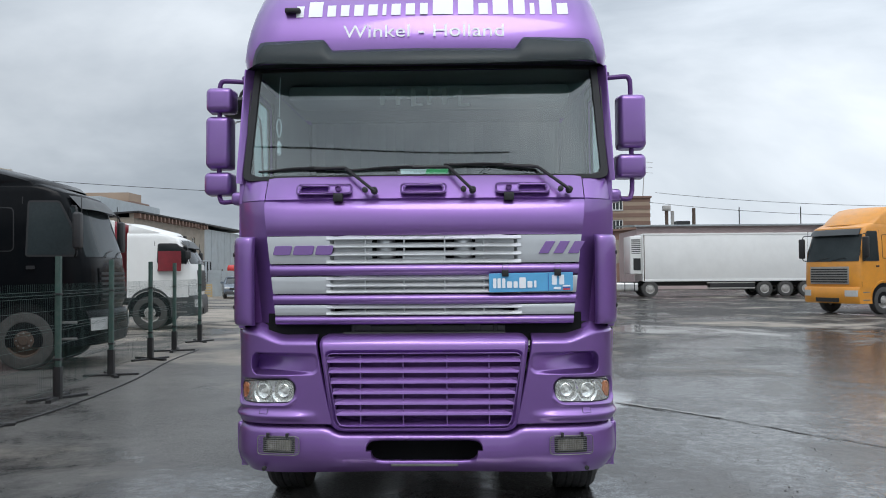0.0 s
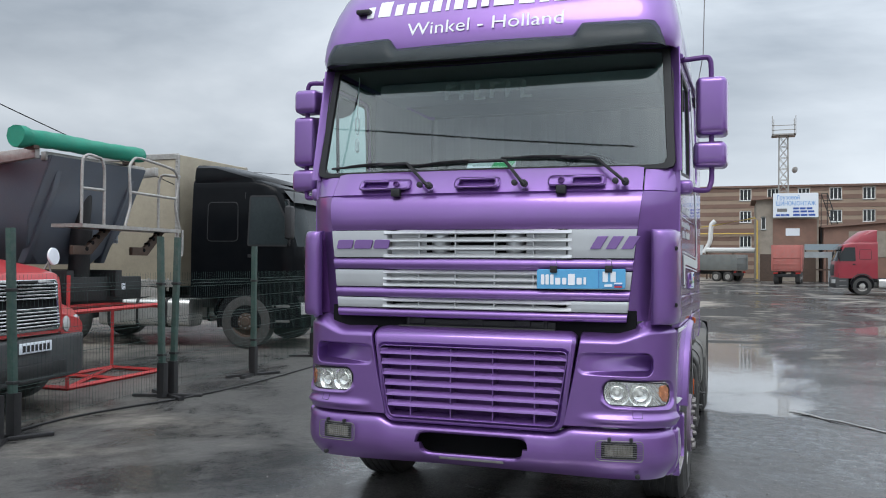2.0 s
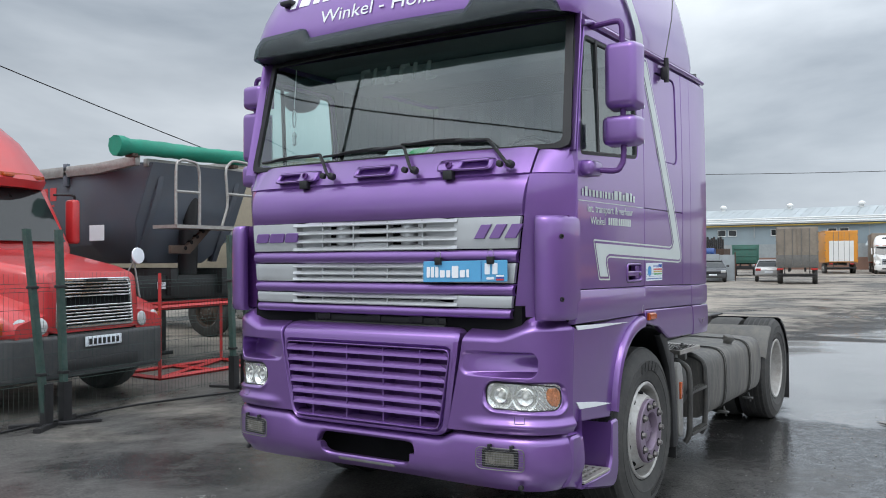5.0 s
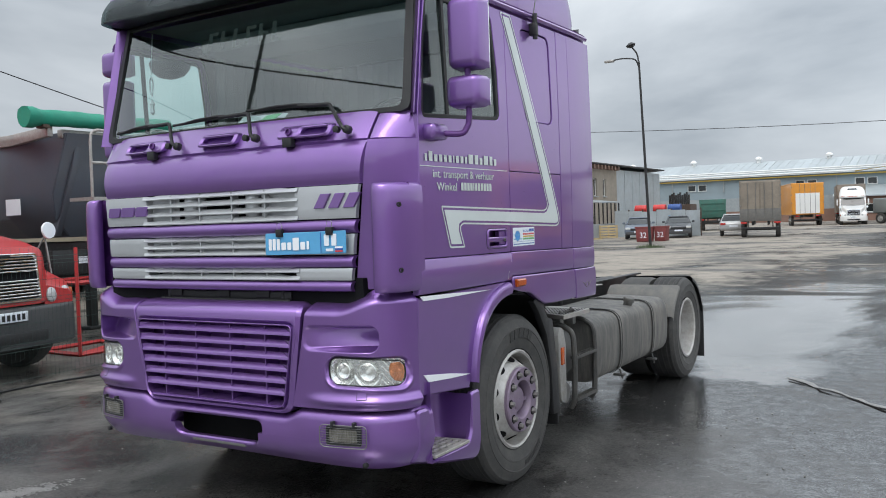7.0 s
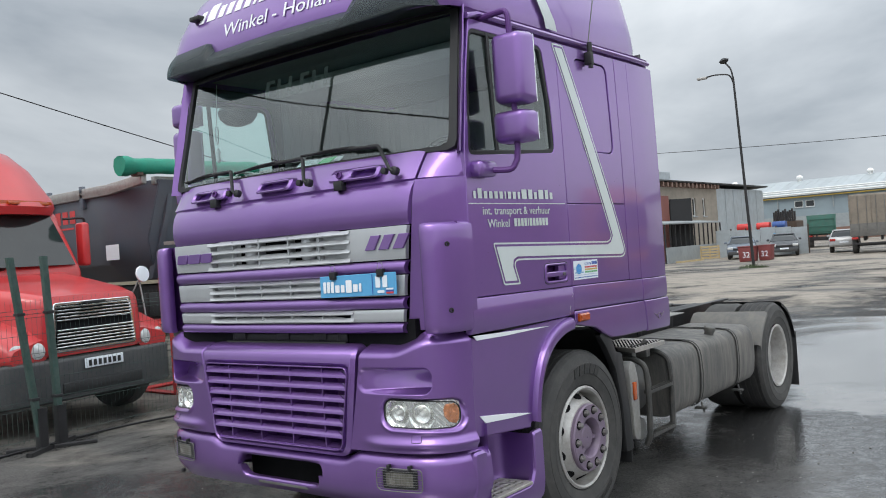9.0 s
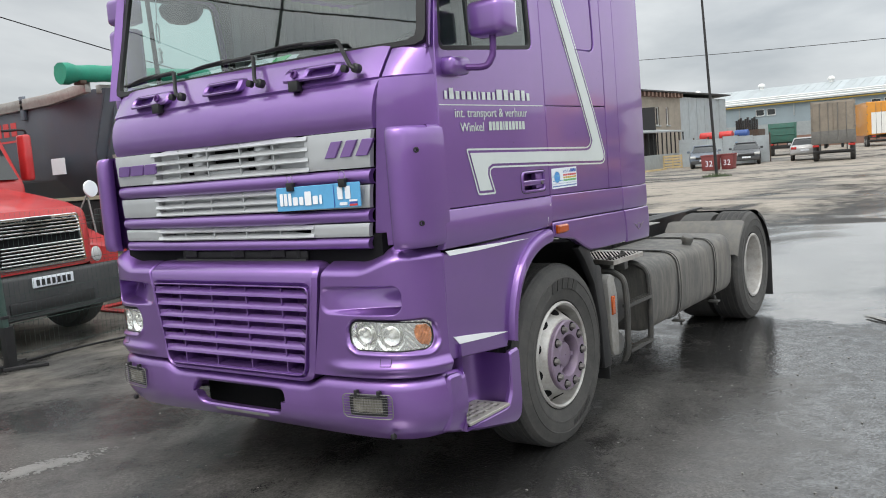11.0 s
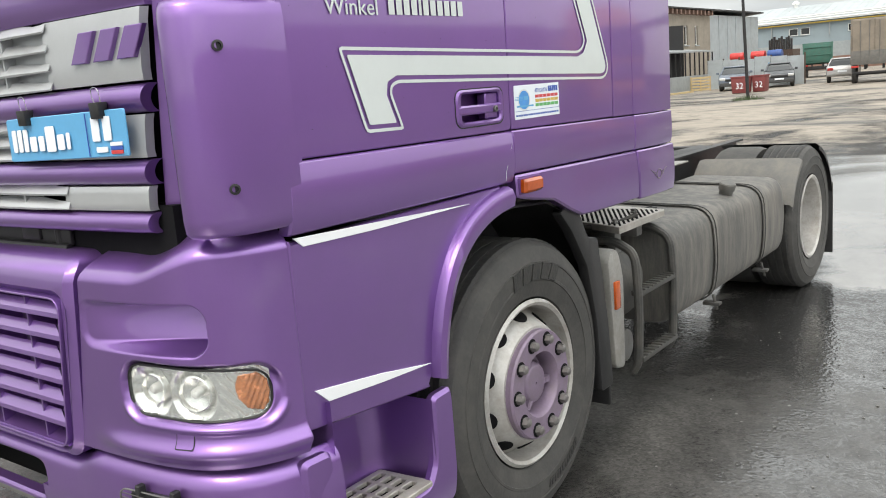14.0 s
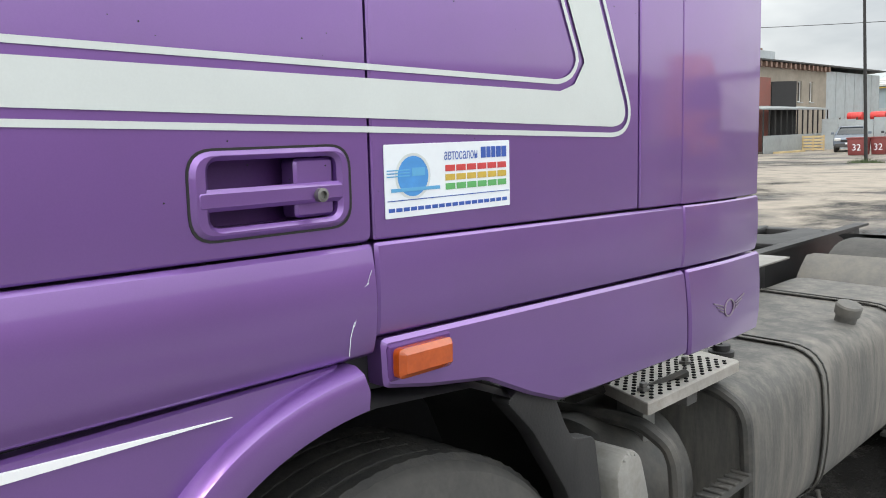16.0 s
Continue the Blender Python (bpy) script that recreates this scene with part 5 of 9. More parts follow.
    part("roof_gutter", bm, PURPLE_IN, truck)
    bm = B()
    tube(bm, [S(0.40, 2.905, 0.004)] + [S(y, 2.925, 0.006) for y in span(0.5, 2.55, 8)], 0.016, 8)
    part("roof_rail_trim", bm, PURPLE, truck)
    # thin body backing so that the panel gaps are dark
    bm = B()
    pts = [(0.30, 1.27), (2.56, 1.10), (2.56, 2.95), (0.46, 2.95), (0.345, 2.5), (0.30, 2.1)]
    plate(bm, [pts, inset(win, -0.02), rect(0.97, 1.205, 1.465, 1.58)], lambda y, z, o: S(y, z, o - 0.032), 0.001, 0.015, ZC, YC)
    part("body_backing", bm, SEAL, truck)


mirrored(flank)

# scratch by the door's lower rear edge, and stone chips
SF = side(1)
for pts in ([(1.238, 1.395), (1.226, 1.368), (1.214, 1.345), (1.203, 1.315)], [(1.232, 1.376), (1.224, 1.372)], [(1.206, 1.33), (1.196, 1.30), (1.192, 1.272)]):
    bm = B()
    tube(bm, [SF(y, z, 0.0125) for y, z in pts], 0.0006, 4)
    part("scratch", bm, PAPER, truck)
bm = B()
rs = random.Random(12)
for k in range(80):
    y, z, q = rs.uniform(0.32, 2.0), rs.uniform(1.5, 2.15), rs.choice((0.0006, 0.0008, 0.001, 0.0014))
    if k > 60:
        y, z = rs.uniform(0.3, 1.2), rs.uniform(1.47, 1.9)
    lathe(bm, [(q, 0.0), (q * 0.8, 0.0006), (q * 0.2, 0.0006)], SF(y, z, 0.0), (1, 0, 0), 6)
tagged(part("paint_chip", bm, BLACK, truck), kind="stuff")


# silver stripe with its outline, and lettering, on both flanks
STRIPE = [(0.49, 1.719), (1.267, 1.700), (1.74, 1.688), (1.775, 1.698), (1.796, 1.725), (1.715, 1.90), (1.235, 2.885), (1.365, 2.885), (1.865, 1.90), (1.978, 1.65), (1.983, 1.622), (1.972, 1.597), (1.95, 1.583), (1.92, 1.578), (1.26, 1.600), (0.715, 1.616), (0.69, 1.606), (0.686, 1.588), (0.7295, 1.4855), (0.571, 1.489)]


def livery(s):
    S = side(s, joints=False)
    out = soft(STRIPE, 0.014, 2)
    bm = B()
    plate(bm, [out, inset(out, 0.009)], lambda y, z, o: S(y, z, 0.003), 0.0, 0.0, ZC)
    st = part("stripe", bm, SILVER_FILM, truck, "silver stripe with a thin outline along the flank")
    bm = B()
    plate(bm, [soft(inset(STRIPE, 0.021), 0.005, 2)], lambda y, z, o: S(y, z, 0.003), 0.0, 0.0, ZC)
    part("stripe_field", bm, SILVER_FILM, st)
    bm = B()
    def up(y, z, o):
        w = float(np.interp(z, [2.955, 3.02, 3.12, 3.22, 3.34, 3.46], [1.205, 1.215, 1.208, 1.192, 1.168, 1.14]))
        return Vector((s * (w + 0.004), y, z))
    plate(bm, [[(1.195, 2.965), (1.325, 2.965), (1.02, 3.44), (0.92, 3.44)]], up, 0.0, 0.0, [3.02, 3.12, 3.22, 3.34])
    part("stripe_upper", bm, SILVER_FILM, st)
    bm = B()
    plate(bm, [[(0.30, 1.9235), (1.245, 1.9235), (1.245, 1.928), (0.30, 1.928)]], lambda y, z, o: S(y, z, 0.003), 0.0, 0.0)
    part("pinstripe", bm, SILVER_FILM, st)
    T = lambda a, b: (lambda u, v, o: S(a + u, b + v, 0.003 + o))
    if s > 0:
        part("lettering", letters("int. transport & verhuur", 0.062, T(0.415, 1.868), 0.001, 0.66), SILVER_FILM, st, "pale lettering on the door")
        part("lettering", letters("Winkel", 0.062, T(0.455, 1.80), 0.001, 0.20), SILVER_FILM, st)
    a = 0.345
    for w in (0.02, 0.035, 0.03, 0.03, 0.03, 0.03, 0.012, 0.03, 0.03, 0.022, 0.05, 0.04, 0.03, 0.05, 0.034, 0.03):
        bm = B()
        plate(bm, [rect(a, a + w, 1.952, 1.952 + (0.052 if w > 0.033 else 0.038))], lambda y, z, o: S(y, z, 0.004), 0.0, 0.0)
        part("name_bar", bm, SILVER_FILM, st)
        a += w + 0.0175
    a = 0.70
    for w in (0.025, 0.025, 0.025, 0.025, 0.012, 0.025, 0.025, 0.025, 0.025, 0.025, 0.025):
        bm = B()
        plate(bm, [rect(a, a + w, 1.802, 1.845)], lambda y, z, o: S(y, z, 0.004), 0.0, 0.0)
        part("number_bar", bm, SILVER_FILM, st)
        a += w + 0.008


mirrored(livery)

# dealer's sticker
sticker = thing("dealer_sticker", "white printed sticker on the purple cab side", "sticker")
SS = lambda y, z, o: side(1, joints=False)(1.303 + 1.028 * y, 1.467 + 0.93 * z, o + 0.0022)
bm = B()
plate(bm, [rect(0, 0.285, 0, 0.122, 0.002, 2)], SS, 0.0005, 0.0015)
part("sheet", bm, PAPER, sticker)
bm = B()
plate(bm, [[(0.058 + 0.032 * math.cos(i * math.pi / 12), 0.068 + 0.034 * math.sin(i * math.pi / 12)) for i in range(24)]], lambda y, z, o: SS(y, z, o + 0.0005), 0.0001, 0.0004)
part("disc", bm, MIDBLUE, sticker)
bm = B()
plate(bm, [[(0.058 + 0.037 * math.cos(i * math.pi / 12), 0.068 + 0.039 * math.sin(i * math.pi / 12)) for i in range(24)], [(0.058 + 0.0325 * math.cos(i * math.pi / 12), 0.068 + 0.0345 * math.sin(i * math.pi / 12)) for i in range(24)]], lambda y, z, o: SS(y, z, o + 0.0005), 0.0001, 0.0004)
part("disc_ring", bm, SILVER_FILM, sticker)
bm = B()
for i in range(3):
    plate(bm, [rect(0.004, 0.05, 0.068 + 0.005 * i, 0.070 + 0.005 * i)], lambda y, z, o: SS(y, z, o + 0.0008), 0.0001, 0.0005)
plate(bm, [rect(0.055, 0.083, 0.068, 0.082)], lambda y, z, o: SS(y, z, o + 0.0009), 0.0001, 0.0005)
plate(bm, [rect(0.012, 0.115, 0.043, 0.049)], lambda y, z, o: SS(y, z, o + 0.0009), 0.0001, 0.0005)
part("blue_bar", bm, SKYBLUE, sticker)
part("lettering", letters("автосалон", 0.026, lambda u, v, o: SS(0.125 + u, 0.092 + v, 0.0006 + o), 0.0001, 0.078), BLUE, sticker, "blue lettering")
for i, mt in enumerate((REDP, OCHREP, GREEN2)):
    for j in range(6):
        bm = B()
        plate(bm, [rect(0.128 + j * 0.025, 0.150 + j * 0.025, 0.072 - 0.016 * i, 0.083 - 0.016 * i)], lambda y, z, o: SS(y, z, o + 0.0006), 0.0001, 0.0005)
        part("coloured_bar", bm, mt, sticker)
bm = B()
for a, w in ((0.212, 0.012), (0.226, 0.01), (0.238, 0.01), (0.25, 0.012), (0.264, 0.012)):
    plate(bm, [rect(a, a + w, 0.092, 0.112)], lambda y, z, o: SS(y, z, o + 0.0006), 0.0001, 0.0005)
for a in span(0.006, 0.264, 17):
    plate(bm, [rect(a, a + 0.0125, 0.010, 0.0165)], lambda y, z, o: SS(y, z, o + 0.0006), 0.0001, 0.0005)
plate(bm, [rect(0.004, 0.281, 0.028, 0.0295)], lambda y, z, o: SS(y, z, o + 0.0006), 0.0001, 0.0005)
part("blue_print", bm, BLUE, sticker)


# mirrors
def mirror_set(s):
    arm = B()
    top, botz = 2.905, 2.085
    X = 1.375 if s > 0 else 1.40
    tube(arm, rounded([(s * 1.175, 0.53, top), (s * (X - 0.02), 0.53, top + 0.015), (s * X, 0.53, top - 0.02), (s * X, 0.53, 2.5), (s * (X + 0.005), 0.53, 2.15), (s * (X - 0.02), 0.50, botz), (s * 1.2, 0.42, 2.10)], 0.3, 3), 0.016, 10)
    arm = part("mirror_arm", arm, PURPLE_IN, truck, "dark mirror arm")
    bm = B()
    box(bm, min(s * 1.185, s * 1.275), max(s * 1.185, s * 1.275), 0.34, 0.50, 2.06, 2.145, 0.028, 4)
    part("mirror_foot", bm, PURPLE, arm)
    sets = ((2.42, 2.80, 0.205, 1.378), (2.225, 2.395, 0.22, 1.368)) if s > 0 else ((2.695, 2.87, 0.205, 1.39), (2.31, 2.68, 0.19, 1.40), (2.135, 2.298, 0.21, 1.40))
    for z0, z1, w, cx in sets:
        bm = B()
        g = bmesh.ops.create_cube(bm, size=1)["verts"]
        for v in g:
            k = 0.86 if v.co.y < 0 else 1.0
            v.co = Vector((s * cx + v.co.x * w * k, 0.54 + v.co.y * 0.15, (z0 + z1) / 2 + v.co.z * (z1 - z0) * (0.93 if v.co.y < 0 else 1)))
        bmesh.ops.bevel(bm, geom=bm.edges[:], offset=0.036, segments=5, affect="EDGES", profile=0.5)
        h = part("mirror_housing", bm, PURPLE, arm, angle=60)
        bm = B()
        box(bm, s * cx - w / 2 + 0.014, s * cx + w / 2 - 0.014, 0.613, 0.617, z0 + 0.014, z1 - 0.014, 0.001, 1)
        part("mirror_glass", bm, MIRROR, h)


mirrored(mirror_set)
bm = B()
lathe(bm, [(0.02, 0.0), (0.135, 0.0), (0.15, 0.02), (0.14, 0.07), (0.10, 0.115), (0.04, 0.135), (0.01, 0.137)], (-1.40, 1.01, 2.885), (0.06, 0.05, -1), 32)
km = part("kerb_mirror", bm, BLACK, truck, "dark round kerb mirror above the far door")
bm = B()
tube(bm, rounded([(-1.18, 0.98, 2.93), (-1.36, 1.0, 2.97), (-1.40, 1.01, 2.87)], 0.4), 0.011, 8)
part("bracket", bm, BLACK, km)

# wipers
for px, ex, tx in ((-0.305, -0.50, -1.07), (0.305, 0.15, -0.485), (0.905, 0.715, 0.125)):
    z0, z1, z2 = 2.105, 2.277, 2.272 if px < 0 else (2.27 if px < 0.5 else 2.30)
    P = cowl(px, 0.3, 0.03)
    e = Vector((ex, screen(ex / 1.13, 0.08).y - 0.04, z1))
    t = Vector((tx, screen(tx / 1.13, 0.08).y - 0.03, z2))
    bm = B()
    lathe(bm, [(0.022, 0), (0.022, 0.03), (0.014, 0.036)], P, (0, -1, 0.15), 14)
    tube(bm, rounded([P + Vector((0, -0.03, 0)), P.lerp(e, 0.12) + Vector((0, -0.045, 0.0)), e + Vector((0.02, -0.01, -0.015)), e, e.lerp(t, 0.35)], 0.25), 0.0105, 8)
    w = part("wiper", bm, SEAL, truck, "black wiper resting on the screen")
    bm = B()
    a, c = e.lerp(t, 0.0) + Vector((0, 0.012, -0.004)), t + Vector((0, 0.012, -0.006))
    tube(bm, [a, a.lerp(c, 0.5) + Vector((0, 0, 0.006)), c], 0.008, 6)
    tube(bm, rounded([a.lerp(c, 0.12), a.lerp(c, 0.33) + Vector((0, -0.012, 0.016)), a.lerp(c, 0.66) + Vector((0, -0.012, 0.012)), a.lerp(c, 0.9)], 0.3), 0.006, 6)
    part("blade", bm, SEAL, w)
    bm = B()
    lathe(bm, [(0.018, 0), (0.018, 0.025), (0.01, 0.028)], P + Vector((-0.055, -0.02, 0.005)), (0, -1, 0.1), 12)
    part("washer_jet", bm, SEAL, w)

# cabin inside
bm = B()
grid(bm, lambda u, v: (u, 2.52, v), [-1.2, 1.2], [1.3, 3.0])
part("cab_back_wall", bm, CABIN, truck)
bm = B()
grid(bm, lambda u, v: (u, v, 1.5), [-1.18, 1.18], [0.35, 2.52])
part("cab_floor", bm, CABIN, truck)
bm = B()
grid(bm, lambda u, v: (u, v, 2.99), [-1.17, 1.17], [0.6, 2.52])
part("roof_lining", bm, CABIN, truck)
bm = B()
prism(bm, soft([(0.33, 1.9), (0.34, 2.15), (0.56, 2.20), (0.86, 2.15), (0.95, 1.95), (0.9, 1.7)], 0.06, 4), "x", -1.14, 1.14, 0.02)
part("dashboard", bm, CABIN, truck)
bm = B()
tube(bm, [(0.55 + 0.22 * math.cos(t), 0.98 + 0.07 * math.sin(t), 2.2 + 0.2 * math.sin(t)) for t in span(0, 2 * math.pi * 23 / 24, 23)], 0.017, 8, closed=True)
cyl(bm, (0.55, 0.99, 2.2), (0.55, 0.84, 2.12), 0.05, seg=12)
tube(bm, [(0.34, 0.98, 2.2), (0.76, 0.98, 2.2)], 0.014, 8)
part("steering_wheel", bm, BLACK, truck)
for x in (-0.55, 0.55):
    bm = B()
    prism(bm, soft([(1.25, 1.9), (1.78, 1.86), (1.8, 2.02), (1.25, 2.04)], 0.05, 4), "x", x - 0.26, x + 0.26, 0.04)
    st = part("seat", bm, CURTAIN, truck)
    bm = B()
    prism(bm, soft([(1.75, 2.0), (1.9, 2.0), (2.0, 2.44), (1.88, 2.46)], 0.04, 4), "x", x - 0.25, x + 0.25, 0.04)
    part("backrest", bm, CURTAIN, st)
for x in (-1.15, 1.15):
    bm = B()
    grid(bm, lambda u, v: (x + 0.02 * math.sin(u * 60), u, v), span(1.24, 2.5, 60), span(2.0, 2.95, 2))
    part("curtain", bm, CURTAIN, truck)
bm = B()
grid(bm, lambda u, v: (u, 2.42 + 0.02 * math.sin(u * 40), v), span(-1.1, 1.1, 70), [1.9, 2.95])
part("bunk_curtain", bm, CURTAIN, truck)
bm = B()
box(bm, -1.02, 1.02, 0.95, 1.35, 2.86, 2.97, 0.03)
part("overhead_shelf", bm, CURTAIN, truck, "grey overhead shelf behind the screen")
bm = B()
for i, x in enumerate(span(-0.285, 0.215, 5)):
    grid(bm, lambda u, v: screen(u / 1.13, (v - 2.207) / 0.757, -0.012), [x, x + 0.03], [2.70, 2.81])
    grid(bm, lambda u, v: screen(u / 1.13, (v - 2.207) / 0.757, -0.012), [x, x + 0.075], [2.79 - 0.05 * (i % 3), 2.81 - 0.05 * (i % 3)])
part("screen_bars", bm, DUSTY, ws, "grey unreadable bars stuck inside the screen")
papers = thing("dash_papers", "white and green printed papers lying on the dashboard", "papers")
bm = B()
box(bm, -0.16, 0.16, -0.13, 0.13, 0, 0.004, m=pose(0.0, 0.40, 2.235, 35, 0, 8))
part("white_sheet", bm, PAPER, papers)
bm = B()
box(bm, -0.09, 0.06, -0.1, 0.1, 0, 0.004, m=pose(0.08, 0.39, 2.245, 35, 0, -12))
part("green_sheet", bm, GREENP, papers)
pend = thing("hanging_charm", "small white charm on a string behind the windscreen", "charm")
bm = B()
tube(bm, [(-0.98, 0.50, 2.93), (-0.985, 0.48, 2.66)], 0.003, 5)
tube(bm, rounded([(-0.985, 0.48, 2.66), (-1.005, 0.48, 2.6), (-0.985, 0.48, 2.5), (-0.965, 0.48, 2.6)], 0.5, 2, True), 0.005, 5, closed=True)
part("loop", bm, PAPER, pend)
bm = B()
lathe(bm, [(0.004, 0), (0.016, 0.015), (0.012, 0.05), (0.018, 0.07), (0.004, 0.1)], (-0.985, 0.48, 2.40), (0, 0, 1), 10)
part("pendant", bm, PAPER, pend)


# ---- wheels ----
def wheel(parent, x, y, z, r, s, deep=False):
    """s: the side that its face looks to. deep: a dished rear wheel."""
    w = 0.30
    bm = B()
    rim_r = r * 0.585
    prof = [(rim_r, -0.04), (rim_r + 0.012, -0.012), (rim_r + 0.05, 0.0), (rim_r + 0.065, 0.004), (r * 0.725, 0.006), (r * 0.728, 0.0095), (r * 0.745, 0.0095), (r * 0.748, 0.008), (r * 0.80, 0.010), (r * 0.845, 0.008), (r * 0.848, 0.011), (r * 0.858, 0.011), (r * 0.861, 0.007), (r * 0.885, 0.004), (r * 0.905, -0.002), (r * 0.96, -0.012), (r * 0.988, -0.03), (r, -0.06), (r, -w + 0.06), (r * 0.96, -w + 0.02), (r * 0.78, -w), (rim_r, -w + 0.03)]
    lathe(bm, prof, (x, y, z), (s, 0, 0), 72, caps=False)
    wh = part("wheel", bm, RUBBER, parent, "dusty black tyre on a silver rim", angle=28)
    bm = B()
    for k in range(5):
        hh = -0.034 - k * 0.05
        q0 = 0.018 if k == 0 else 0.0
        rings = []
        for dr, dh in ((-0.012 - q0, 0.006), (0.001 - q0 * 0.5, 0.0), (0.004, -0.012), (0.004, -0.036), (-0.012, -0.040)):
            rings.append([bm.verts.new((x + s * (hh + dh), y + (r + dr + (0.0025 if jj % 2 else 0)) * math.cos(jj * math.pi / 90), z + (r + dr + (0.0025 if jj % 2 else 0)) * math.sin(jj * math.pi / 90))) for jj in range(180)])
        for A, C in zip(rings, rings[1:]):
            for jj in range(180):
                bm.faces.new((A[jj], A[(jj + 1) % 180], C[(jj + 1) % 180], C[jj]))
    part("tread", bm, TREAD, wh)
    bm = B()
    if deep:
        prof = [(rim_r + 0.004, -0.008), (rim_r - 0.012, -0.002), (rim_r - 0.024, -0.014), (rim_r - 0.03, -0.10), (rim_r * 0.86, -0.15), (rim_r * 0.6, -0.165), (rim_r * 0.58, -0.12), (0.05, -0.115), (0.004, -0.11)]
    else:
        prof = [(rim_r + 0.004, -0.014), (rim_r - 0.008, -0.004), (rim_r - 0.02, -0.012), (rim_r - 0.026, -0.085), (rim_r * 0.905, -0.104), (rim_r * 0.88, -0.098), (rim_r * 0.72, -0.012), (rim_r * 0.69, 0.0), (rim_r * 0.60, 0.002)]
    lathe(bm, prof, (x, y, z), (s, 0, 0), 60, caps=False)
    rim = part("rim", bm, RIM, wh)
    if not deep:
        for k in range(10):
            a = k * 2 * math.pi / 10 + 0.3
            c = Vector((x - s * 0.058, y + rim_r * 0.805 * math.cos(a), z + rim_r * 0.805 * math.sin(a)))
            q = Vector((s * 0.50, 0.866 * math.cos(a), 0.866 * math.sin(a)))
            # vent holes are drawn as near-black discs, their shade in the colour
            bm = B()
            lathe(bm, [(0.036, -0.008), (0.035, 0.002), (0.031, 0.0035), (0.004, 0.001)], c + q * 0.002, q, 20)
            part("vent_hole_disc", bm, DARK, rim)
        bm = B()
        R = rim_r * 0.66
        lathe(bm, [(R, -0.01), (R * 1.0, 0.020), (R * 0.97, 0.028), (R * 0.60, 0.028), (R * 0.56, 0.018), (R * 0.54, -0.04), (R * 0.44, -0.045), (R * 0.42, -0.025), (R * 0.34, 0.0), (R * 0.30, 0.004), (0.004, 0.004)], (x, y, z), (s, 0, 0), 48, caps=False)
        hub = part("hub", bm, HUB, rim)
        for k in range(10):
            a = k * 2 * math.pi / 10
            c = Vector((x + s * 0.028, y + R * 0.82 * math.cos(a), z + R * 0.82 * math.sin(a)))
            # dark disc round each nut paints the shade of its recess
            bm = B()
            lathe(bm, [(0.027, -0.001), (0.027, 0.0015), (0.012, 0.002)], c, (s, 0, 0), 20)
            part("nut_recess_shade", bm, DARK, rim)
            bm = B()
            lathe(bm, [(0.019, 0.0), (0.019, 0.010), (0.0165, 0.016), (0.0165, 0.022), (0.011, 0.026), (0.003, 0.027)], c, (s, 0, 0), 6)
            part("wheel_nut", bm, NUT, rim)
        for k in range(3):
            bm = B()
            a = k * 2 * math.pi / 3 + 0.4
            mt = Matrix.Translation((x - s * 0.02, y, z)) @ Matrix.Rotation(a, 4, "X")
            box(bm, -0.02, 0.02, -0.012, 0.012, R * 0.2, R * 0.5, 0.003, 1, m=mt)
            part("hub_rib", bm, HUB, rim)
    return wh


TR = 0.52
FY = 1.365
RY = 5.16
RR = 0.497
for s in (1, -1):
    wheel_front = wheel(truck, -s * 1.20, FY, TR - 0.006, TR, -s)
    wheel(truck, s * 1.215, RY, RR, RR, s, True)
    bm = B()
    lathe(bm, [(0.29, 0.0), (RR - 0.015, 0.01), (RR, -0.04), (RR, -0.24), (RR - 0.015, -0.28), (0.29, -0.27)], (s * 0.88, RY, RR), (s, 0, 0), 48)
    part("inner_tyre", bm, RUBBER, truck)
# raised tyre wording on the front wheel: plain worn blocks
for i in range(17):
    big = i < 5
    a = 1.80 - i * 0.155 if big else -0.9 - (i - 5) * 0.05
    mt = Matrix.Translation((1.2125, FY, TR - 0.006)) @ Matrix.Rotation(a - math.pi / 2, 4, "X") @ Matrix.Translation((0, 0, TR * 0.79))
    bm = B()
    q = (0.024, 0.03) if big else (0.007, 0.014)
    prism(bm, [(-q[0] - 0.006, -q[1]), (q[0] - 0.006, -q[1]), (q[0] + 0.006, q[1]), (-q[0] + 0.006, q[1])], "x", -0.003, 0.0016, 0.001, 1)
    bm.transform(mt)
    part("tyre_block", bm, TREAD, wheel_front)

# ---- chassis ----
for s in (1, -1):
    bm = B()
    prism(bm, [(s * 0.38, 0.72), (s * 0.45, 0.72), (s * 0.45, 0.735), (s * 0.395, 0.735), (s * 0.395, 0.965), (s * 0.45, 0.965), (s * 0.45, 0.98), (s * 0.38, 0.98)], "y", 0.6, 6.05)
    part("chassis_rail", bm, BLACK, truck)
for y in (2.9, 3.9, 4.6, 5.9):
    bm = B()
    box(bm, -0.4, 0.4, y - 0.05, y + 0.05, 0.76, 0.94, 0.01)
    part("cross_member", bm, BLACK, truck)
bm = B()
cyl(bm, (-0.95, FY, TR - 0.05), (0.95, FY, TR - 0.05), 0.06, seg=14)
part("axle", bm, BLACK, truck)
bm = B()
cyl(bm, (-0.9, RY, RR), (0.9, RY, RR), 0.1, seg=16)
lathe(bm, [(0.05, -0.2), (0.24, -0.1), (0.26, 0.0), (0.24, 0.1), (0.05, 0.2)], (0, RY, RR), (0, 1, 0), 20)
part("axle", bm, BLACK, truck)
bm = B()
box(bm, -0.48, 0.48, 0.7, 2.4, 0.62, 1.15, 0.06)
part("engine_block", bm, DARK, truck)
bm = B()
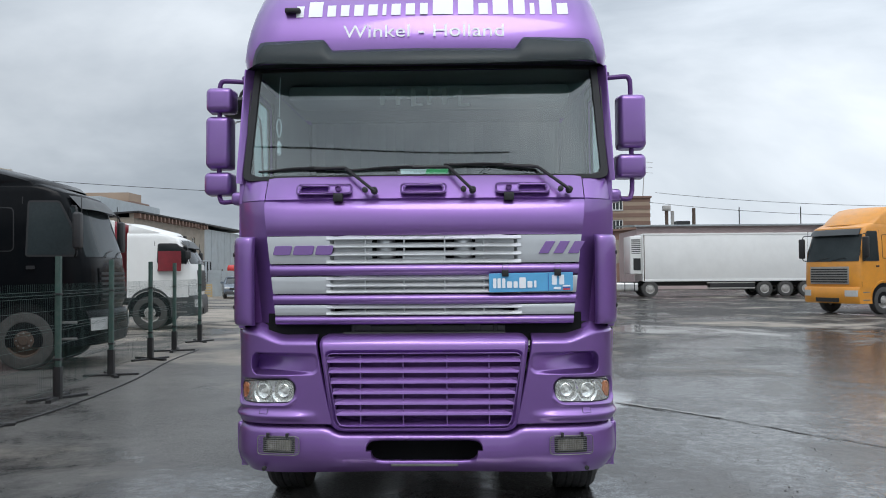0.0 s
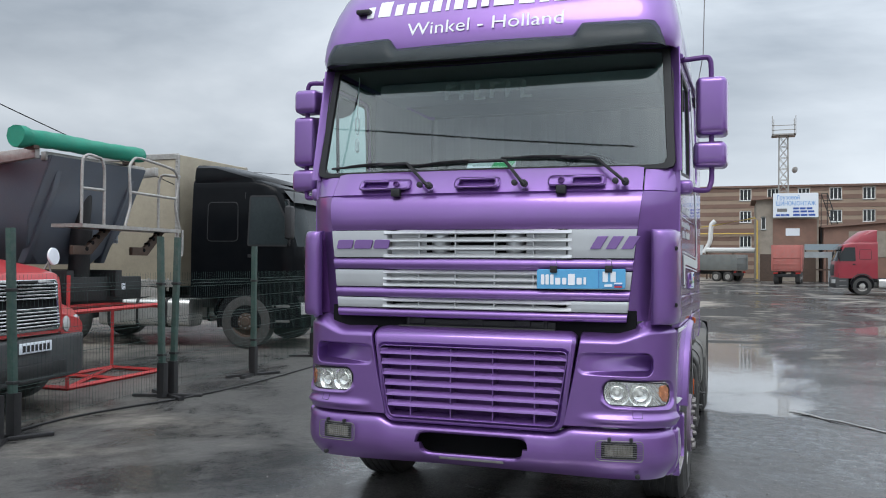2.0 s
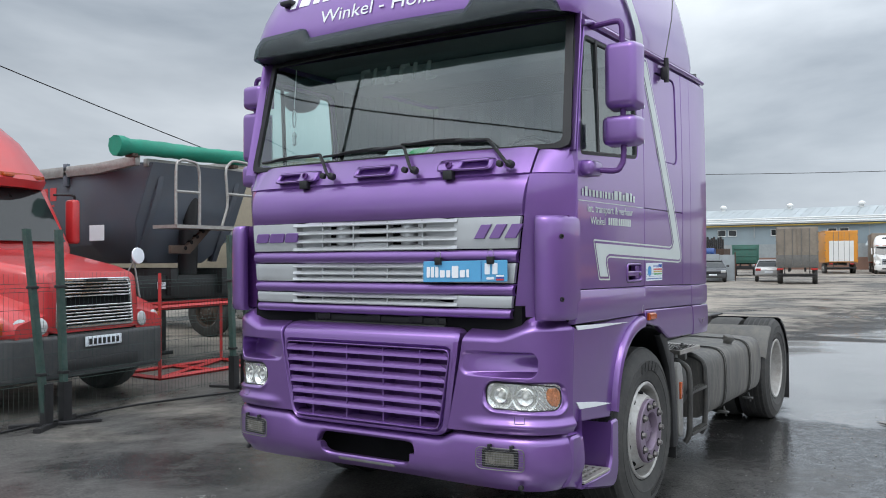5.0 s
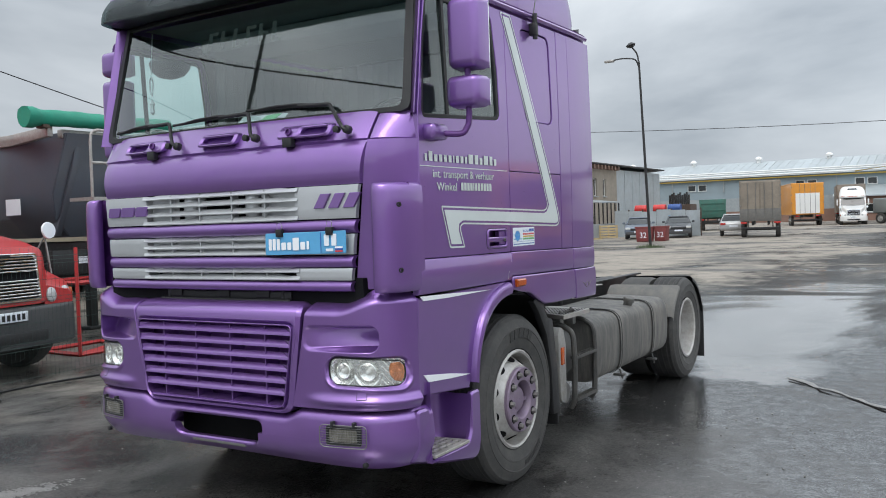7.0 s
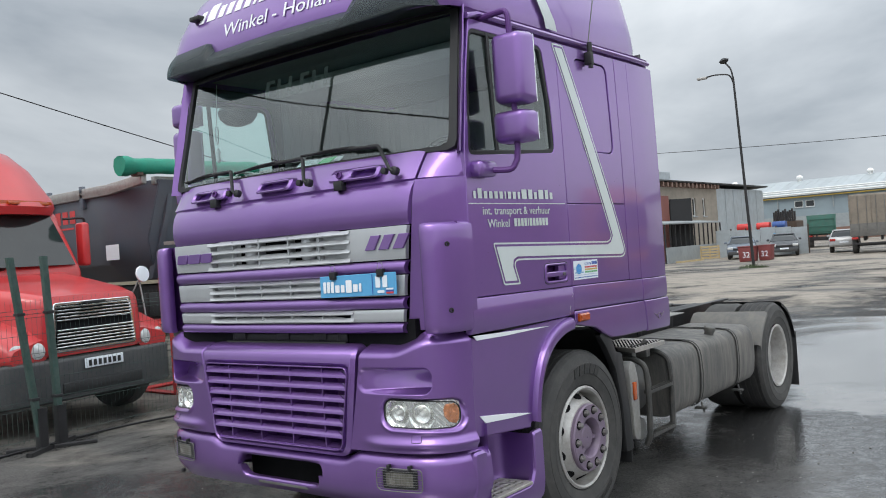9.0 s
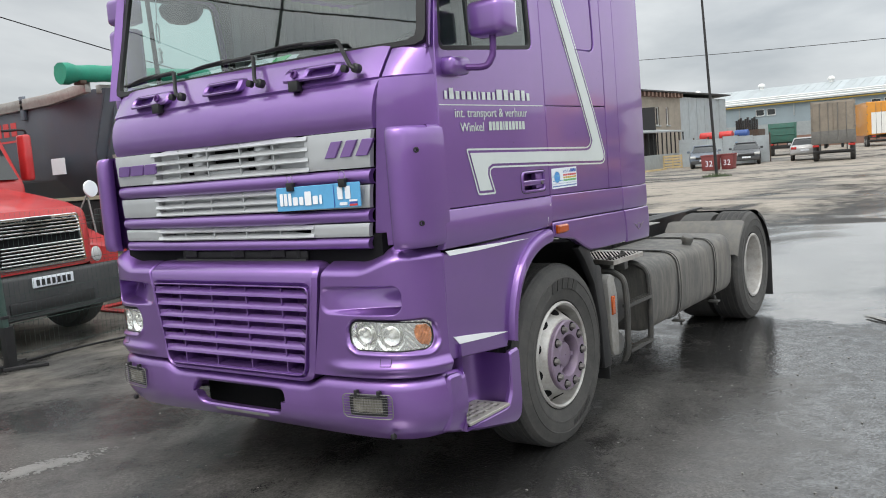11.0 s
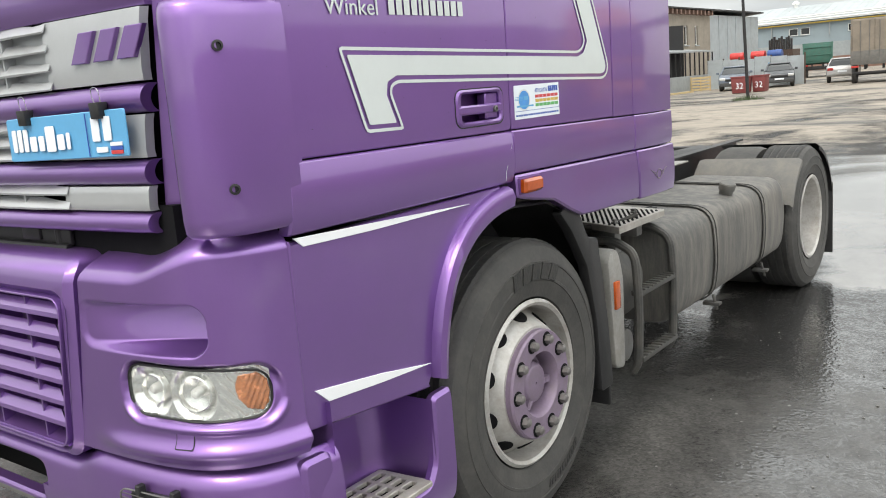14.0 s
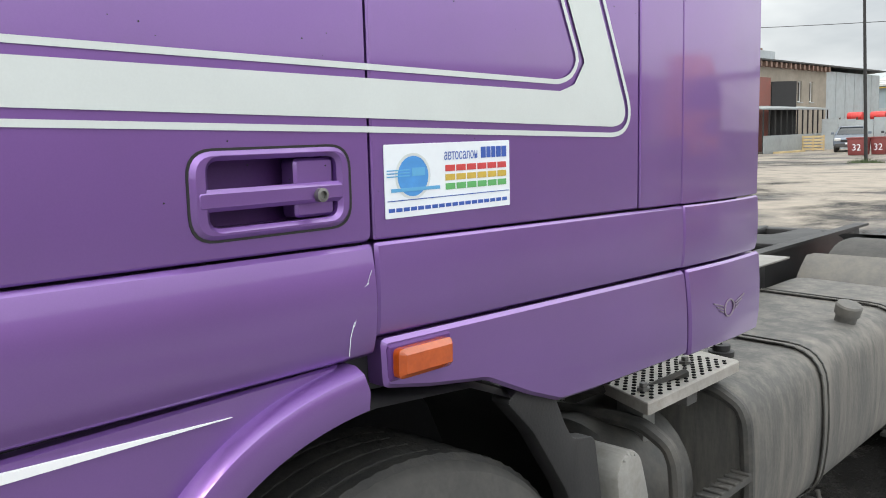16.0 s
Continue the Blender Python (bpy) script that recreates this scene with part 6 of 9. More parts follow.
prism(bm, soft([(-0.33, 5.05), (-0.36, 5.4), (-0.3, 5.75), (-0.12, 5.95), (-0.08, 5.45), (0.08, 5.45), (0.12, 5.95), (0.3, 5.75), (0.36, 5.4), (0.33, 5.05)], 0.06, 3), "z", 0.90, 0.95, 0.012)
fw = part("fifth_wheel", bm, BLACK, truck, "greasy black fifth wheel plate")
bm = B()
box(bm, -0.37, 0.37, 5.15, 5.45, 0.84, 0.905, 0.02)
part("fifth_wheel_mount", bm, BLACK, fw)
bm = B()
for i in range(4):
    x = -0.15 + 0.1 * i
    tube(bm, [(x + 0.1 * math.sin(t * 2.2 + i), 2.75 + 0.1 * math.cos(t * 14), 1.05 + 0.012 * t) for t in span(0, 6.2, 60)], 0.011, 6)
part("air_coil", bm, BLACK, truck, "coiled black air lines behind the cab")
bm = B()
for i, (x, y) in enumerate(((0.62, 2.72), (0.72, 2.78), (0.5, 2.86), (0.66, 2.9))):
    box(bm, x - 0.06, x + 0.06, y - 0.05, y + 0.05, 0.98, 1.06 + 0.03 * (i % 2), 0.012)
    cyl(bm, (x, y, 1.06), (x + 0.05, y + 0.07, 1.12), 0.018, seg=8)
part("coupling_block", bm, BLACK, truck)
bm = B()
box(bm, -0.4, 0.62, 2.72, 4.4, 0.975, 0.985, 0.003)
part("catwalk", bm, COVERM, truck, "dusty metal catwalk behind the cab")


# fuel tank with straps, cap and sender
def tank(s):
    bm = B()
    sec = soft([(0.56, 0.38), (1.19, 0.37), (1.22, 0.60), (1.20, 0.865), (0.56, 0.885)], 0.11, 6)
    rows = []
    for y, k in ((2.66, 0.90), (2.665, 0.955), (2.68, 0.985), (2.71, 1.0), (3.2, 1.0), (3.8, 1.0), (4.45, 1.0), (4.48, 0.985), (4.495, 0.955), (4.50, 0.90)):
        rows.append([bm.verts.new((s * (0.88 + (x - 0.88) * k), y, 0.62 + (z - 0.62) * k)) for x, z in sec])
    for A, C in zip(rows, rows[1:]):
        for j in range(len(A)):
            bm.faces.new((A[j], A[(j + 1) % len(A)], C[(j + 1) % len(A)], C[j]))
    bm.faces.new(rows[0][::-1])
    bm.faces.new(rows[-1])
    tk = part("fuel_tank", bm, TANKSKIN, truck, "dusty grey fuel tank with straps and filler cap", angle=40)
    for y in (3.2, 4.03):
        bm = B()
        band = inset(sec, -0.006)
        k = len(band)
        ra = [[bm.verts.new((s * x, yy, z)) for x, z in band] for yy in (y - 0.022, y - 0.018, y + 0.018, y + 0.022)]
        for A, C in zip(ra, ra[1:]):
            for j in range(k):
                bm.faces.new((A[j], A[(j + 1) % k], C[(j + 1) % k], C[j]))
        sp = part("tank_strap", bm, DUSTY, tk)
        bm = B()
        for yy in (y - 0.02, y + 0.02):
            tube(bm, [(s * x, yy, z) for x, z in inset(sec, -0.008)], 0.0035, 6, closed=True)
        part("strap_edge", bm, SOOTY, sp)
        bm = B()
        box(bm, min(s * 1.15, s * 1.24), max(s * 1.15, s * 1.24), y - 0.025, y + 0.025, 0.345, 0.362, 0.004)
        cyl(bm, (s * 1.22, y, 0.32), (s * 1.2, y, 0.4), 0.008, seg=8)
        part("strap_bolt", bm, SOOTY, sp)
    bm = B()
    c = Vector((s * 1.1, 3.70, 0.845))
    q = Vector((s * 0.25, -0.12, 0.95))
    lathe(bm, [(0.038, -0.03), (0.038, 0.05), (0.046, 0.052), (0.047, 0.085), (0.042, 0.092), (0.004, 0.094)], c, q, 24)
    part("filler_cap", bm, DUSTY, tk, "dusty round filler cap")
    bm = B()
    lathe(bm, [(0.04, 0), (0.04, 0.02), (0.028, 0.022), (0.028, 0.04), (0.004, 0.042)], (s * 0.98, 2.95, 0.868), (0, 0, 1), 16)
    tube(bm, [(s * 0.98, 2.95, 0.905), (s * 0.93, 2.87, 0.905), (s * 0.86, 2.8, 0.88)], 0.01, 6)
    part("level_sender", bm, BLACK, tk)
    # cab-side deck plate with punched holes
    bm = B()
    deck = soft([(s * 0.78, 2.32), (s * 0.98, 2.27), (s * 1.165, 2.18), (s * 1.165, 2.68), (s * 0.78, 2.78)], 0.012, 2)
    plate(bm, [deck], lambda a, b, o: Vector((a, b, 0.943 + o)), 0.003, 0.03)
    dk = part("deck_plate", bm, ALU, truck, "dusty perforated metal deck plate")
    # holes drawn as near-black discs lying on the plate
    bm = B()
    for i in range(14):
        for j in range(26):
            x, y = 0.81 + i * 0.025 + (0.0125 if j % 2 else 0), 2.16 + j * 0.022
            if y < 2.66 and y > 2.35 - 0.42 * (x - 0.80):
                lathe(bm, [(0.006, 0.0), (0.006, 0.0025), (0.002, 0.003)], (s * x, y, 0.943), (0, 0, 1), 8)
    tagged(part("punched_hole_disc", bm, DARK, dk), kind="stuff")
    for x, y in ((1.1, 2.27), (1.06, 2.56)):
        bm = B()
        lathe(bm, [(0.018, 0), (0.018, 0.008), (0.011, 0.009), (0.011, 0.02)], (s * x, y, 0.943), (0, 0, 1), 6)
        part("bolt", bm, STEEL, dk)
    bm = B()
    box(bm, min(s * 1.02, s * 1.10), max(s * 1.02, s * 1.10), 2.27, 2.33, 0.80, 0.915, 0.006)
    part("deck_bracket", bm, STEEL, dk)
    bm = B()
    box(bm, min(s * 0.7, s * 1.1), max(s * 0.7, s * 1.1), 2.5, 2.56, 0.84, 0.913, 0.006)
    part("deck_bracket", bm, STEEL, dk)
    bm = B()
    tube(bm, [(s * 0.7, 2.2, 0.9), (s * 1.08, 2.3, 0.93), (s * 1.12, 2.45, 0.95)], 0.014, 6)
    part("deck_hose", bm, SOOTY, dk)
    # tubular steps
    stp = None
    for y in (2.23, 2.62):
        bm = B()
        tube(bm, rounded([(s * 0.86, y, 0.86), (s * 1.11, y, 0.875), (s * 1.21, y, 0.82), (s * 1.22, y, 0.62), (s * 1.21, y, 0.33), (s * 1.18, y, 0.28)], 0.35, 3), 0.02, 10)
        stp = part("ladder_rail", bm, SOOTY, stp) if stp else part("side_ladder", bm, SOOTY, truck, "grey tubular side steps")
    for z in (0.64, 0.34):
        bm = B()
        box(bm, min(s * 1.185, s * 1.235), max(s * 1.185, s * 1.235), 2.23, 2.62, z - 0.012, z + 0.012, 0.003)
        for i in range(9):
            y = 2.26 + i * 0.04
            box(bm, min(s * 1.185, s * 1.24), max(s * 1.185, s * 1.24), y, y + 0.012, z + 0.01, z + 0.019, 0.002, 1)
        part("rung", bm, SOOTY, stp)
    # mudguard behind the front wheel, flap, air tank and battery cover
    bm = B()
    rows = []
    prof = [arch(0.55, 0.585, t) for t in span(0.2, 1.5, 14)] + [(1.5, 1.165), (1.62, 1.115), (1.74, 1.05), (1.82, 0.96), (1.87, 0.85), (1.91, 0.6), (1.935, 0.34)]
    for y, z in prof:
        rows.append([bm.verts.new((s * x, y, z + dz)) for x, dz in ((0.78, 0), (1.0, 0.004), (1.185, 0.002), (1.21, -0.012))])
    for A, C in zip(rows, rows[1:]):
        for j in range(3):
            bm.faces.new((A[j], A[j + 1], C[j + 1], C[j]))
    mg = part("front_mudguard", bm, BLACK, truck)
    bm = B()
    prism(bm, soft([(1.74, 1.1), (1.785, 1.01), (1.81, 0.972), (1.89, 0.955), (1.95, 0.6), (1.975, 0.31), (1.87, 0.31), (1.85, 0.62), (1.79, 0.86), (1.68, 1.02), (1.6, 1.10), (1.66, 1.13)], 0.014, 2), "x", s * 1.165, s * 1.21, 0.006)
    part("mudguard_edge", bm, BLACK, mg)
    bm = B()
    box(bm, min(s * 0.82, s * 1.17), max(s * 0.82, s * 1.20), 1.95, 1.97, 0.22, 0.6, 0.006)
    part("mud_flap", bm, BLACK, mg)
    bm = B()
    prism(bm, soft([(2.02, 0.36), (2.11, 0.34), (2.125, 0.74), (2.085, 0.86), (2.03, 0.885), (1.985, 0.84)], 0.03, 4), "x", s * 0.9, s * 1.205, 0.012)
    cov = part("filter_cover", bm, COVERM, truck, "dusty cover plate behind the wheel")
    bm = B()
    box(bm, min(s * 1.20, s * 1.216), max(s * 1.20, s * 1.216), 2.02, 2.065, 0.62, 0.74, 0.004)
    part("orange_reflector", bm, AMBER, cov, "small upright orange reflector")
    bm = B()
    lathe(bm, [(0.02, 0.0), (0.19, 0.01), (0.21, 0.03), (0.21, 0.3), (0.19, 0.32), (0.02, 0.33)], (s * 0.95, 2.12, 0.66), (0, 1, 0), 28)
    part("air_tank", bm, SOOTY, truck, "round dusty air tank")
    bm = B()
    cyl(bm, (s * 0.8, 2.34, 0.36), (s * 1.1, 2.34, 0.36), 0.075, seg=20)
    part("exhaust_pipe", bm, STEEL, truck)
    # rear mudguard and flap
    bm = B()
    rows = []
    for t in span(0.30, 1.02, 8):
        y, z = RY - 0.555 * math.cos(t), RR + 0.508 * math.sin(t)
        rows.append([bm.verts.new((s * x, y, z + dz)) for x, dz in ((0.52, 0.0), (0.56, 0.012), (1.2, 0.012), (1.225, -0.004), (1.225, -0.035))])
    for A, C in zip(rows, rows[1:]):
        for j in range(4):
            bm.faces.new((A[j], A[j + 1], C[j + 1], C[j]))
    rm = part("rear_mudguard", bm, DUSTY, truck, "dusty half mudguard over the rear wheel")
    bm = B()
    prev = None
    for t in span(1.85, 2.95, 9):
        y, z = RY - 0.555 * math.cos(t), RR + 0.508 * math.sin(t)
        cur = [bm.verts.new((s * x, y, z + dz)) for x, dz in ((0.52, 0.0), (0.56, 0.012), (1.2, 0.012), (1.225, -0.004), (1.225, -0.035))]
        if prev:
            for j in range(4):
                bm.faces.new((prev[j], prev[j + 1], cur[j + 1], cur[j]))
        prev = cur
    part("rear_mudguard_half", bm, BLACK, rm)
    bm = B()
    box(bm, min(s * 0.56, s * 1.22), max(s * 0.56, s * 1.22), RY + 0.57, RY + 0.585, 0.12, 0.66, 0.004)
    part("mud_flap", bm, BLACK, rm)
    bm = B()
    box(bm, min(s * 0.5, s * 0.9), max(s * 0.5, s * 0.9), 6.0, 6.08, 0.7, 0.85, 0.01)
    part("tail_lamp", bm, REDLENS, truck)
    if s > 0:
        bm = B()
        tube(bm, [side(1)(1.62, 2.90, 0.02), (1.29, 1.66, 3.2), (1.30, 1.72, 3.75)], 0.004, 5)
        ar = part("aerial", bm, STEEL, truck, "thin whip aerial on a bracket")
        bm = B()
        p = side(1)(1.62, 2.84, 0.0)
        box(bm, p.x, p.x + 0.05, p.y - 0.02, p.y + 0.02, p.z - 0.04, p.z + 0.04, 0.006)
        cyl(bm, (p.x + 0.035, p.y, p.z - 0.06), (p.x + 0.035, p.y, p.z + 0.1), 0.016, seg=10)
        part("aerial_mount", bm, BLACK, ar)


mirrored(tank)

# ---- other vehicles ----
DARKGLASS = mat("dark_vehicle_glass", (0.02, 0.024, 0.025), 0.06, 0.0, 0.1, 3.0, 20.0, 0.0, rvar=0.02)
TEALGLASS = mat("dusky_vehicle_glass", (0.03, 0.038, 0.04), 0.12, 0.0, 0.25, 1.2, 20.0, 0.0, rvar=0.02, spec=0.15)
BLACKPAINT = mat("black_paint", (0.004, 0.0048, 0.006), 0.22, 0.0, 0.15, 2.0, 90.0, 0.004, coat=0.0, dirt=0.02, spec=0.10)
WHITEPAINT = mat("white_paint", (0.72, 0.72, 0.70), 0.4, 0.0, 0.05, 1.2, 60.0, 0.02, coat=0.3, dirt=0.08, dirtcol=(0.46, 0.43, 0.38))
REDPAINT = mat("red_paint", (0.50, 0.028, 0.03), 0.36, 0.0, 0.08, 2.0, 90.0, 0.02, coat=0.5, dirt=0.12, dirtcol=(0.25, 0.08, 0.07))
ORANGEPAINT = mat("orange_paint", (0.66, 0.27, 0.025), 0.42, 0.0, 0.06, 2.0, 60.0, 0.02, coat=0.3, dirt=0.18)
MAROON = mat("maroon_cloth", (0.17, 0.018, 0.025), 0.85, 0.0, 0.2, 6.0, 60.0, 0.2)
CRIMSON = mat("crimson_paint", (0.28, 0.02, 0.035), 0.4, 0.0, 0.08, 2.0, 60.0, 0.02, coat=0.4, dirt=0.15)
GREYBUMPER = mat("grey_bumper_plastic", (0.045, 0.047, 0.05), 0.6, 0.0, 0.15, 5.0, 90.0, 0.06, dirt=0.35)
SLATEPAINT = mat("slate_grey_paint", (0.115, 0.135, 0.165), 0.42, 0.15, 0.14, 1.4, 60.0, 0.05, coat=0.2, dirt=0.25, dirtcol=(0.15, 0.13, 0.115))
TARP = mat("beige_tarpaulin", (0.33, 0.29, 0.215), 0.75, 0.0, 0.12, 1.2, 30.0, 0.10, dirt=0.4, dirtcol=(0.18, 0.16, 0.13))
GREENTARP = mat("green_tarpaulin", (0.01, 0.235, 0.15), 0.55, 0.0, 0.15, 3.0, 30.0, 0.25, dirt=0.1)
GALV = mat("galvanised_tube", (0.40, 0.39, 0.37), 0.5, 0.55, 0.12, 8.0, 90.0, 0.05, dirt=0.45, dirtcol=(0.2, 0.15, 0.11))
RUST = mat("rusty_steel", (0.085, 0.055, 0.04), 0.75, 0.2, 0.3, 6.0, 60.0, 0.15, dirt=0.4)
BRIGHTTANK = mat("bare_aluminium_tank", (0.62, 0.62, 0.60), 0.38, 0.8, 0.1, 4.0, 90.0, 0.03, dirt=0.3, dirtcol=(0.3, 0.27, 0.22))
BROWNBOX = mat("faded_brown_tarp", (0.235, 0.20, 0.16), 0.75, 0.0, 0.16, 0.9, 30.0, 0.08, dirt=0.5)
DKGREEN = mat("green_tipper_paint", (0.035, 0.13, 0.10), 0.6, 0.0, 0.15, 2.0, 60.0, 0.05, dirt=0.4)
FADEDRED = mat("faded_red_paint", (0.42, 0.13, 0.11), 0.65, 0.0, 0.12, 1.5, 60.0, 0.05, dirt=0.45, dirtcol=(0.3, 0.2, 0.17))
SILVERCAR = mat("silver_car_paint", (0.42, 0.42, 0.42), 0.35, 0.5, 0.05, 2.0, 60.0, 0.0, coat=0.5)
BLUECAR = mat("blue_grey_car_paint", (0.14, 0.17, 0.21), 0.35, 0.4, 0.08, 2.0, 60.0, 0.0, coat=0.5)
DARKCAR = mat("dark_grey_car_paint", (0.06, 0.065, 0.072), 0.35, 0.4, 0.08, 2.0, 60.0, 0.0, coat=0.5)
LAMPW = mat("pale_lamp_glass", (0.6, 0.61, 0.6), 0.15, 0.3, 0.1, 20.0, 90.0, 0.0, coat=0.5)
GREENPAINT = mat("dark_green_post_paint", (0.035, 0.075, 0.062), 0.5, 0.1, 0.25, 7.0, 60.0, 0.06, dirt=0.35, dirtcol=(0.14, 0.14, 0.13))
STRETCH = mat("green_wire_coating", (0.018, 0.045, 0.038), 0.5, 0.0, 0.15, 9.0, 60.0, 0.0)


def far_wheel(parent, x, y, r, s, w=0.28, seg=32, rim=None):
    bm = B()
    rr_ = r * 0.56
    lathe(bm, [(rr_, -0.03), (rr_ + 0.03, 0.0), (r * 0.85, 0.006), (r * 0.96, -0.01), (r, -0.05), (r, -w + 0.05), (r * 0.9, -w), (rr_, -w + 0.03)], (x, y, r), (s, 0, 0), seg, caps=False)
    wh = part("wheel", bm, RUBBER, parent)
    bm = B()
    lathe(bm, [(rr_ + 0.004, -0.012), (rr_ - 0.02, -0.02), (rr_ * 0.9, -0.08), (rr_ * 0.62, -0.05), (rr_ * 0.55, 0.0), (rr_ * 0.3, 0.01), (rr_ * 0.26, 0.03), (0.005, 0.032)], (x, y, r), (s, 0, 0), seg, caps=False)
    rm = part("rim", bm, rim or RIM, wh)
    for k in range(8):
        a = k * math.pi / 4
        bm = B()
        lathe(bm, [(0.018, 0), (0.016, 0.02), (0.004, 0.022)], (x + s * 0.004, y + rr_ * 0.43 * math.cos(a), r + rr_ * 0.43 * math.sin(a)), (s, 0, 0), 6)
        part("wheel_nut", bm, STEEL, rm)
    return wh


def sheet(parent, name, pts, material, n_, off=0.006, thick=0.004, label=""):
    """A flat polygon in space, lifted by off along n_, with a thickness."""
    bm = B()
    nn = Vector(n_).normalized()
    v0 = [bm.verts.new(Vector(p) + nn * off) for p in pts]
    v1 = [bm.verts.new(Vector(p) + nn * (off - thick)) for p in pts]
    bm.faces.new(v0)
    bm.faces.new(v1[::-1])
    for i in range(len(pts)):
        bm.faces.new((v0[i], v0[(i + 1) % len(pts)], v1[(i + 1) % len(pts)], v1[i]))
    return part(name, bm, material, parent, label)


def both(fn):
    for s in (1, -1):
        fn(s)


def cab_over(name, label, loc, rz, paint, top=3.1, fair=3.5, W=2.46, L=2.3, axle=1.35, rear=5.0, tank=True, lower=None, glass_=None, grille=None, rim=None):
    """A cab-over tractor, nose to its own -y. top: roof height over the screen, fair: of the deflector."""
    t = thing(name, label, "truck", loc, rz)
    h = W / 2
    lower = lower or GREYBUMPER
    glass_ = glass_ or DARKGLASS
    fz = [(0.95, 0.03), (1.25, 0.0), (1.9, 0.03), (top - 0.35, 0.30), (top - 0.08, 0.42), (top + 0.04, 0.72), (top + 0.10, 1.1)]

    def fy(z):
        for (z0, y0), (z1, y1) in zip(fz, fz[1:]):
            if z <= z1:
                return y0 + (y1 - y0) * max(0, z - z0) / (z1 - z0)
        return fz[-1][1]

    def hw(z):
        return h - 0.09 * max(0, z - 1.9) ** 1.5 * 0.6

    def fp(u, z, o=0.0):
        """A point of the bowed front, u -1..1 across."""
        return Vector((u * hw(z) * 0.995, fy(z) - o + 0.17 * abs(u) ** 5 + 0.03 * u * u, z))

    def ring(z, k=1.0):
        w, y0 = hw(z) * k, fy(z)
        pts = [(-w, L), (-w, y0 + 0.5), (-w, y0 + 0.24)] + [tuple(fp(u * k, z).xy) for u in span(-0.985, 0.985, 16)] + [(w, y0 + 0.24), (w, y0 + 0.5), (w, L)]
        return [(x, y, z) for x, y in pts]
    zs = [0.95, 1.1, 1.25, 1.5, 1.7, 1.88, 2.0] + span(2.1, top - 0.35, 4) + [top - 0.2, top - 0.08, top]
    bm = B()
    rows = [[bm.verts.new(p) for p in ring(z)] for z in zs]
    for k, dz, dy in ((0.97, 0.07, 0.16), (0.90, 0.11, 0.4), (0.7, 0.13, 0.8)):
        rows.append([bm.verts.new((x * k, min(L, y + dy), top + dz)) for x, y, z in ring(top)])
    for A, C in zip(rows, rows[1:]):
        for q in range(len(A) - 1):
            bm.faces.new((A[q], A[q + 1], C[q + 1], C[q]))
        bm.faces.new((A[-1], A[0], C[0], C[-1]))
    bm.faces.new(rows[0][::-1])
    bm.faces.new(rows[-1])
    part("cab_body", bm, paint, t, angle=38)
    if fair > top + 0.2:
        bm = B()
        rows = []
        for z, yf, w in ((top + 0.03, 0.62, 0.93), (top + 0.12, 0.72, 0.94), (top + (fair - top) * 0.55, 1.05, 0.93), (fair - 0.06, 1.45, 0.90), (fair, 1.7, 0.82)):
            w *= h
            rows.append([bm.verts.new((x, y, z)) for x, y in [(-w, L - 0.03), (-w, yf + 0.45)] + [(u * w, yf + 0.4 * abs(u) ** 3) for u in span(-0.97, 0.97, 12)] + [(w, yf + 0.45), (w, L - 0.03)]])
        for A, C in zip(rows, rows[1:]):
            for q in range(len(A) - 1):
                bm.faces.new((A[q], A[q + 1], C[q + 1], C[q]))
            bm.faces.new((A[-1], A[0], C[0], C[-1]))
        bm.faces.new(rows[0][::-1])
        bm.faces.new(rows[-1])
        part("roof_deflector", bm, paint, t, angle=40)
    bm = B()
    grid(bm, lambda u, v: fp(u, v, 0.012), span(-0.95, 0.95, 18), span(1.93, top - 0.33, 6), thick=(0, 0.02, 0))
    scr = part("windscreen", bm, glass_, t, "bowed windscreen", 60)
    for u in (-0.5, 0.1):
        bm = B()
        tube(bm, [fp(u, 1.93, 0.03), fp(u + 0.22, 2.02, 0.03), fp(u + 0.5, 2.06, 0.03)], 0.01, 5)
        part("wiper", bm, BLACK, scr)
    bm = B()
    grid(bm, lambda u, v: fp(u, top - 0.36 + 0.22 * v, 0.16 - 0.10 * v), span(-0.93, 0.93, 16), span(0, 1, 3), thick=(0, 0.015, 0.01))
    part("sun_visor", bm, VISOR, t)
    bm = B()
    grid(bm, lambda u, v: fp(u, v, 0.02), span(-0.7, 0.7, 12), span(1.1, 1.74, 3), thick=(0, 0.03, 0))
    gr = part("grille", bm, grille or lower, t)
    for q in range(6):
        bm = B()
        grid(bm, lambda u, v: fp(u, 1.16 + q * 0.092 + v, 0.04), span(-0.66, 0.66, 10), [0, 0.045], thick=(0, 0.025, 0))
        part("slat", bm, BLACK, gr)
    bm = B()
    bz = [(0.40, 0.05), (0.46, 0.09), (0.7, 0.11), (0.92, 0.10), (1.0, 0.05)]
    rows = []
    for z, o in bz:
        rows.append([bm.verts.new(p) for p in [(-h, 0.78, z)] + [fp(u, 1.0, o) * 1 - Vector((0, 0, 1.0 - z)) for u in span(-1, 1, 20)] + [(h, 0.78, z)]])
    for A, C in zip(rows, rows[1:]):
        for q in range(len(A) - 1):
            bm.faces.new((A[q], A[q + 1], C[q + 1], C[q]))
        bm.faces.new((A[-1], A[0], C[0], C[-1]))
    bm.faces.new(rows[0][::-1])
    bm.faces.new(rows[-1])
    bp = part("bumper", bm, lower, t)
    bm = B()
    grid(bm, lambda u, v: fp(u, 1.0, 0.125) - Vector((0, 0, v)), span(-0.42, 0.42, 8), [0.55, 0.40], thick=(0, 0.03, 0))
    part("air_intake", bm, BLACK, bp)
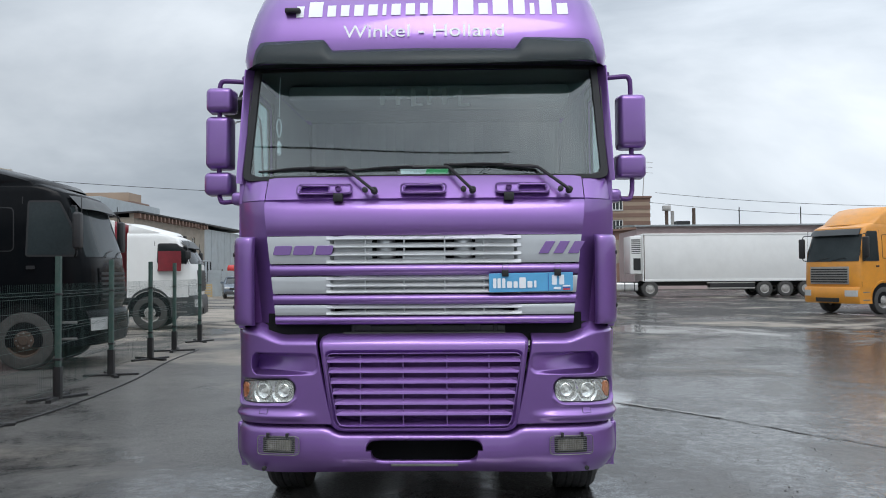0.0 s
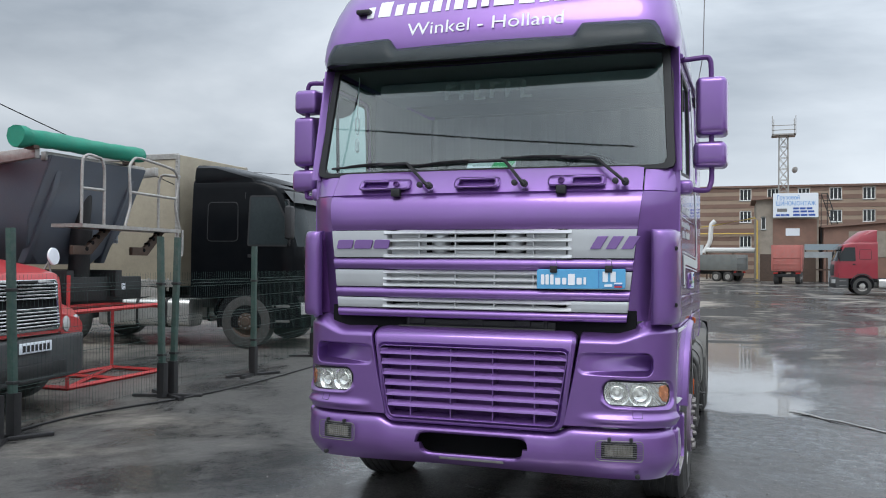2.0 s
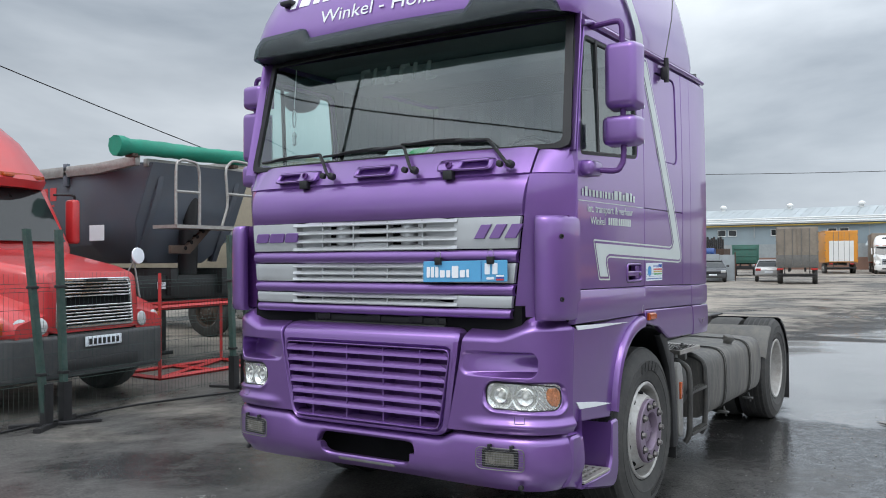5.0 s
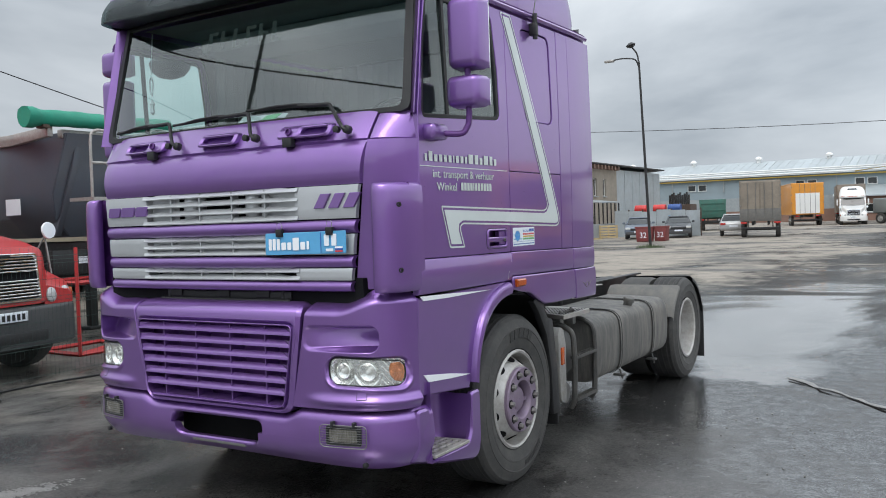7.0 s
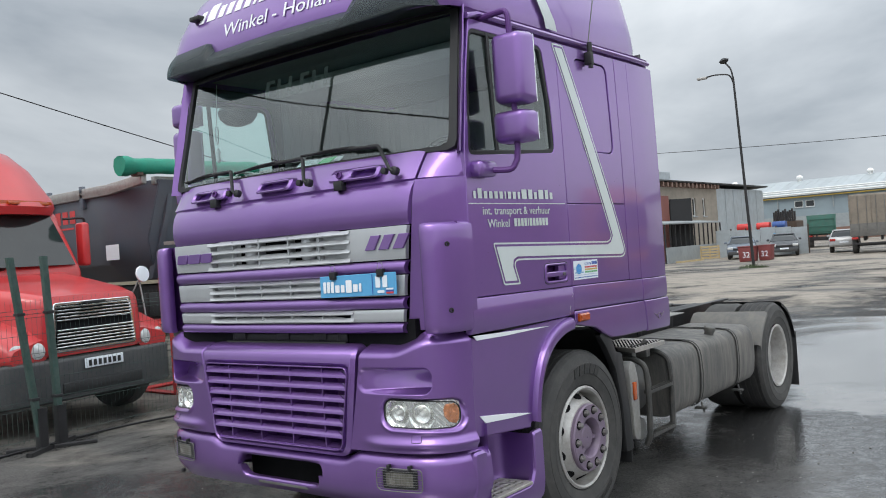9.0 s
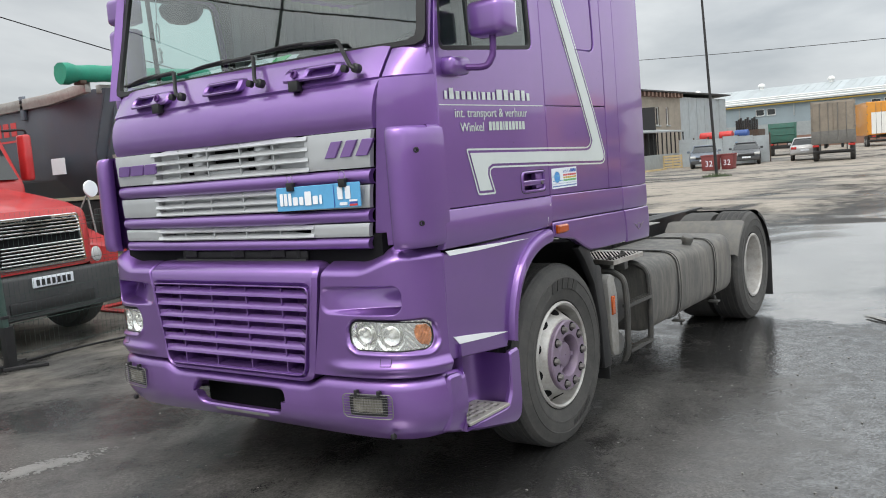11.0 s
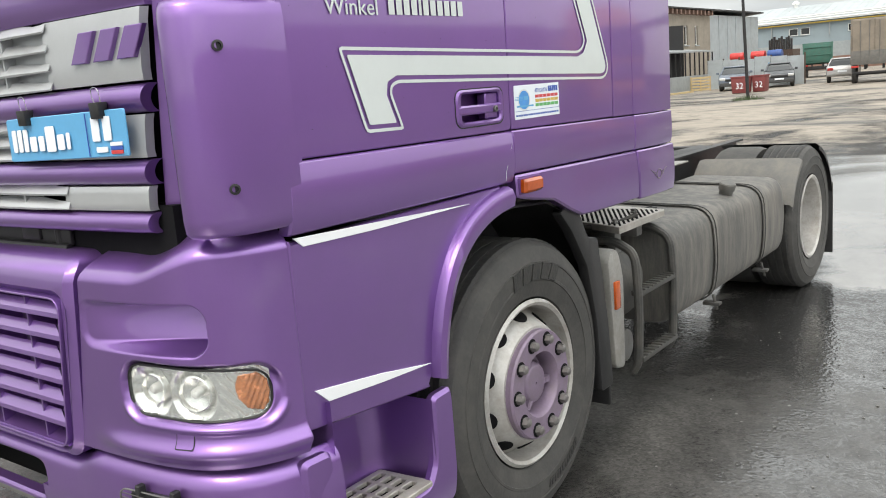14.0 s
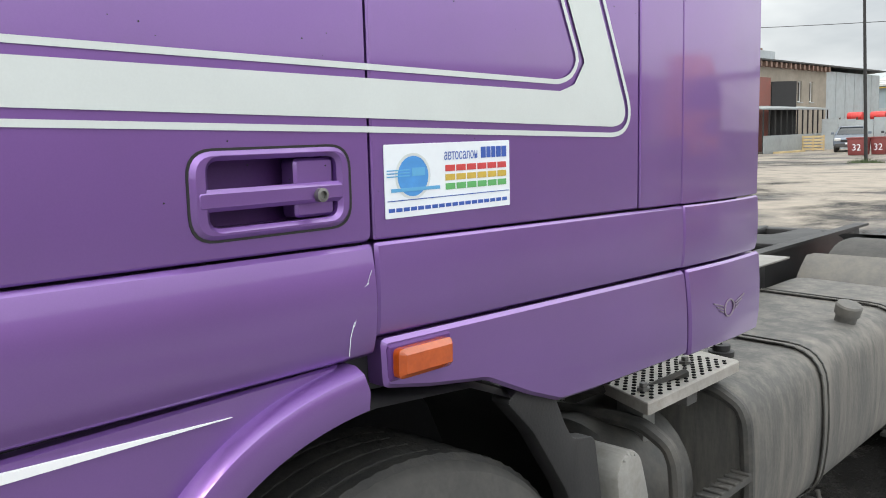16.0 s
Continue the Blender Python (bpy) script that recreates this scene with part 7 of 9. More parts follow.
    def side_(s):
        bm = B()
        grid(bm, lambda u, v: fp(s * u, 1.0, 0.125) - Vector((0, 0, 1.0 - v)), span(0.62, 0.97, 8), span(0.66, 0.88, 2), thick=(0, 0.04, 0))
        part("headlamp", bm, LAMPW, bp, "pale wrapped headlamp", 60)
        def on(y, z):
            return (s * hw(z), y, z)
        y0 = fy(1.9) + 0.26
        frame_ = soft([(y0, 1.93), (1.16, 1.93), (1.14, top - 0.22), (y0 + 0.32, top - 0.22), (y0 + 0.02, 2.3)], 0.06, 3)
        sheet(t, "window_frame", [on(*p) for p in frame_], SEAL, (s, 0, 0), 0.008, 0.004)
        sheet(t, "door_window", [on(*p) for p in inset(frame_, 0.035)], glass_, (s, 0, 0), 0.014, 0.004)
        slw = soft([(1.34, 2.02), (1.98, 2.02), (1.98, top - 0.34), (1.36, top - 0.34)], 0.1, 4)
        if L > 2.1:
            sheet(t, "sleeper_hatch", [on(*p) for p in slw], SEAL, (s, 0, 0), 0.007, 0.004)
            sheet(t, "hatch_panel", [on(*p) for p in inset(slw, 0.018)], paint, (s, 0, 0), 0.012, 0.004)
        for y in (y0 - 0.04, 1.22):
            sheet(t, "door_seam", [(s * hw(z), yy, z) for yy, z in ((y, 1.02), (y + 0.014, 1.02), (y + 0.014, top - 0.16), (y, top - 0.16))], SEAL, (s, 0, 0), 0.006, 0.004)
        sheet(t, "door_handle", [on(1.0, 1.72), on(1.14, 1.72), on(1.14, 1.78), on(1.0, 1.78)], SEAL, (s, 0, 0), 0.025, 0.02)
        bm = B()
        tube(bm, rounded([(s * (h - 0.05), 0.42, top - 0.32), (s * (h + 0.2), 0.26, top - 0.34), (s * (h + 0.22), 0.26, 2.0), (s * (h - 0.03), 0.36, 1.92)], 0.3), 0.018, 8)
        arm = part("mirror_arm", bm, BLACK, t)
        bm = B()
        box(bm, s * (h + 0.2) - 0.12, s * (h + 0.2) + 0.12, 0.18, 0.31, 2.06, top - 0.44, 0.045, 3)
        part("mirror", bm, BLACK, arm)
        bm = B()
        rows = []
        for a in span(0.12, math.pi - 0.12, 18):
            y, z = axle - 0.63 * math.cos(a), 0.52 + 0.64 * math.sin(a)
            rows.append([bm.verts.new((s * x, y, z + dz)) for x, dz in ((h - 0.35, 0.0), (h + 0.02, 0.0), (h + 0.025, 0.07), (h - 0.05, 0.09))])
        for A, C in zip(rows, rows[1:]):
            for j in range(3):
                bm.faces.new((A[j], A[j + 1], C[j + 1], C[j]))
        part("wheel_arch", bm, lower, t)
        # near-black filling paints the shade inside the wheel arch
        bm = B()
        prism(bm, [(axle - 0.59 * math.cos(a), 0.52 + 0.62 * math.sin(a)) for a in span(-0.2, math.pi + 0.2, 16)], "x", s * (h - 0.3), s * (h + 0.004))
        part("arch_shade_fill", bm, DARK, t)
        far_wheel(t, s * (h + 0.012), axle, 0.51, s, rim=rim)
        far_wheel(t, s * (h + 0.012), rear, 0.51, s, rim=rim)
        if tank:
            bm = B()
            prism(bm, soft([(s * (h - 0.62), 0.38), (s * (h - 0.03), 0.38), (s * (h - 0.03), 0.92), (s * (h - 0.62), 0.92)], 0.14, 5), "y", L + 0.05, rear - 0.75, 0.02)
            tk = part("fuel_tank", bm, BRIGHTTANK, t, "ribbed bare metal fuel tank")
            for y in (L + 0.5, L + 1.1, rear - 1.0):
                bm = B()
                prism(bm, soft([(s * (h - 0.64), 0.36), (s * (h - 0.015), 0.36), (s * (h - 0.015), 0.94), (s * (h - 0.64), 0.94)], 0.14, 5), "y", y, y + 0.05)
                part("tank_strap", bm, BLACK, tk)
        bm = B()
        box(bm, s * 0.42 - 0.05, s * 0.42 + 0.05, 0.6, rear + 0.9, 0.72, 0.96, 0.01)
        part("chassis_rail", bm, BLACK, t)
        bm = B()
        prism(bm, soft([(0.18, 0.42), (0.70, 0.40), (0.74, 1.0), (0.2, 1.0)], 0.03, 2), "x", s * (h - 0.3), s * (h - 0.004))
        st = part("step_panel", bm, lower, t)
        for z in (0.5, 0.78):
            bm = B()
            box(bm, min(s * (h - 0.08), s * h), max(s * (h - 0.08), s * h), 0.3, 0.68, z, z + 0.05, 0.01)
            part("step", bm, STEEL, st)
    both(side_)
    for p in ((-1.0, 1.0, rear - 0.06, rear + 0.06, 0.45, 0.57), (-1.0, 1.0, axle - 0.05, axle + 0.05, 0.42, 0.54), (-0.45, 0.45, 0.5, L - 0.1, 0.6, 1.02)):
        bm = B()
        box(bm, *p, 0.02)
        part("axle" if p[0] < -0.9 else "engine_block", bm, BLACK, t)
    return t


def conventional(name, label, loc, rz, paint, bumper=None, rear=False):
    """A bonneted truck, nose to its own -y."""
    t = thing(name, label, "truck", loc, rz)
    bm = B()
    rows = []
    for y, w, zl, zh in ((0.10, 0.60, 0.84, 1.42), (0.14, 0.66, 0.84, 1.50), (0.4, 0.74, 0.85, 1.56), (1.0, 0.86, 0.86, 1.66), (1.75, 0.98, 0.88, 1.78)):
        rows.append([bm.verts.new((x, y + (0.07 * ((1.5 - z) if y < 0.2 else 0)) * -0.4, z)) for x, z in soft([(-w - 0.06, zl), (w + 0.06, zl), (w, zh), (-w, zh)], 0.14, 5)])
    for A, C in zip(rows, rows[1:]):
        for j in range(len(A)):
            bm.faces.new((A[j], A[(j + 1) % len(A)], C[(j + 1) % len(A)], C[j]))
    bm.faces.new(rows[0][::-1])
    bm.faces.new(rows[-1])
    part("bonnet", bm, paint, t, angle=45)
    bm = B()
    plate(bm, [soft([(-0.57, 0.88), (0.57, 0.88), (0.53, 1.43), (-0.53, 1.43)], 0.05, 4), soft([(-0.535, 0.915), (0.535, 0.915), (0.498, 1.395), (-0.498, 1.395)], 0.04, 4)], lambda a, b, o: Vector((a, 0.075 - o - 0.03 * (1.43 - b), b)), 0.008, 0.04)
    gr = part("grille", bm, CHROME, t, "chrome framed grille of horizontal bars")
    # near-black sheet paints the shade behind the grille bars
    bm = B()
    grid(bm, lambda u, v: (u, 0.095 - 0.03 * (1.43 - v), v), [-0.54, 0.54], [0.9, 1.41])
    part("grille_backing", bm, DARK, gr)
    for i in range(13):
        z = 0.93 + i * 0.0365
        if 6 <= i <= 7:
            continue
        bm = B()
        w = 0.53 - (z - 0.92) * 0.075
        box(bm, -w, w, 0.05 - 0.03 * (1.43 - z), 0.085, z, z + 0.017, 0.004, 1)
        part("grille_bar", bm, CHROME, gr)
    bm = B()
    box(bm, -0.14, 0.14, 0.035, 0.05, 1.395, 1.425, 0.01)
    part("badge_bar", bm, BLACK, gr)
    bm = B()
    prism(bm, soft([(-1.22, 0.55), (-1.12, 0.12), (-0.8, -0.02), (0.8, -0.02), (1.12, 0.12), (1.22, 0.55), (1.0, 0.6), (-1.0, 0.6)], 0.1, 4), "z", 0.36, 0.82, 0.04, 3)
    bp = part("bumper", bm, bumper or GREYBUMPER, t, "dark grey plastic bumper")
    bm = B()
    box(bm, -0.55, 0.55, -0.035, 0.02, 0.42, 0.56, 0.02)
    part("bumper_inset", bm, BLACK, bp)
    bm = B()
    box(bm, -0.26, 0.26, -0.05, -0.03, 0.68, 0.79, 0.006)
    pl = part("number_plate", bm, PAPER, bp, "white number plate with dark bars")
    for i in range(7):
        bm = B()
        box(bm, -0.22 + i * 0.066, -0.18 + i * 0.066, -0.054, -0.05, 0.70, 0.765)
        part("plate_bar", bm, SEAL, pl)
    def side_(s):
        bm = B()
        rows = []
        for y, z0, z1, w1 in ((0.10, 0.80, 1.0, 1.06), (0.25, 0.80, 1.12, 1.15), (0.6, 0.9, 1.24, 1.2), (1.0, 1.08, 1.32, 1.22), (1.4, 1.0, 1.30, 1.22), (1.75, 0.8, 1.25, 1.2)):
            rows.append([bm.verts.new((s * x, y, z)) for x, z in soft([(0.62, z0), (w1, z0), (w1 - 0.02, z1 - 0.05), (0.62, z1 + 0.06)], 0.1, 4)])
        for A, C in zip(rows, rows[1:]):
            for j in range(len(A)):
                bm.faces.new((A[j], A[(j + 1) % len(A)], C[(j + 1) % len(A)], C[j]))
        bm.faces.new(rows[0][::-1])
        bm.faces.new(rows[-1])
        fd = part("fender", bm, paint, t, angle=45)
        for x in (0.74, 0.96):
            bm = B()
            lathe(bm, [(0.085, -0.02), (0.09, 0.012), (0.075, 0.02), (0.03, 0.026), (0.004, 0.027)], (s * x, 0.11 + (x - 0.74) * 0.12, 0.93), (s * 0.15, -1, 0.05), 20)
            part("headlamp", bm, LAMPW, fd, "round headlamp")
        bm = B()
        box(bm, s * 1.11 - 0.05, s * 1.11 + 0.05, 0.2, 0.26, 0.86, 0.99, 0.015)
        part("turn_signal", bm, AMBER, fd)
        far_wheel(t, s * 1.18, 1.0, 0.52, s)
        # wheel arch shade painted as a near-black solid
        bm = B()
        prism(bm, [(1.0 - 0.56 * math.cos(a), 0.5 + 0.6 * math.sin(a)) for a in span(0, math.pi, 14)], "x", s * 0.8, s * 1.19)
        part("arch_shade_fill", bm, DARK, fd)
        bm = B()
        tube(bm, [(s * 1.0, 0.75, 1.22), (s * 1.16, 0.62, 1.62)], 0.012, 6)
        tube(bm, [(s * 1.08, 0.45, 1.15), (s * 1.16, 0.62, 1.62)], 0.012, 6)
        ma = part("bonnet_mirror_stem", bm, STEEL, t)
        bm = B()
        lathe(bm, [(0.01, 0.0), (0.08, 0.008), (0.105, 0.03), (0.1, 0.05), (0.01, 0.055)], (s * 1.17, 0.60, 1.68), (0, -1, 0.1), 22)
        part("round_mirror", bm, PAPER, ma, "round white bonnet mirror")
        bm = B()
        box(bm, s * 1.36 - 0.06, s * 1.36 + 0.06, 1.8, 1.98, 1.85, 2.45, 0.04, 3)
        mr = part("door_mirror", bm, paint, t)
        bm = B()
        tube(bm, rounded([(s * 1.1, 1.95, 2.5), (s * 1.4, 1.9, 2.52), (s * 1.42, 1.9, 2.4)], 0.3), 0.018, 6)
        part("mirror_arm", bm, BLACK, mr)
        sheet(t, "door_window", [(s * 1.16, 2.0, 1.85), (s * 1.16, 2.75, 1.85), (s * 1.12, 2.75, 2.55), (s * 1.12, 2.3, 2.55)], DARKGLASS, (s, 0, 0), 0.03, 0.004)
        for y in ((5.6, 6.9) if not rear else ()):
            far_wheel(t, s * 1.2, y, 0.52, s)
    both(side_)
    bm = B()
    prism(bm, soft([(1.7, 0.7), (1.68, 1.8), (2.15, 2.6), (2.3, 2.7), (4.1, 2.75), (4.1, 0.7)], 0.08, 3), "x", -1.16, 1.16, 0.06, 3)
    part("cab_body", bm, paint, t, angle=40)
    sheet(t, "windscreen", [(-1.06, 1.715, 1.86), (0, 1.66, 1.86), (1.06, 1.715, 1.86), (1.0, 2.14, 2.6), (0, 2.08, 2.6), (-1.0, 2.14, 2.6)], DARKGLASS, (0, -0.85, 0.5), 0.03, 0.012, "dark split windscreen")
    bm = B()
    prism(bm, [(1.64, 1.87), (1.70, 1.84), (2.10, 2.58), (2.04, 2.62)], "x", -0.02, 0.02)
    part("screen_post", bm, SEAL, t)
    bm = B()
    rows = []
    for z, yf, w in ((2.56, 1.86, 1.12), (2.66, 1.82, 1.15), (2.76, 1.88, 1.17), (2.95, 2.05, 1.15), (3.2, 2.25, 1.1), (3.45, 2.55, 1.0), (3.62, 2.95, 0.85), (3.7, 3.4, 0.6)):
        rows.append([bm.verts.new((x, y, z)) for x, y in soft([(-w, yf + 0.25), (-w * 0.55, yf), (w * 0.55, yf), (w, yf + 0.25), (w, 4.1), (-w, 4.1)], 0.2, 4)])
    for A, C in zip(rows, rows[1:]):
        for j in range(len(A)):
            bm.faces.new((A[j], A[(j + 1) % len(A)], C[(j + 1) % len(A)], C[j]))
    bm.faces.new(rows[-1])
    bm.faces.new(rows[0][::-1])
    rf = part("roof_fairing", bm, paint, t, angle=50)
    bm = B()
    grid(bm, lambda u, v: (u, 1.835 + 0.24 * (abs(u) / 1.1) ** 3, v), span(-1.0, 1.0, 16), [2.67, 2.735], thick=(0, 0.05, 0))
    part("amber_strip", bm, AMBER, rf, "long amber marker strip")
    for x in (-0.8, -0.3, 0.3, 0.8):
        bm = B()
        box(bm, x - 0.08, x + 0.08, 1.80 + 0.2 * abs(x) ** 3, 1.86 + 0.2 * abs(x) ** 3, 2.68, 2.725, 0.012)
        part("marker_lamp", bm, AMBER, rf)
    sheet(rf, "fairing_window", [(-0.45, 2.42, 3.33), (0.45, 2.42, 3.33), (0.35, 2.6, 3.47), (-0.35, 2.6, 3.47)], DARKGLASS, (0, -0.8, 0.6), 0.03, 0.01)
    bm = B()
    for s in (1, -1):
        box(bm, s * 0.42 - 0.05, s * 0.42 + 0.05, 0.7, 7.4, 0.75, 1.0, 0.01)
    box(bm, -0.5, 0.5, 0.5, 4.0, 0.6, 0.9, 0.03)
    part("chassis", bm, BLACK, t)
    return t


def box_trailer(name, label, loc, rz, skin, length, z0, z1, W=2.5, wheels=(), doors=True, ribs=0, category="trailer", frame_mat=None):
    """A box body on a chassis; its front at local y = 0, the doors at y = length."""
    t = thing(name, label, category, loc, rz)
    h = W / 2
    bm = B()
    box(bm, -h, h, 0, length, z0, z1, 0.04, 2)
    bd = part("box_body", bm, skin, t)
    def rail(nm, *a):
        bm = B()
        box(bm, *a, 0.012, 1)
        part(nm, bm, frame_mat or skin, bd)
    for s in (1, -1):
        rail("bottom_rail", s * h - 0.02, s * h + 0.02, 0, length, z0 - 0.02, z0 + 0.12)
        rail("top_rail", s * h - 0.02, s * h + 0.02, 0, length, z1 - 0.1, z1 + 0.02)
        for y in (0.03, length - 0.03):
            rail("corner_post", s * h - 0.03, s * h + 0.03, y - 0.04, y + 0.04, z0, z1)
        for i in range(ribs):
            y = length * (i + 1) / (ribs + 1)
            rail("rib", s * h - 0.01, s * h + 0.014, y - 0.03, y + 0.03, z0, z1)
    if doors:
        for s in (1, -1):
            bm = B()
            box(bm, min(0.02 * s, s * (h - 0.08)), max(0.02 * s, s * (h - 0.08)), length, length + 0.03, z0 + 0.08, z1 - 0.08, 0.01, 1)
            d = part("rear_door", bm, skin, bd)
            for x in (0.25, 0.7):
                bm = B()
                cyl(bm, (s * x, length + 0.05, z0 + 0.1), (s * x, length + 0.05, z1 - 0.1), 0.018, seg=8)
                part("lock_rod", bm, STEEL, d)
            for k in range(4):
                z = z0 + (z1 - z0) * (k + 0.5) / 4
                bm = B()
                box(bm, s * h - 0.05, s * h + 0.05, length, length + 0.05, z - 0.04, z + 0.04, 0.01, 1)
                part("hinge", bm, STEEL, d)
    bm = B()
    for s in (1, -1):
        box(bm, s * 0.45 - 0.06, s * 0.45 + 0.06, 0.3, length - 0.1, z0 - 0.3, z0, 0.01)
    part("chassis", bm, BLACK, t)
    bm = B()
    box(bm, -h + 0.1, h - 0.1, length - 0.1, length, 0.5, 0.64, 0.02)
    for s in (1, -1):
        box(bm, s * 0.7 - 0.03, s * 0.7 + 0.03, length - 0.08, length - 0.02, 0.6, z0, 0.005)
    part("underrun_bar", bm, BLACK, t)
    for s in (1, -1):
        bm = B()
        box(bm, s * 0.95 - 0.18, s * 0.95 + 0.18, length + 0.0, length + 0.06, z0 - 0.2, z0 - 0.08, 0.01)
        part("tail_lamp", bm, REDLENS, t)
        for y in wheels:
            far_wheel(t, s * (h - 0.02), y, 0.5, s)
    for y in wheels:
        bm = B()
        cyl(bm, (-h + 0.2, y, 0.5), (h - 0.2, y, 0.5), 0.07, seg=10)
        part("axle", bm, BLACK, t)
    return t


# black tractor with its beige tarpaulin trailer
cab_over("black_tractor", "black cab-over tractor truck with dark windows behind the mesh fence", (-6.22, 10.59, 0), 98, BLACKPAINT, 3.12, 3.5, axle=1.17, lower=BLACKPAINT, glass_=TEALGLASS, rim=RUST)
tr = box_trailer("tarpaulin_trailer", "beige tarpaulin semi-trailer behind the black tractor", (-8.85, 10.62, 0), 90, TARP, 13.2, 1.15, 3.75, wheels=(8.6, 9.9, 11.2), ribs=0, frame_mat=GALV)
for i in range(24):
    bm = B()
    z = 1.3 + i * 0.1
    box(bm, -1.29, -1.25, 0.0, 0.05, z, z + 0.03, 0.006, 1)
    part("tarp_buckle", bm, GALV, tr)
for i in range(14):
    bm = B()
    box(bm, -1.275, -1.25, 0.2 + i * 0.45, 0.24 + i * 0.45, 1.05, 1.3, 0.004, 1)
    part("tarp_strap", bm, GALV, tr)
bm = B()
box(bm, -1.3, -1.262, 0.3, 6.0, 0.86, 1.12, 0.01)
part("side_board", bm, GALV, tr)

# white tractor and red container further along the fence
cab_over("white_tractor", "white cab-over tractor truck with a red cloth over its mirror", (-7.75, 21.05, 0), 100, WHITEPAINT, 2.75, 3.12, tank=False, L=2.0)
rf = thing("red_cloth", "red cloth hung over the white tractor's mirror", "cloth", (-8.0, 19.55, 0), 90)
bm = B()
grid(bm, lambda u, v: (0.03 * math.sin(u * 9 + v * 4), u, v), span(-0.05, 0.62, 8), span(1.72, 2.3, 6), thick=(0.01, 0, 0))
part("cloth", bm, MAROON, rf)
box_trailer("red_container_trailer", "dull red box trailer behind the white tractor", (-10.0, 21.05, 0), 90, CRIMSON, 12.0, 1.1, 3.2, wheels=(8, 9.3), frame_mat=WHITEPAINT)

# bonneted red truck behind the fence
conventional("red_bonneted_truck", "bright red bonneted truck with chrome grille and grey bumper", (-5.38, 2.1, 0), 99, REDPAINT)


# grey tipper trailer with access platform and rolled green tarpaulin
tip = thing("tipper_trailer", "slate grey tipper trailer with a rolled green tarpaulin on top", "trailer", (-7.15, 5.2, 0), 90)
bm = B()
rows = []
for y, w, k in ((0.0, 0.98, 0.45), (0.9, 1.22, 0.25), (1.3, 1.22, 0.0), (8.4, 1.22, 0.0)):
    rows.append([bm.verts.new((x, y + (3.05 - z) * k, z)) for x, z in ((-w, 3.05), (w, 3.05), (w, 2.2), (w - 0.14, 1.85), (w - 0.45, 1.58), (-w + 0.45, 1.58), (-w + 0.14, 1.85), (-w, 2.2))])
for A, C in zip(rows, rows[1:]):
    for j in range(8):
        bm.faces.new((A[j], A[(j + 1) % 8], C[(j + 1) % 8], C[j]))
bm.faces.new(rows[0][::-1])
bm.faces.new(rows[-1])
bmesh.ops.bevel(bm, geom=bm.edges[:], offset=0.012, segments=2, affect="EDGES")
tub = part("tub", bm, SLATEPAINT, tip, angle=25)
for s in (1, -1):
    bm = B()
    prism(bm, [(0.0, 2.98), (0.9, 2.90), (8.4, 2.86), (8.4, 3.02), (0.9, 3.06), (0.0, 3.12)], "x", s * 1.19, s * 1.28, 0.012)
    part("rim_rail", bm, GALV, tub)
    for y in (1.6, 2.6, 4.2, 6.0):
        bm = B()
        box(bm, s * 1.25 - 0.03, s * 1.25 + 0.03, y, y + 0.1, 2.75, 3.1, 0.01)
        part("rim_hook", bm, SLATEPAINT, tub)
    bm = B()
    for i in range(5):
        y = 1.95 + i * 0.22
        box(bm, s * 1.225 - 0.003, s * 1.225 + 0.003, y, y + 0.15, 2.55, 2.75)
    box(bm, s * 1.225 - 0.003, s * 1.225 + 0.003, 2.0, 2.9, 2.46, 2.49)
    part("red_bar", bm, REDP, tub, "faded red bars in place of a name")
    sheet(tub, "paper_notice", [(s * 1.18, 0.75, 1.92), (s * 1.18, 1.1, 1.92), (s * 1.18, 1.1, 2.15), (s * 1.18, 0.75, 2.15)], PAPER, (s, -0.15, 0), 0.07, 0.003, "pale paper notice")
bm = B()
box(bm, -1.02, 1.02, 0.06, 0.16, 2.98, 3.1, 0.015)
part("front_rim", bm, GALV, tub)
for x in (-0.75, 0.75):
    bm = B()
    prism(bm, [(0.05, 3.0), (0.28, 2.6), (0.75, 1.6), (0.62, 1.6), (0.15, 2.6)], "x", x - 0.05, x + 0.05, 0.01)
    part("front_rib", bm, SLATEPAINT, tub)
bm = B()
cyl(bm, (0, 0.42, 1.2), (0, 0.30, 2.8), 0.11, seg=18)
cyl(bm, (0, 0.43, 1.1), (0, 0.36, 2.1), 0.15, seg=18)
part("hoist_ram", bm, BLACK, tip, "dark telescopic hoist ram")
roll = thing("rolled_tarpaulin", "rolled green tarpaulin lying across the front of the tipper", "tarpaulin", (-7.1, 4.85, 0), 90)
bm = B()
rs = random.Random(8)
rows = []
for i in range(26):
    x = -1.28 + i * 2.42 / 25
    rad = 0.112 + 0.004 * math.sin(i * 1.7) + (0.03 if i < 2 else 0)
    rows.append([bm.verts.new((x + rs.uniform(-0.015, 0.015), 0.02 + rad * (1 + 0.06 * math.sin(3 * a + i * 0.35)) * math.cos(a), 3.22 + 0.012 * i * 0.1 + rad * (1 + 0.06 * math.sin(3 * a + i * 0.35)) * math.sin(a))) for a in [j * 2 * math.pi / 18 for j in range(18)]])
for A, C in zip(rows, rows[1:]):
    for j in range(18):
        bm.faces.new((A[j], A[(j + 1) % 18], C[(j + 1) % 18], C[j]))
bm.faces.new(rows[0][::-1])
bm.faces.new(rows[-1])
part("roll", bm, GREENTARP, roll, angle=60)
for x in (-1.0, 0.9):
    bm = B()
    box(bm, x - 0.05, x + 0.05, -0.05, 0.12, 3.08, 3.13, 0.01)
    part("roll_rest", bm, RUST, roll)
bm = B()
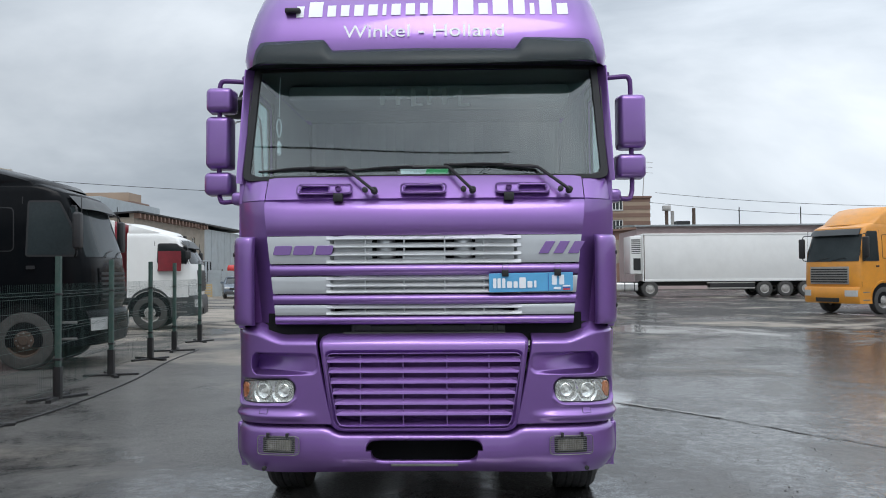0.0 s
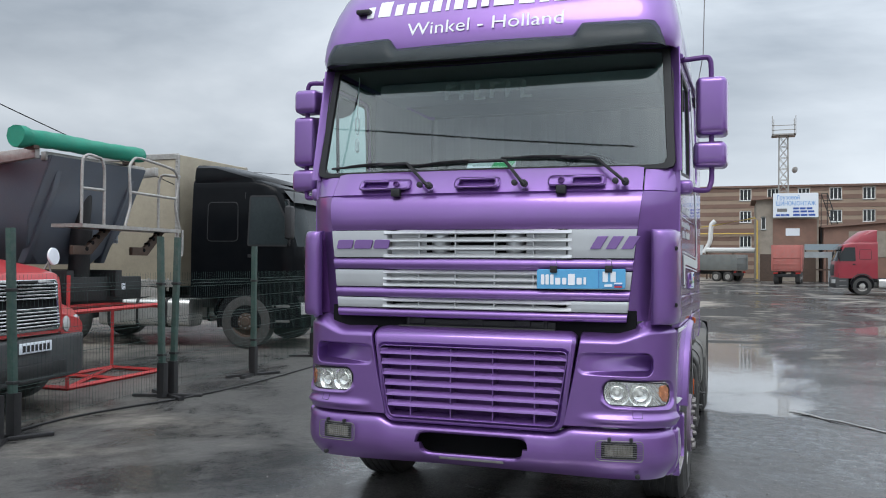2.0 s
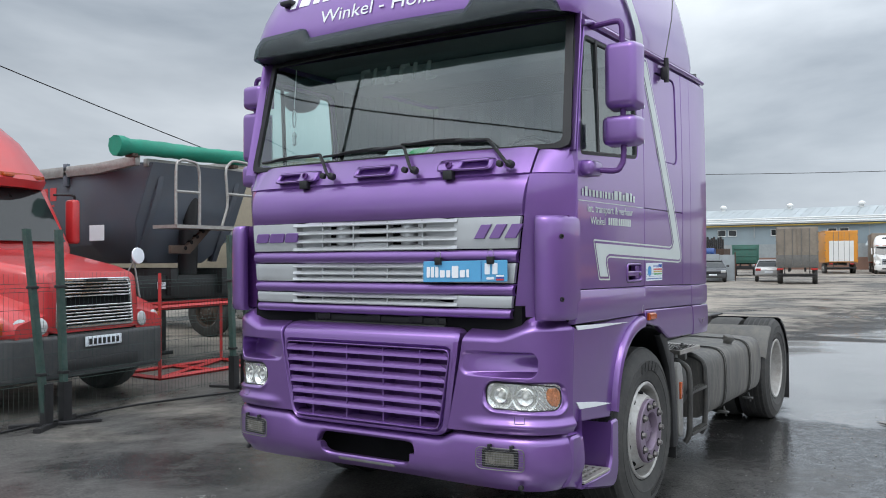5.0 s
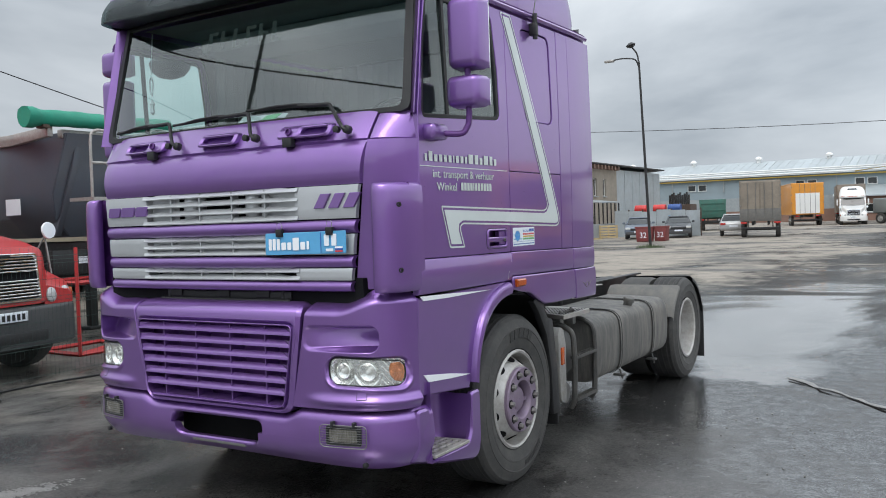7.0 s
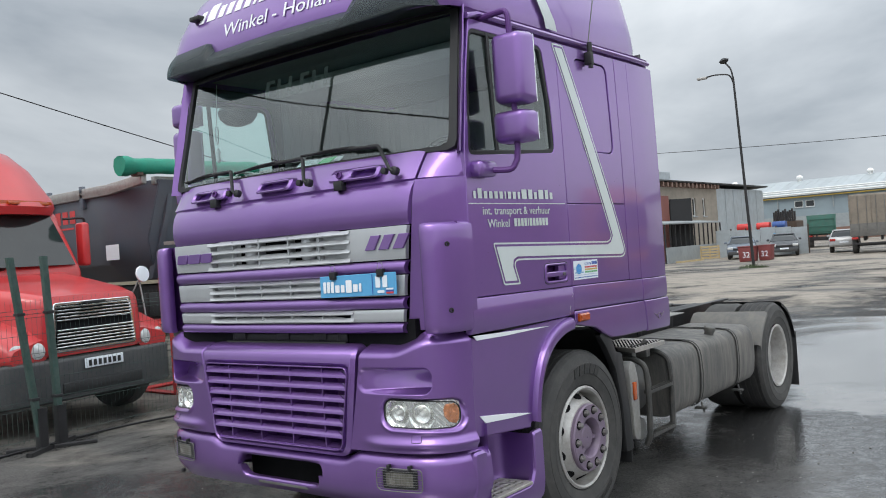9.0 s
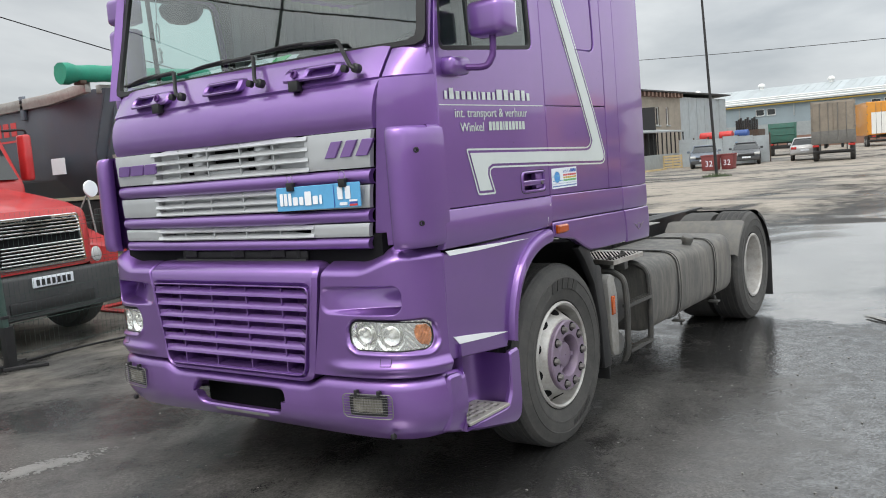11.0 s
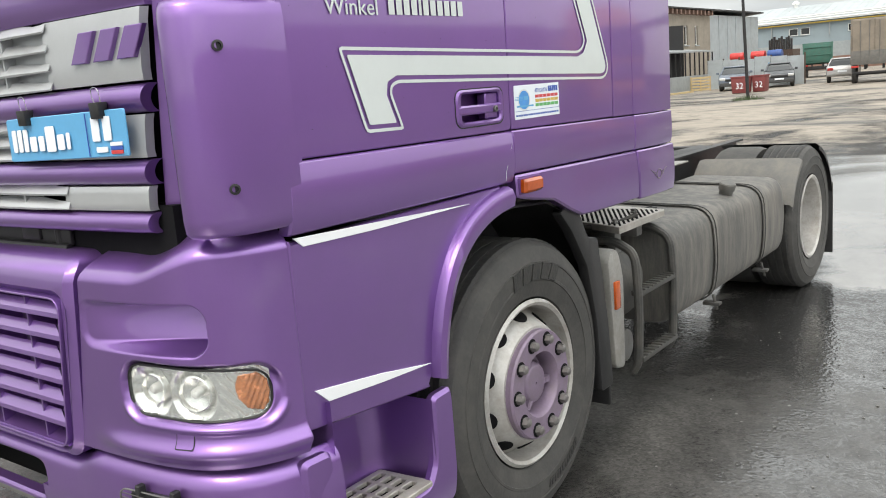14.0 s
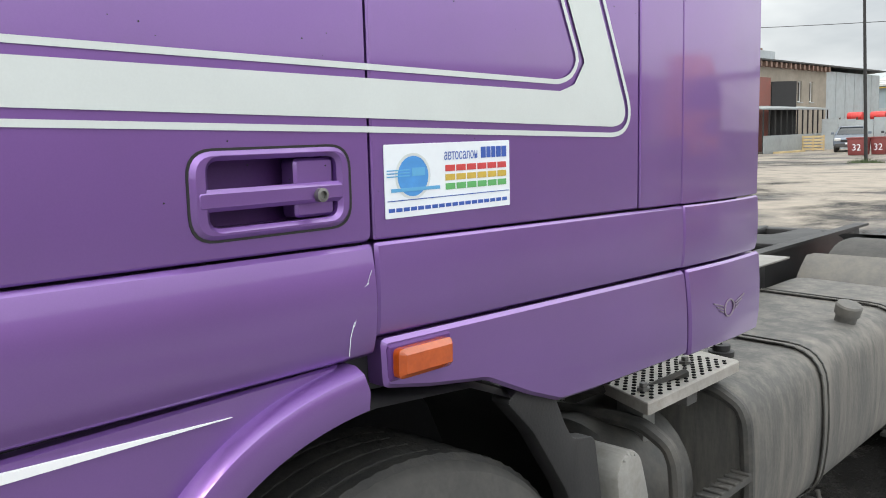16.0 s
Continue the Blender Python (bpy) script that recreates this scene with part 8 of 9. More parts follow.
grid(bm, lambda u, v: (u, v, 2.13), [-0.98, 1.15], [-0.52, 0.0], thick=(0, 0, -0.05))
pf = part("platform", bm, GALV, tip, "grey access platform with tube rails and brackets")
def railing(pts):
    bm = B()
    tube(bm, rounded(pts, 0.3, 2), 0.021, 8)
    part("rail", bm, GALV, pf)
railing([(-0.98, -0.5, 2.13), (-0.98, -0.5, 3.0), (-0.85, -0.5, 3.06), (-0.55, -0.5, 3.02), (-0.55, -0.5, 2.13)])
railing([(-0.98, -0.5, 2.6), (-0.55, -0.5, 2.6)])
railing([(-0.12, -0.5, 2.13), (0.0, -0.5, 2.45), (-0.05, -0.5, 3.0), (0.1, -0.5, 3.14), (1.0, -0.5, 3.05), (1.12, -0.5, 2.9), (1.02, -0.5, 2.5), (1.15, -0.5, 2.13)])
railing([(-0.02, -0.5, 2.62), (1.05, -0.5, 2.6)])
railing([(1.15, -0.1, 2.13), (1.15, -0.1, 3.0), (1.15, -0.5, 2.95)])
railing([(1.1, -0.5, 2.13), (1.1, -0.5, 1.72), (1.22, -0.5, 1.72), (1.22, -0.5, 2.13)])
for x0 in (-0.9, 0.3):
    bm = B()
    prism(bm, [(x0, 1.72), (x0 + 0.35, 1.72), (x0 + 0.75, 2.08), (x0 + 0.62, 2.1), (x0 + 0.28, 1.84), (x0, 1.84)], "y", -0.3, -0.24, 0.006)
    br = part("bracket", bm, RUST, pf)
    for i in range(4):
        # near-black plugs draw the bracket's holes as shade
        bm = B()
        cyl(bm, (x0 + 0.26 + i * 0.11, -0.305, 1.80 + i * 0.085), (x0 + 0.26 + i * 0.11, -0.235, 1.80 + i * 0.085), 0.03, seg=12)
        part("bracket_hole_plug", bm, DARK, br)
bm = B()
for s in (1, -1):
    box(bm, s * 0.5 - 0.07, s * 0.5 + 0.07, 0.1, 8.6, 1.1, 1.5, 0.01)
box(bm, -1.15, 1.15, 0.2, 0.35, 1.05, 1.4, 0.015)
box(bm, -1.1, 1.1, 0.5, 1.2, 0.85, 1.2, 0.02)
part("chassis", bm, BLACK, tip)
for x in (-0.75, 0.75):
    bm = B()
    box(bm, x - 0.07, x + 0.07, 1.9, 2.04, 0.06, 1.2, 0.01)
    box(bm, x - 0.16, x + 0.16, 1.82, 2.12, 0.0, 0.06, 0.01)
    part("landing_leg", bm, BLACK, tip)
for s in (1, -1):
    for y in (5.6, 6.9, 8.1):
        far_wheel(tip, s * 1.2, y, 0.5, s)
    sheet(tip, "marker_plate", [(s * 0.6, 0.19, 1.2), (s * 0.75, 0.19, 1.2), (s * 0.75, 0.19, 1.3), (s * 0.6, 0.19, 1.3)], PAPER, (0, -1, 0), 0.01, 0.004)

# red steel rack
REDSTEEL = mat("red_steel_paint", (0.45, 0.03, 0.03), 0.5, 0.0, 0.15, 6.0, 60.0, 0.04, dirt=0.2)
rack = thing("steel_rack", "red painted steel tube rack standing on the asphalt", "rack")
def bar(a, b, w=0.022):
    a, b = Vector(a), Vector(b)
    bm = B()
    cyl(bm, a, b, w * 1.35, seg=4)
    part("tube", bm, REDSTEEL, rack)
A0, A1, A2, A3 = Vector((-6.42, 3.75, 0.03)), Vector((-6.5, 5.7, 0.03)), Vector((-7.4, 5.75, 0.03)), Vector((-7.35, 3.8, 0.03))
U = Vector((0, 0, 1))
for a, b in ((A0, A1), (A1, A2), (A2, A3), (A3, A0), (A0, A2), (A0, A0 + U * 1.42), (A1, A1 + U * 1.4), (A2, A2 + U * 0.95), (A3, A3 + U * 0.95), (A0 + U * 0.95, A1 + U * 0.97), (A1 + U * 0.95, A2 + U * 0.95), (A2 + U * 0.95, A3 + U * 0.95), (A3 + U * 0.95, A0 + U * 0.95), ((A0 + A1) / 2, (A2 + A3) / 2)):
    bar(a, b)

# mesh fence on loose feet
fence = thing("mesh_fence", "dark green wire mesh fence on posts with loose steel feet", "fence")
POSTS = [(-4.55, -1.6, 2), (-4.74, 1.13, 2), (-4.98, 3.82, 2), (-5.05, 5.9, 1), (-5.4, 8.45, 1), (-5.7, 11.0, 1), (-5.85, 12.8, 1), (-6.08, 15.3, 1)]
for i, (x, y, k) in enumerate(POSTS):
    for j in range(k):
        dy = (j - (k - 1) / 2) * 0.2
        lean = 0.03 * (j - 0.5) * (k - 1) - (0.03 if i == 1 else 0)
        bm = B()
        prism(bm, rect(x - 0.035, x + 0.035, y + dy - 0.03, y + dy + 0.03, 0.008, 2), "z", 0.02, 1.93 if k == 2 else 1.86)
        for v in bm.verts:
            v.co.y += lean * v.co.z * 2.4
        ps = part("post", bm, GREENPAINT, fence, "green post wrapped in worn film")
        bm = B()
        prism(bm, rect(x - 0.05, x + 0.05, y + dy - 0.045, y + dy + 0.045, 0.008, 2), "z", 0.0, 0.42)
        part("post_sleeve", bm, BLACK, ps)
        for z in (0.5, 1.35):
            bm = B()
            box(bm, x - 0.045, x + 0.045, y + dy + lean * 2.4 * z - 0.04, y + dy + lean * 2.4 * z + 0.04, z, z + 0.03, 0.004, 1)
            part("clamp", bm, BLACK, ps)
    for m_ in (pose(x, y, 0, 0, 0, 18 + 40 * (i % 2)), pose(x, y, 0, 0, 0, 100 + 24 * (i % 3))):
        bm = B()
        box(bm, -0.42, 0.42, -0.03, 0.03, 0.0, 0.035, 0.006, 1, m=m_)
        part("foot_bar", bm, BLACK, fence)
for (x0, y0, _), (x1, y1, _) in zip(POSTS, POSTS[1:]):
    a, b = Vector((x0 - 0.05, y0, 0)), Vector((x1 - 0.05, y1, 0))
    d = b - a
    nx = Vector((d.y, -d.x, 0)).normalized()
    bm = B()
    k = int(d.length / 0.052)
    def wire(p, q, r):
        sx = Vector((d.y, -d.x, 0)).normalized() * r
        sy = (q - p).normalized().cross(sx.normalized()) * r
        v = [bm.verts.new(c + o) for c in (p, q) for o in (sx, sy, -sx, -sy)]
        for j in range(4):
            bm.faces.new((v[j], v[(j + 1) % 4], v[4 + (j + 1) % 4], v[4 + j]))
    zz = [(0.09, 0), (0.42, 0), (0.46, 0.03), (0.5, 0), (0.88, 0), (0.92, 0.03), (0.96, 0), (1.32, 0), (1.36, 0.03), (1.4, 0), (1.5, 0)]
    for i in range(k + 1):
        p = a + d * (i / k)
        for (z0, o0), (z1, o1) in zip(zz, zz[1:]):
            wire(p + nx * o0 + U * z0, p + nx * o1 + U * z1, 0.0016)
    for z, o in ((0.12, 0), (0.42, 0.0), (0.46, 0.03), (0.5, 0), (0.7, 0), (0.88, 0), (0.92, 0.03), (0.96, 0), (1.15, 0), (1.32, 0), (1.36, 0.03), (1.4, 0)):
        wire(a + nx * o + U * z, b + nx * o + U * z, 0.0022)
    part("mesh_panel", bm, STRETCH, fence, "welded wire mesh panel")
cable = thing("ground_cable", "black cable lying along the fence on the asphalt", "cable")
bm = B()
tube(bm, catmull([(-4.4, -1.5, 0.012), (-4.75, 0.4, 0.012), (-5.0, 2.15, 0.012), (-4.66, 3.95, 0.012), (-4.62, 5.6, 0.012), (-4.8, 7.9, 0.012), (-5.2, 10.5, 0.012), (-5.4, 13.0, 0.012)], 10), 0.012, 6)
part("cable_run", bm, SEAL, cable)

# right side: orange tractor, red tractor with a white refrigerated trailer
cab_over("orange_tractor", "orange cab-over tractor truck with a tall roof fairing", (13.75, 26.9, 0), -64, ORANGEPAINT, 3.25, 3.95, lower=ORANGEPAINT, glass_=TEALGLASS, grille=GALV)
cab_over("red_tractor", "dark red cab-over tractor truck coupled to a white trailer", (7.0, 50.4, 0), -90, CRIMSON, 2.95, 3.72, axle=1.5, rear=5.0)
ref = box_trailer("refrigerated_trailer", "long white refrigerated semi-trailer with a cooling unit", (11.55, 50.4, 0), -90, WHITEPAINT, 13.4, 1.0, 3.98, wheels=(7.6, 8.9, 10.2), frame_mat=WHITEPAINT)
bm = B()
box(bm, -1.1, 1.1, -0.75, 0.0, 1.45, 3.85, 0.06, 3)
cu_ = part("cooling_unit", bm, WHITEPAINT, ref)
sheet(cu_, "cooling_vent", [(1.1, -0.66, 2.75), (1.1, -0.66, 3.65), (1.1, -0.1, 3.65), (1.1, -0.1, 2.75)], GREYBUMPER, (1, 0, 0), 0.02, 0.02)
for k in range(7):
    sheet(cu_, "vent_bar", [(1.1, -0.66, 2.80 + k * 0.12), (1.1, -0.66, 2.85 + k * 0.12), (1.1, -0.1, 2.85 + k * 0.12), (1.1, -0.1, 2.80 + k * 0.12)], WHITEPAINT, (1, 0, 0), 0.035, 0.02)
sheet(cu_, "control_box", [(1.1, -0.55, 1.7), (1.1, -0.55, 2.45), (1.1, -0.1, 2.45), (1.1, -0.1, 1.7)], SEAL, (1, 0, 0), 0.02, 0.02)
bm = B()
box(bm, 1.24, 1.275, 0.0, 0.12, 1.0, 3.95, 0.01)
part("rusty_post", bm, RUST, ref)
bm = B()
box(bm, 0.6, 1.2, 4.2, 7.0, 0.45, 0.95, 0.03)
part("pallet_box", bm, BLACK, ref)
bm = B()
for z in (0.5, 0.85):
    box(bm, 1.2, 1.23, 4.0, 7.0, z, z + 0.08, 0.006)
part("side_guard", bm, GALV, ref)

# far row of trucks
box_trailer("grey_box_trailer", "dull grey-brown box trailer behind the white bonneted truck", (-5.95, 90.6, 0), 8, BROWNBOX, 12.0, 1.15, 3.95, wheels=(8.5, 9.8), ribs=3)
brown = box_trailer("brown_box_truck", "brown tarpaulin box truck seen from behind", (-8.0, 57.0, 0), 190, BROWNBOX, 6.0, 1.05, 3.45, W=2.3, wheels=(4.0, 4.95), ribs=2, category="truck")
orange_t = box_trailer("orange_box_trailer", "orange box trailer with a white door panel", (-12.0, 96.0, 0), 196, ORANGEPAINT, 9.0, 1.1, 4.2, W=2.9, wheels=(6.5, 7.6), category="trailer")
bm = B()
box(bm, -1.17, 1.17, 6.0, 6.045, 1.0, 1.75, 0.01)
part("tailboard", bm, DUSTY, brown, "dark dirty tailboard")
sheet(orange_t, "white_panel", [(-1.1, 9.03, 1.2), (1.1, 9.03, 1.2), (1.1, 9.03, 3.2), (-1.1, 9.03, 3.2)], WHITEPAINT, (0, 1, 0), 0.02, 0.01)
conventional("white_bonneted_truck", "white bonneted truck with sleeper cab facing the yard", (-5.3, 86.0, 0), 8, WHITEPAINT, WHITEPAINT)


def dump(name, label, loc, rz, paint, W=2.5, top=3.3):
    """A dump truck seen from behind; its tail at local y = 0, cab towards +y."""
    t = thing(name, label, "truck", loc, rz)
    h = W / 2
    bm = B()
    prism(bm, [(-h + 0.12, 1.15), (h - 0.12, 1.15), (h, top), (-h, top)], "y", 0.0, 4.6, 0.03)
    bd = part("tipper_body", bm, paint, t)
    bm = B()
    prism(bm, [(-h + 0.2, 1.3), (h - 0.2, 1.3), (h - 0.1, top - 0.12), (-h + 0.1, top - 0.12)], "y", -0.05, 0.02, 0.02)
    tg = part("tailgate", bm, paint, bd)
    for z in (1.75, 2.35):
        bm = B()
        box(bm, -h + 0.1, h - 0.1, -0.1, -0.03, z, z + 0.09, 0.01)
        part("tailgate_rib", bm, paint, tg)
    for x in (-h + 0.1, h - 0.1):
        bm = B()
        box(bm, x - 0.06, x + 0.06, -0.12, 0.0, 1.2, top, 0.01)
        part("tailgate_post", bm, paint, tg)
    bm = B()
    box(bm, -1.1, 1.1, 4.8, 6.6, 1.0, top - 0.3, 0.12, 3)
    part("cab_body", bm, paint, t)
    bm = B()
    for s in (1, -1):
        box(bm, s * 0.42 - 0.06, s * 0.42 + 0.06, 0.2, 6.5, 0.75, 1.1, 0.01)
    box(bm, -1.0, 1.0, 0.2, 0.4, 0.6, 0.9, 0.02)
    part("chassis", bm, BLACK, t)
    for s in (1, -1):
        for y in (0.9, 2.2, 5.8):
            far_wheel(t, s * 1.15, y, 0.5, s, 0.45)
        bm = B()
        box(bm, s * 0.95 - 0.2, s * 0.95 + 0.2, 0.12, 0.2, 0.9, 1.05, 0.01)
        part("tail_lamp", bm, REDLENS, t)
    return t


DUSTGREY = mat("dusty_grey_green_paint", (0.17, 0.185, 0.18), 0.65, 0.1, 0.2, 1.5, 60.0, 0.05, dirt=0.5, dirtcol=(0.2, 0.18, 0.15))
dump("red_dump_truck", "faded red dump truck parked tail first", (6.15, 79.5, 0), -6, FADEDRED, 2.7, 3.55)
dump("green_dump_truck", "dark green dump truck with a rusty load", (-15.4, 74.0, 0), 14, DKGREEN, 2.3, 2.75)
dump("grey_dump_truck", "grey dump truck beside the workshop", (2.3, 88.0, 0), 62, DUSTGREY, 2.5, 2.75)


def car(name, label, loc, rz, paint, estate=False):
    """A passenger car, nose to its own -y."""
    t = thing(name, label, "car", loc, rz)
    e = 4.25 if estate else 3.75
    prof = soft([(0.0, 0.35), (0.02, 0.72), (0.15, 0.85), (1.05, 0.98), (1.1, 1.0), (4.3, 1.0), (4.42, 0.85), (4.45, 0.4)], 0.1, 4)
    bm = B()
    prism(bm, prof, "x", -0.88, 0.88, 0.07, 3)
    part("body", bm, paint, t, angle=40)
    bm = B()
    rows = []
    for z, yf, yr, w in ((0.96, 1.0, e + 0.15, 0.82), (1.2, 1.45, e - 0.02, 0.74), (1.4, 1.8, e - 0.3, 0.64), (1.46, 2.1, e - 0.55, 0.55)):
        rows.append([bm.verts.new((x, y, z)) for x, y in soft([(-w, yf), (w, yf), (w, yr), (-w, yr)], 0.15, 3)])
    for A, C in zip(rows, rows[1:]):
        for j in range(len(A)):
            bm.faces.new((A[j], A[(j + 1) % len(A)], C[(j + 1) % len(A)], C[j]))
    bm.faces.new(rows[-1])
    part("cabin_glass", bm, DARKGLASS, t, angle=40)
    bm = B()
    prism(bm, soft([(1.75, 1.40), (2.1, 1.475), (e - 0.6, 1.475), (e - 0.25, 1.39), (e - 0.4, 1.36), (2.0, 1.36)], 0.03, 3), "x", -0.62, 0.62, 0.03)
    part("roof", bm, paint, t, angle=40)
    for s in (1, -1):
        for a, b in (((s * 0.8, 1.08, 0.98), (s * 0.6, 1.9, 1.42)), ((s * 0.8, e + 0.1, 0.98), (s * 0.6, e - 0.35, 1.42)), ((s * 0.81, 2.6, 0.98), (s * 0.62, 2.55, 1.42))):
            bm = B()
            cyl(bm, a, b, 0.045, seg=8)
            part("pillar", bm, paint, t)
        for y, mt, z in ((0.04, LAMPW, 0.72), (4.4, REDLENS, 0.82)):
            bm = B()
            box(bm, s * 0.66 - 0.17, s * 0.66 + 0.17, y - 0.06, y + 0.06, z - 0.08, z + 0.08, 0.03, 2)
            part("lamp", bm, mt, t)
        bm = B()
        box(bm, s * 0.97 - 0.09, s * 0.97 + 0.09, 1.35, 1.5, 1.0, 1.14, 0.03, 2)
        part("door_mirror", bm, paint, t)
        for y in (0.85, 3.5):
            far_wheel(t, s * 0.86, y, 0.31, s, 0.2, 24)
    bm = B()
    box(bm, -0.8, 0.8, -0.05, 0.1, 0.28, 0.5, 0.04)
    part("bumper", bm, GREYBUMPER, t)
    bm = B()
    box(bm, -0.5, 0.5, -0.03, 0.05, 0.58, 0.72, 0.02)
    part("grille", bm, SEAL, t)
    for y in (-0.06, 4.45):
        bm = B()
        box(bm, -0.26, 0.26, y - 0.012, y + 0.012, 0.45 if y < 0 else 0.62, 0.55 if y < 0 else 0.72, 0.004, 1)
        part("number_plate", bm, PAPER, t)
    return t


car("grey_car", "blue-grey passenger car with its bonnet toward the yard", (-14.75, 51.6, 0), 17, BLUECAR)
car("dark_estate_car", "dark grey estate car facing the yard", (-12.55, 53.2, 0), 16, DARKCAR, True)
car("silver_saloon_car", "silver saloon car seen from behind", (-10.4, 59.6, 0), 192, SILVERCAR)

# ---- buildings ----
STRIPE_A = mat("tan_brick", (0.33, 0.25, 0.185), 0.85, 0.0, 0.12, 0.5, 12.0, 0.1, dirt=0.15, rand=0.05)
STRIPE_B = mat("brown_brick", (0.20, 0.125, 0.095), 0.85, 0.0, 0.12, 0.5, 12.0, 0.1, dirt=0.15, rand=0.05)
BLUEWALL = mat("blue_grey_cladding", (0.25, 0.31, 0.34), 0.55, 0.1, 0.05, 0.4, 20.0, 0.03, dirt=0.12)
ROOFMETAL = mat("pale_metal_roof", (0.42, 0.46, 0.47), 0.45, 0.4, 0.08, 0.4, 10.0, 0.03, dirt=0.15, rand=0.08)
PINKWALL = mat("pale_pink_render", (0.42, 0.33, 0.32), 0.85, 0.0, 0.08, 0.3, 20.0, 0.05, dirt=0.25)
PLASTER = mat("dirty_plaster", (0.31, 0.27, 0.22), 0.9, 0.0, 0.14, 0.6, 15.0, 0.08, dirt=0.4)
REDBRICK = mat("red_brown_brick", (0.24, 0.14, 0.105), 0.88, 0.0, 0.16, 0.8, 14.0, 0.1, dirt=0.3)
GREYSHEET = mat("grey_sheet_metal", (0.33, 0.36, 0.37), 0.5, 0.3, 0.08, 0.8, 20.0, 0.04, dirt=0.3)
FRAMEW = mat("white_window_frame", (0.75, 0.75, 0.73), 0.5, 0.0, 0.05, 3.0, 40.0, 0.0)
PALESHEET = mat("pale_grey_sheet", (0.40, 0.44, 0.46), 0.5, 0.2, 0.10, 0.8, 30.0, 0.04, dirt=0.25)
REDGATE = mat("brown_red_gate", (0.22, 0.075, 0.06), 0.7, 0.0, 0.15, 1.0, 30.0, 0.05, dirt=0.3)
YELLOWPIPE = mat("yellow_gas_pipe", (0.55, 0.38, 0.08), 0.6, 0.0, 0.1, 1.0, 30.0, 0.0)
BINRED = mat("dark_red_bin_paint", (0.19, 0.035, 0.035), 0.6, 0.0, 0.15, 3.0, 40.0, 0.05, dirt=0.3)
WOOD = mat("pale_pallet_wood", (0.52, 0.40, 0.22), 0.8, 0.0, 0.15, 4.0, 60.0, 0.05)
YBARREL = mat("blue_barrel", (0.03, 0.08, 0.26), 0.45, 0.0, 0.1, 3.0, 40.0, 0.0)
RBARREL = mat("red_barrel", (0.55, 0.04, 0.035), 0.45, 0.0, 0.1, 3.0, 40.0, 0.0)


def facade(b, x0, x1, z0, z1, y, wall, holes, frame_w=0.07, deep=0.3, name="wall", panes=2):
    """A wall that looks to -y, with window openings through it."""
    bm = B()
    plate(bm, [rect(x0, x1, z0, z1)] + [rect(*h_) for h_ in holes], lambda a, c, o: Vector((a, y - o, c)), 0.0, deep)
    w = part(name, bm, wall, b)
    for a0, a1, c0, c1 in holes:
        bm = B()
        plate(bm, [rect(a0, a1, c0, c1), rect(a0 + frame_w, a1 - frame_w, c0 + frame_w, c1 - frame_w)], lambda a, c, o: Vector((a, y + 0.1 - o, c)), 0.005, 0.06)
        for k in range(1, panes):
            xm = a0 + (a1 - a0) * k / panes
            box(bm, xm - frame_w / 2, xm + frame_w / 2, y + 0.1, y + 0.16, c0 + frame_w, c1 - frame_w)
        wn_ = part("window", bm, FRAMEW, b)
        bm = B()
        grid(bm, lambda u, v: (u, y + 0.14, v), [a0 + 0.02, a1 - 0.02], [c0 + 0.02, c1 - 0.02])
        part("pane", bm, DARKGLASS, wn_)
        bm = B()
        box(bm, a0 - 0.08, a1 + 0.08, y - 0.1, y + 0.02, c0 - 0.08, c0, 0.01, 1)
        part("sill", bm, GREYSHEET, wn_)
    return w


def slab(b, name, x0, x1, y0, y1, z0, z1, m, r=0.0):
    bm = B()
    box(bm, x0, x1, y0, y1, z0, z1, r, 1)
    return part(name, bm, m, b)


# striped three-storey building
sb = thing("striped_building", "three-storey brick building with tan and brown horizontal bands", "building", kind="structure")
cols = [3.1, 6.6, 10.4, 14.25, 18.2, 22.4]
holes = [(x - 0.75, x + 0.75, z - 0.8, z + 0.8) for x in cols for z in (4.9, 8.25, 11.2)]
facade(sb, -2.8, 27.0, 0, 12.15, 118.0, STRIPE_A, holes, 0.1, panes=3)
slab(sb, "side_wall", -2.8, -2.5, 118.3, 132, 0, 12.15, STRIPE_A)
slab(sb, "side_wall", 26.7, 27.0, 118.3, 132, 0, 12.15, STRIPE_A)
slab(sb, "rear_wall", -2.5, 26.7, 131.7, 132, 0, 12.15, STRIPE_A)
slab(sb, "roof", -3.0, 27.2, 117.75, 132.2, 12.15, 12.4, STRIPE_B)
z = 0.6
i = 0
while z < 11.6:
    hgt = 0.55
    segs = [(-2.85, 27.05)]
    for x in sorted(cols):
        if any(abs(z + hgt / 2 - zc_) < 0.8 + hgt / 2 + 0.1 for zc_ in (4.9, 8.25, 11.2)):
            a, b = segs.pop()
            segs += [(a, x - 0.85), (x + 0.85, b)]
    for a, b in segs:
        slab(sb, "brick_band", a, b, 117.96, 118.02, z, z + hgt, STRIPE_B)
    slab(sb, "brick_band", -2.84, -2.78, 118.0, 132, z, z + hgt, STRIPE_B)
    z += 1.1

# workshop with its sign
ws_b = thing("workshop", "plastered tyre workshop with a large sign board", "building", kind="structure")
facade(ws_b, 3.9, 10.2, 0, 8.9, 95.0, PLASTER, [(4.4, 4.9, 5.6, 7.0)], panes=1)
slab(ws_b, "side_wall", 3.9, 4.2, 95.3, 104, 0, 8.6, PLASTER)
slab(ws_b, "side_wall", 9.9, 10.2, 95.3, 104, 0, 8.6, PLASTER)
slab(ws_b, "rear_wall", 4.2, 9.9, 103.7, 104, 0, 8.6, PLASTER)
bm = B()
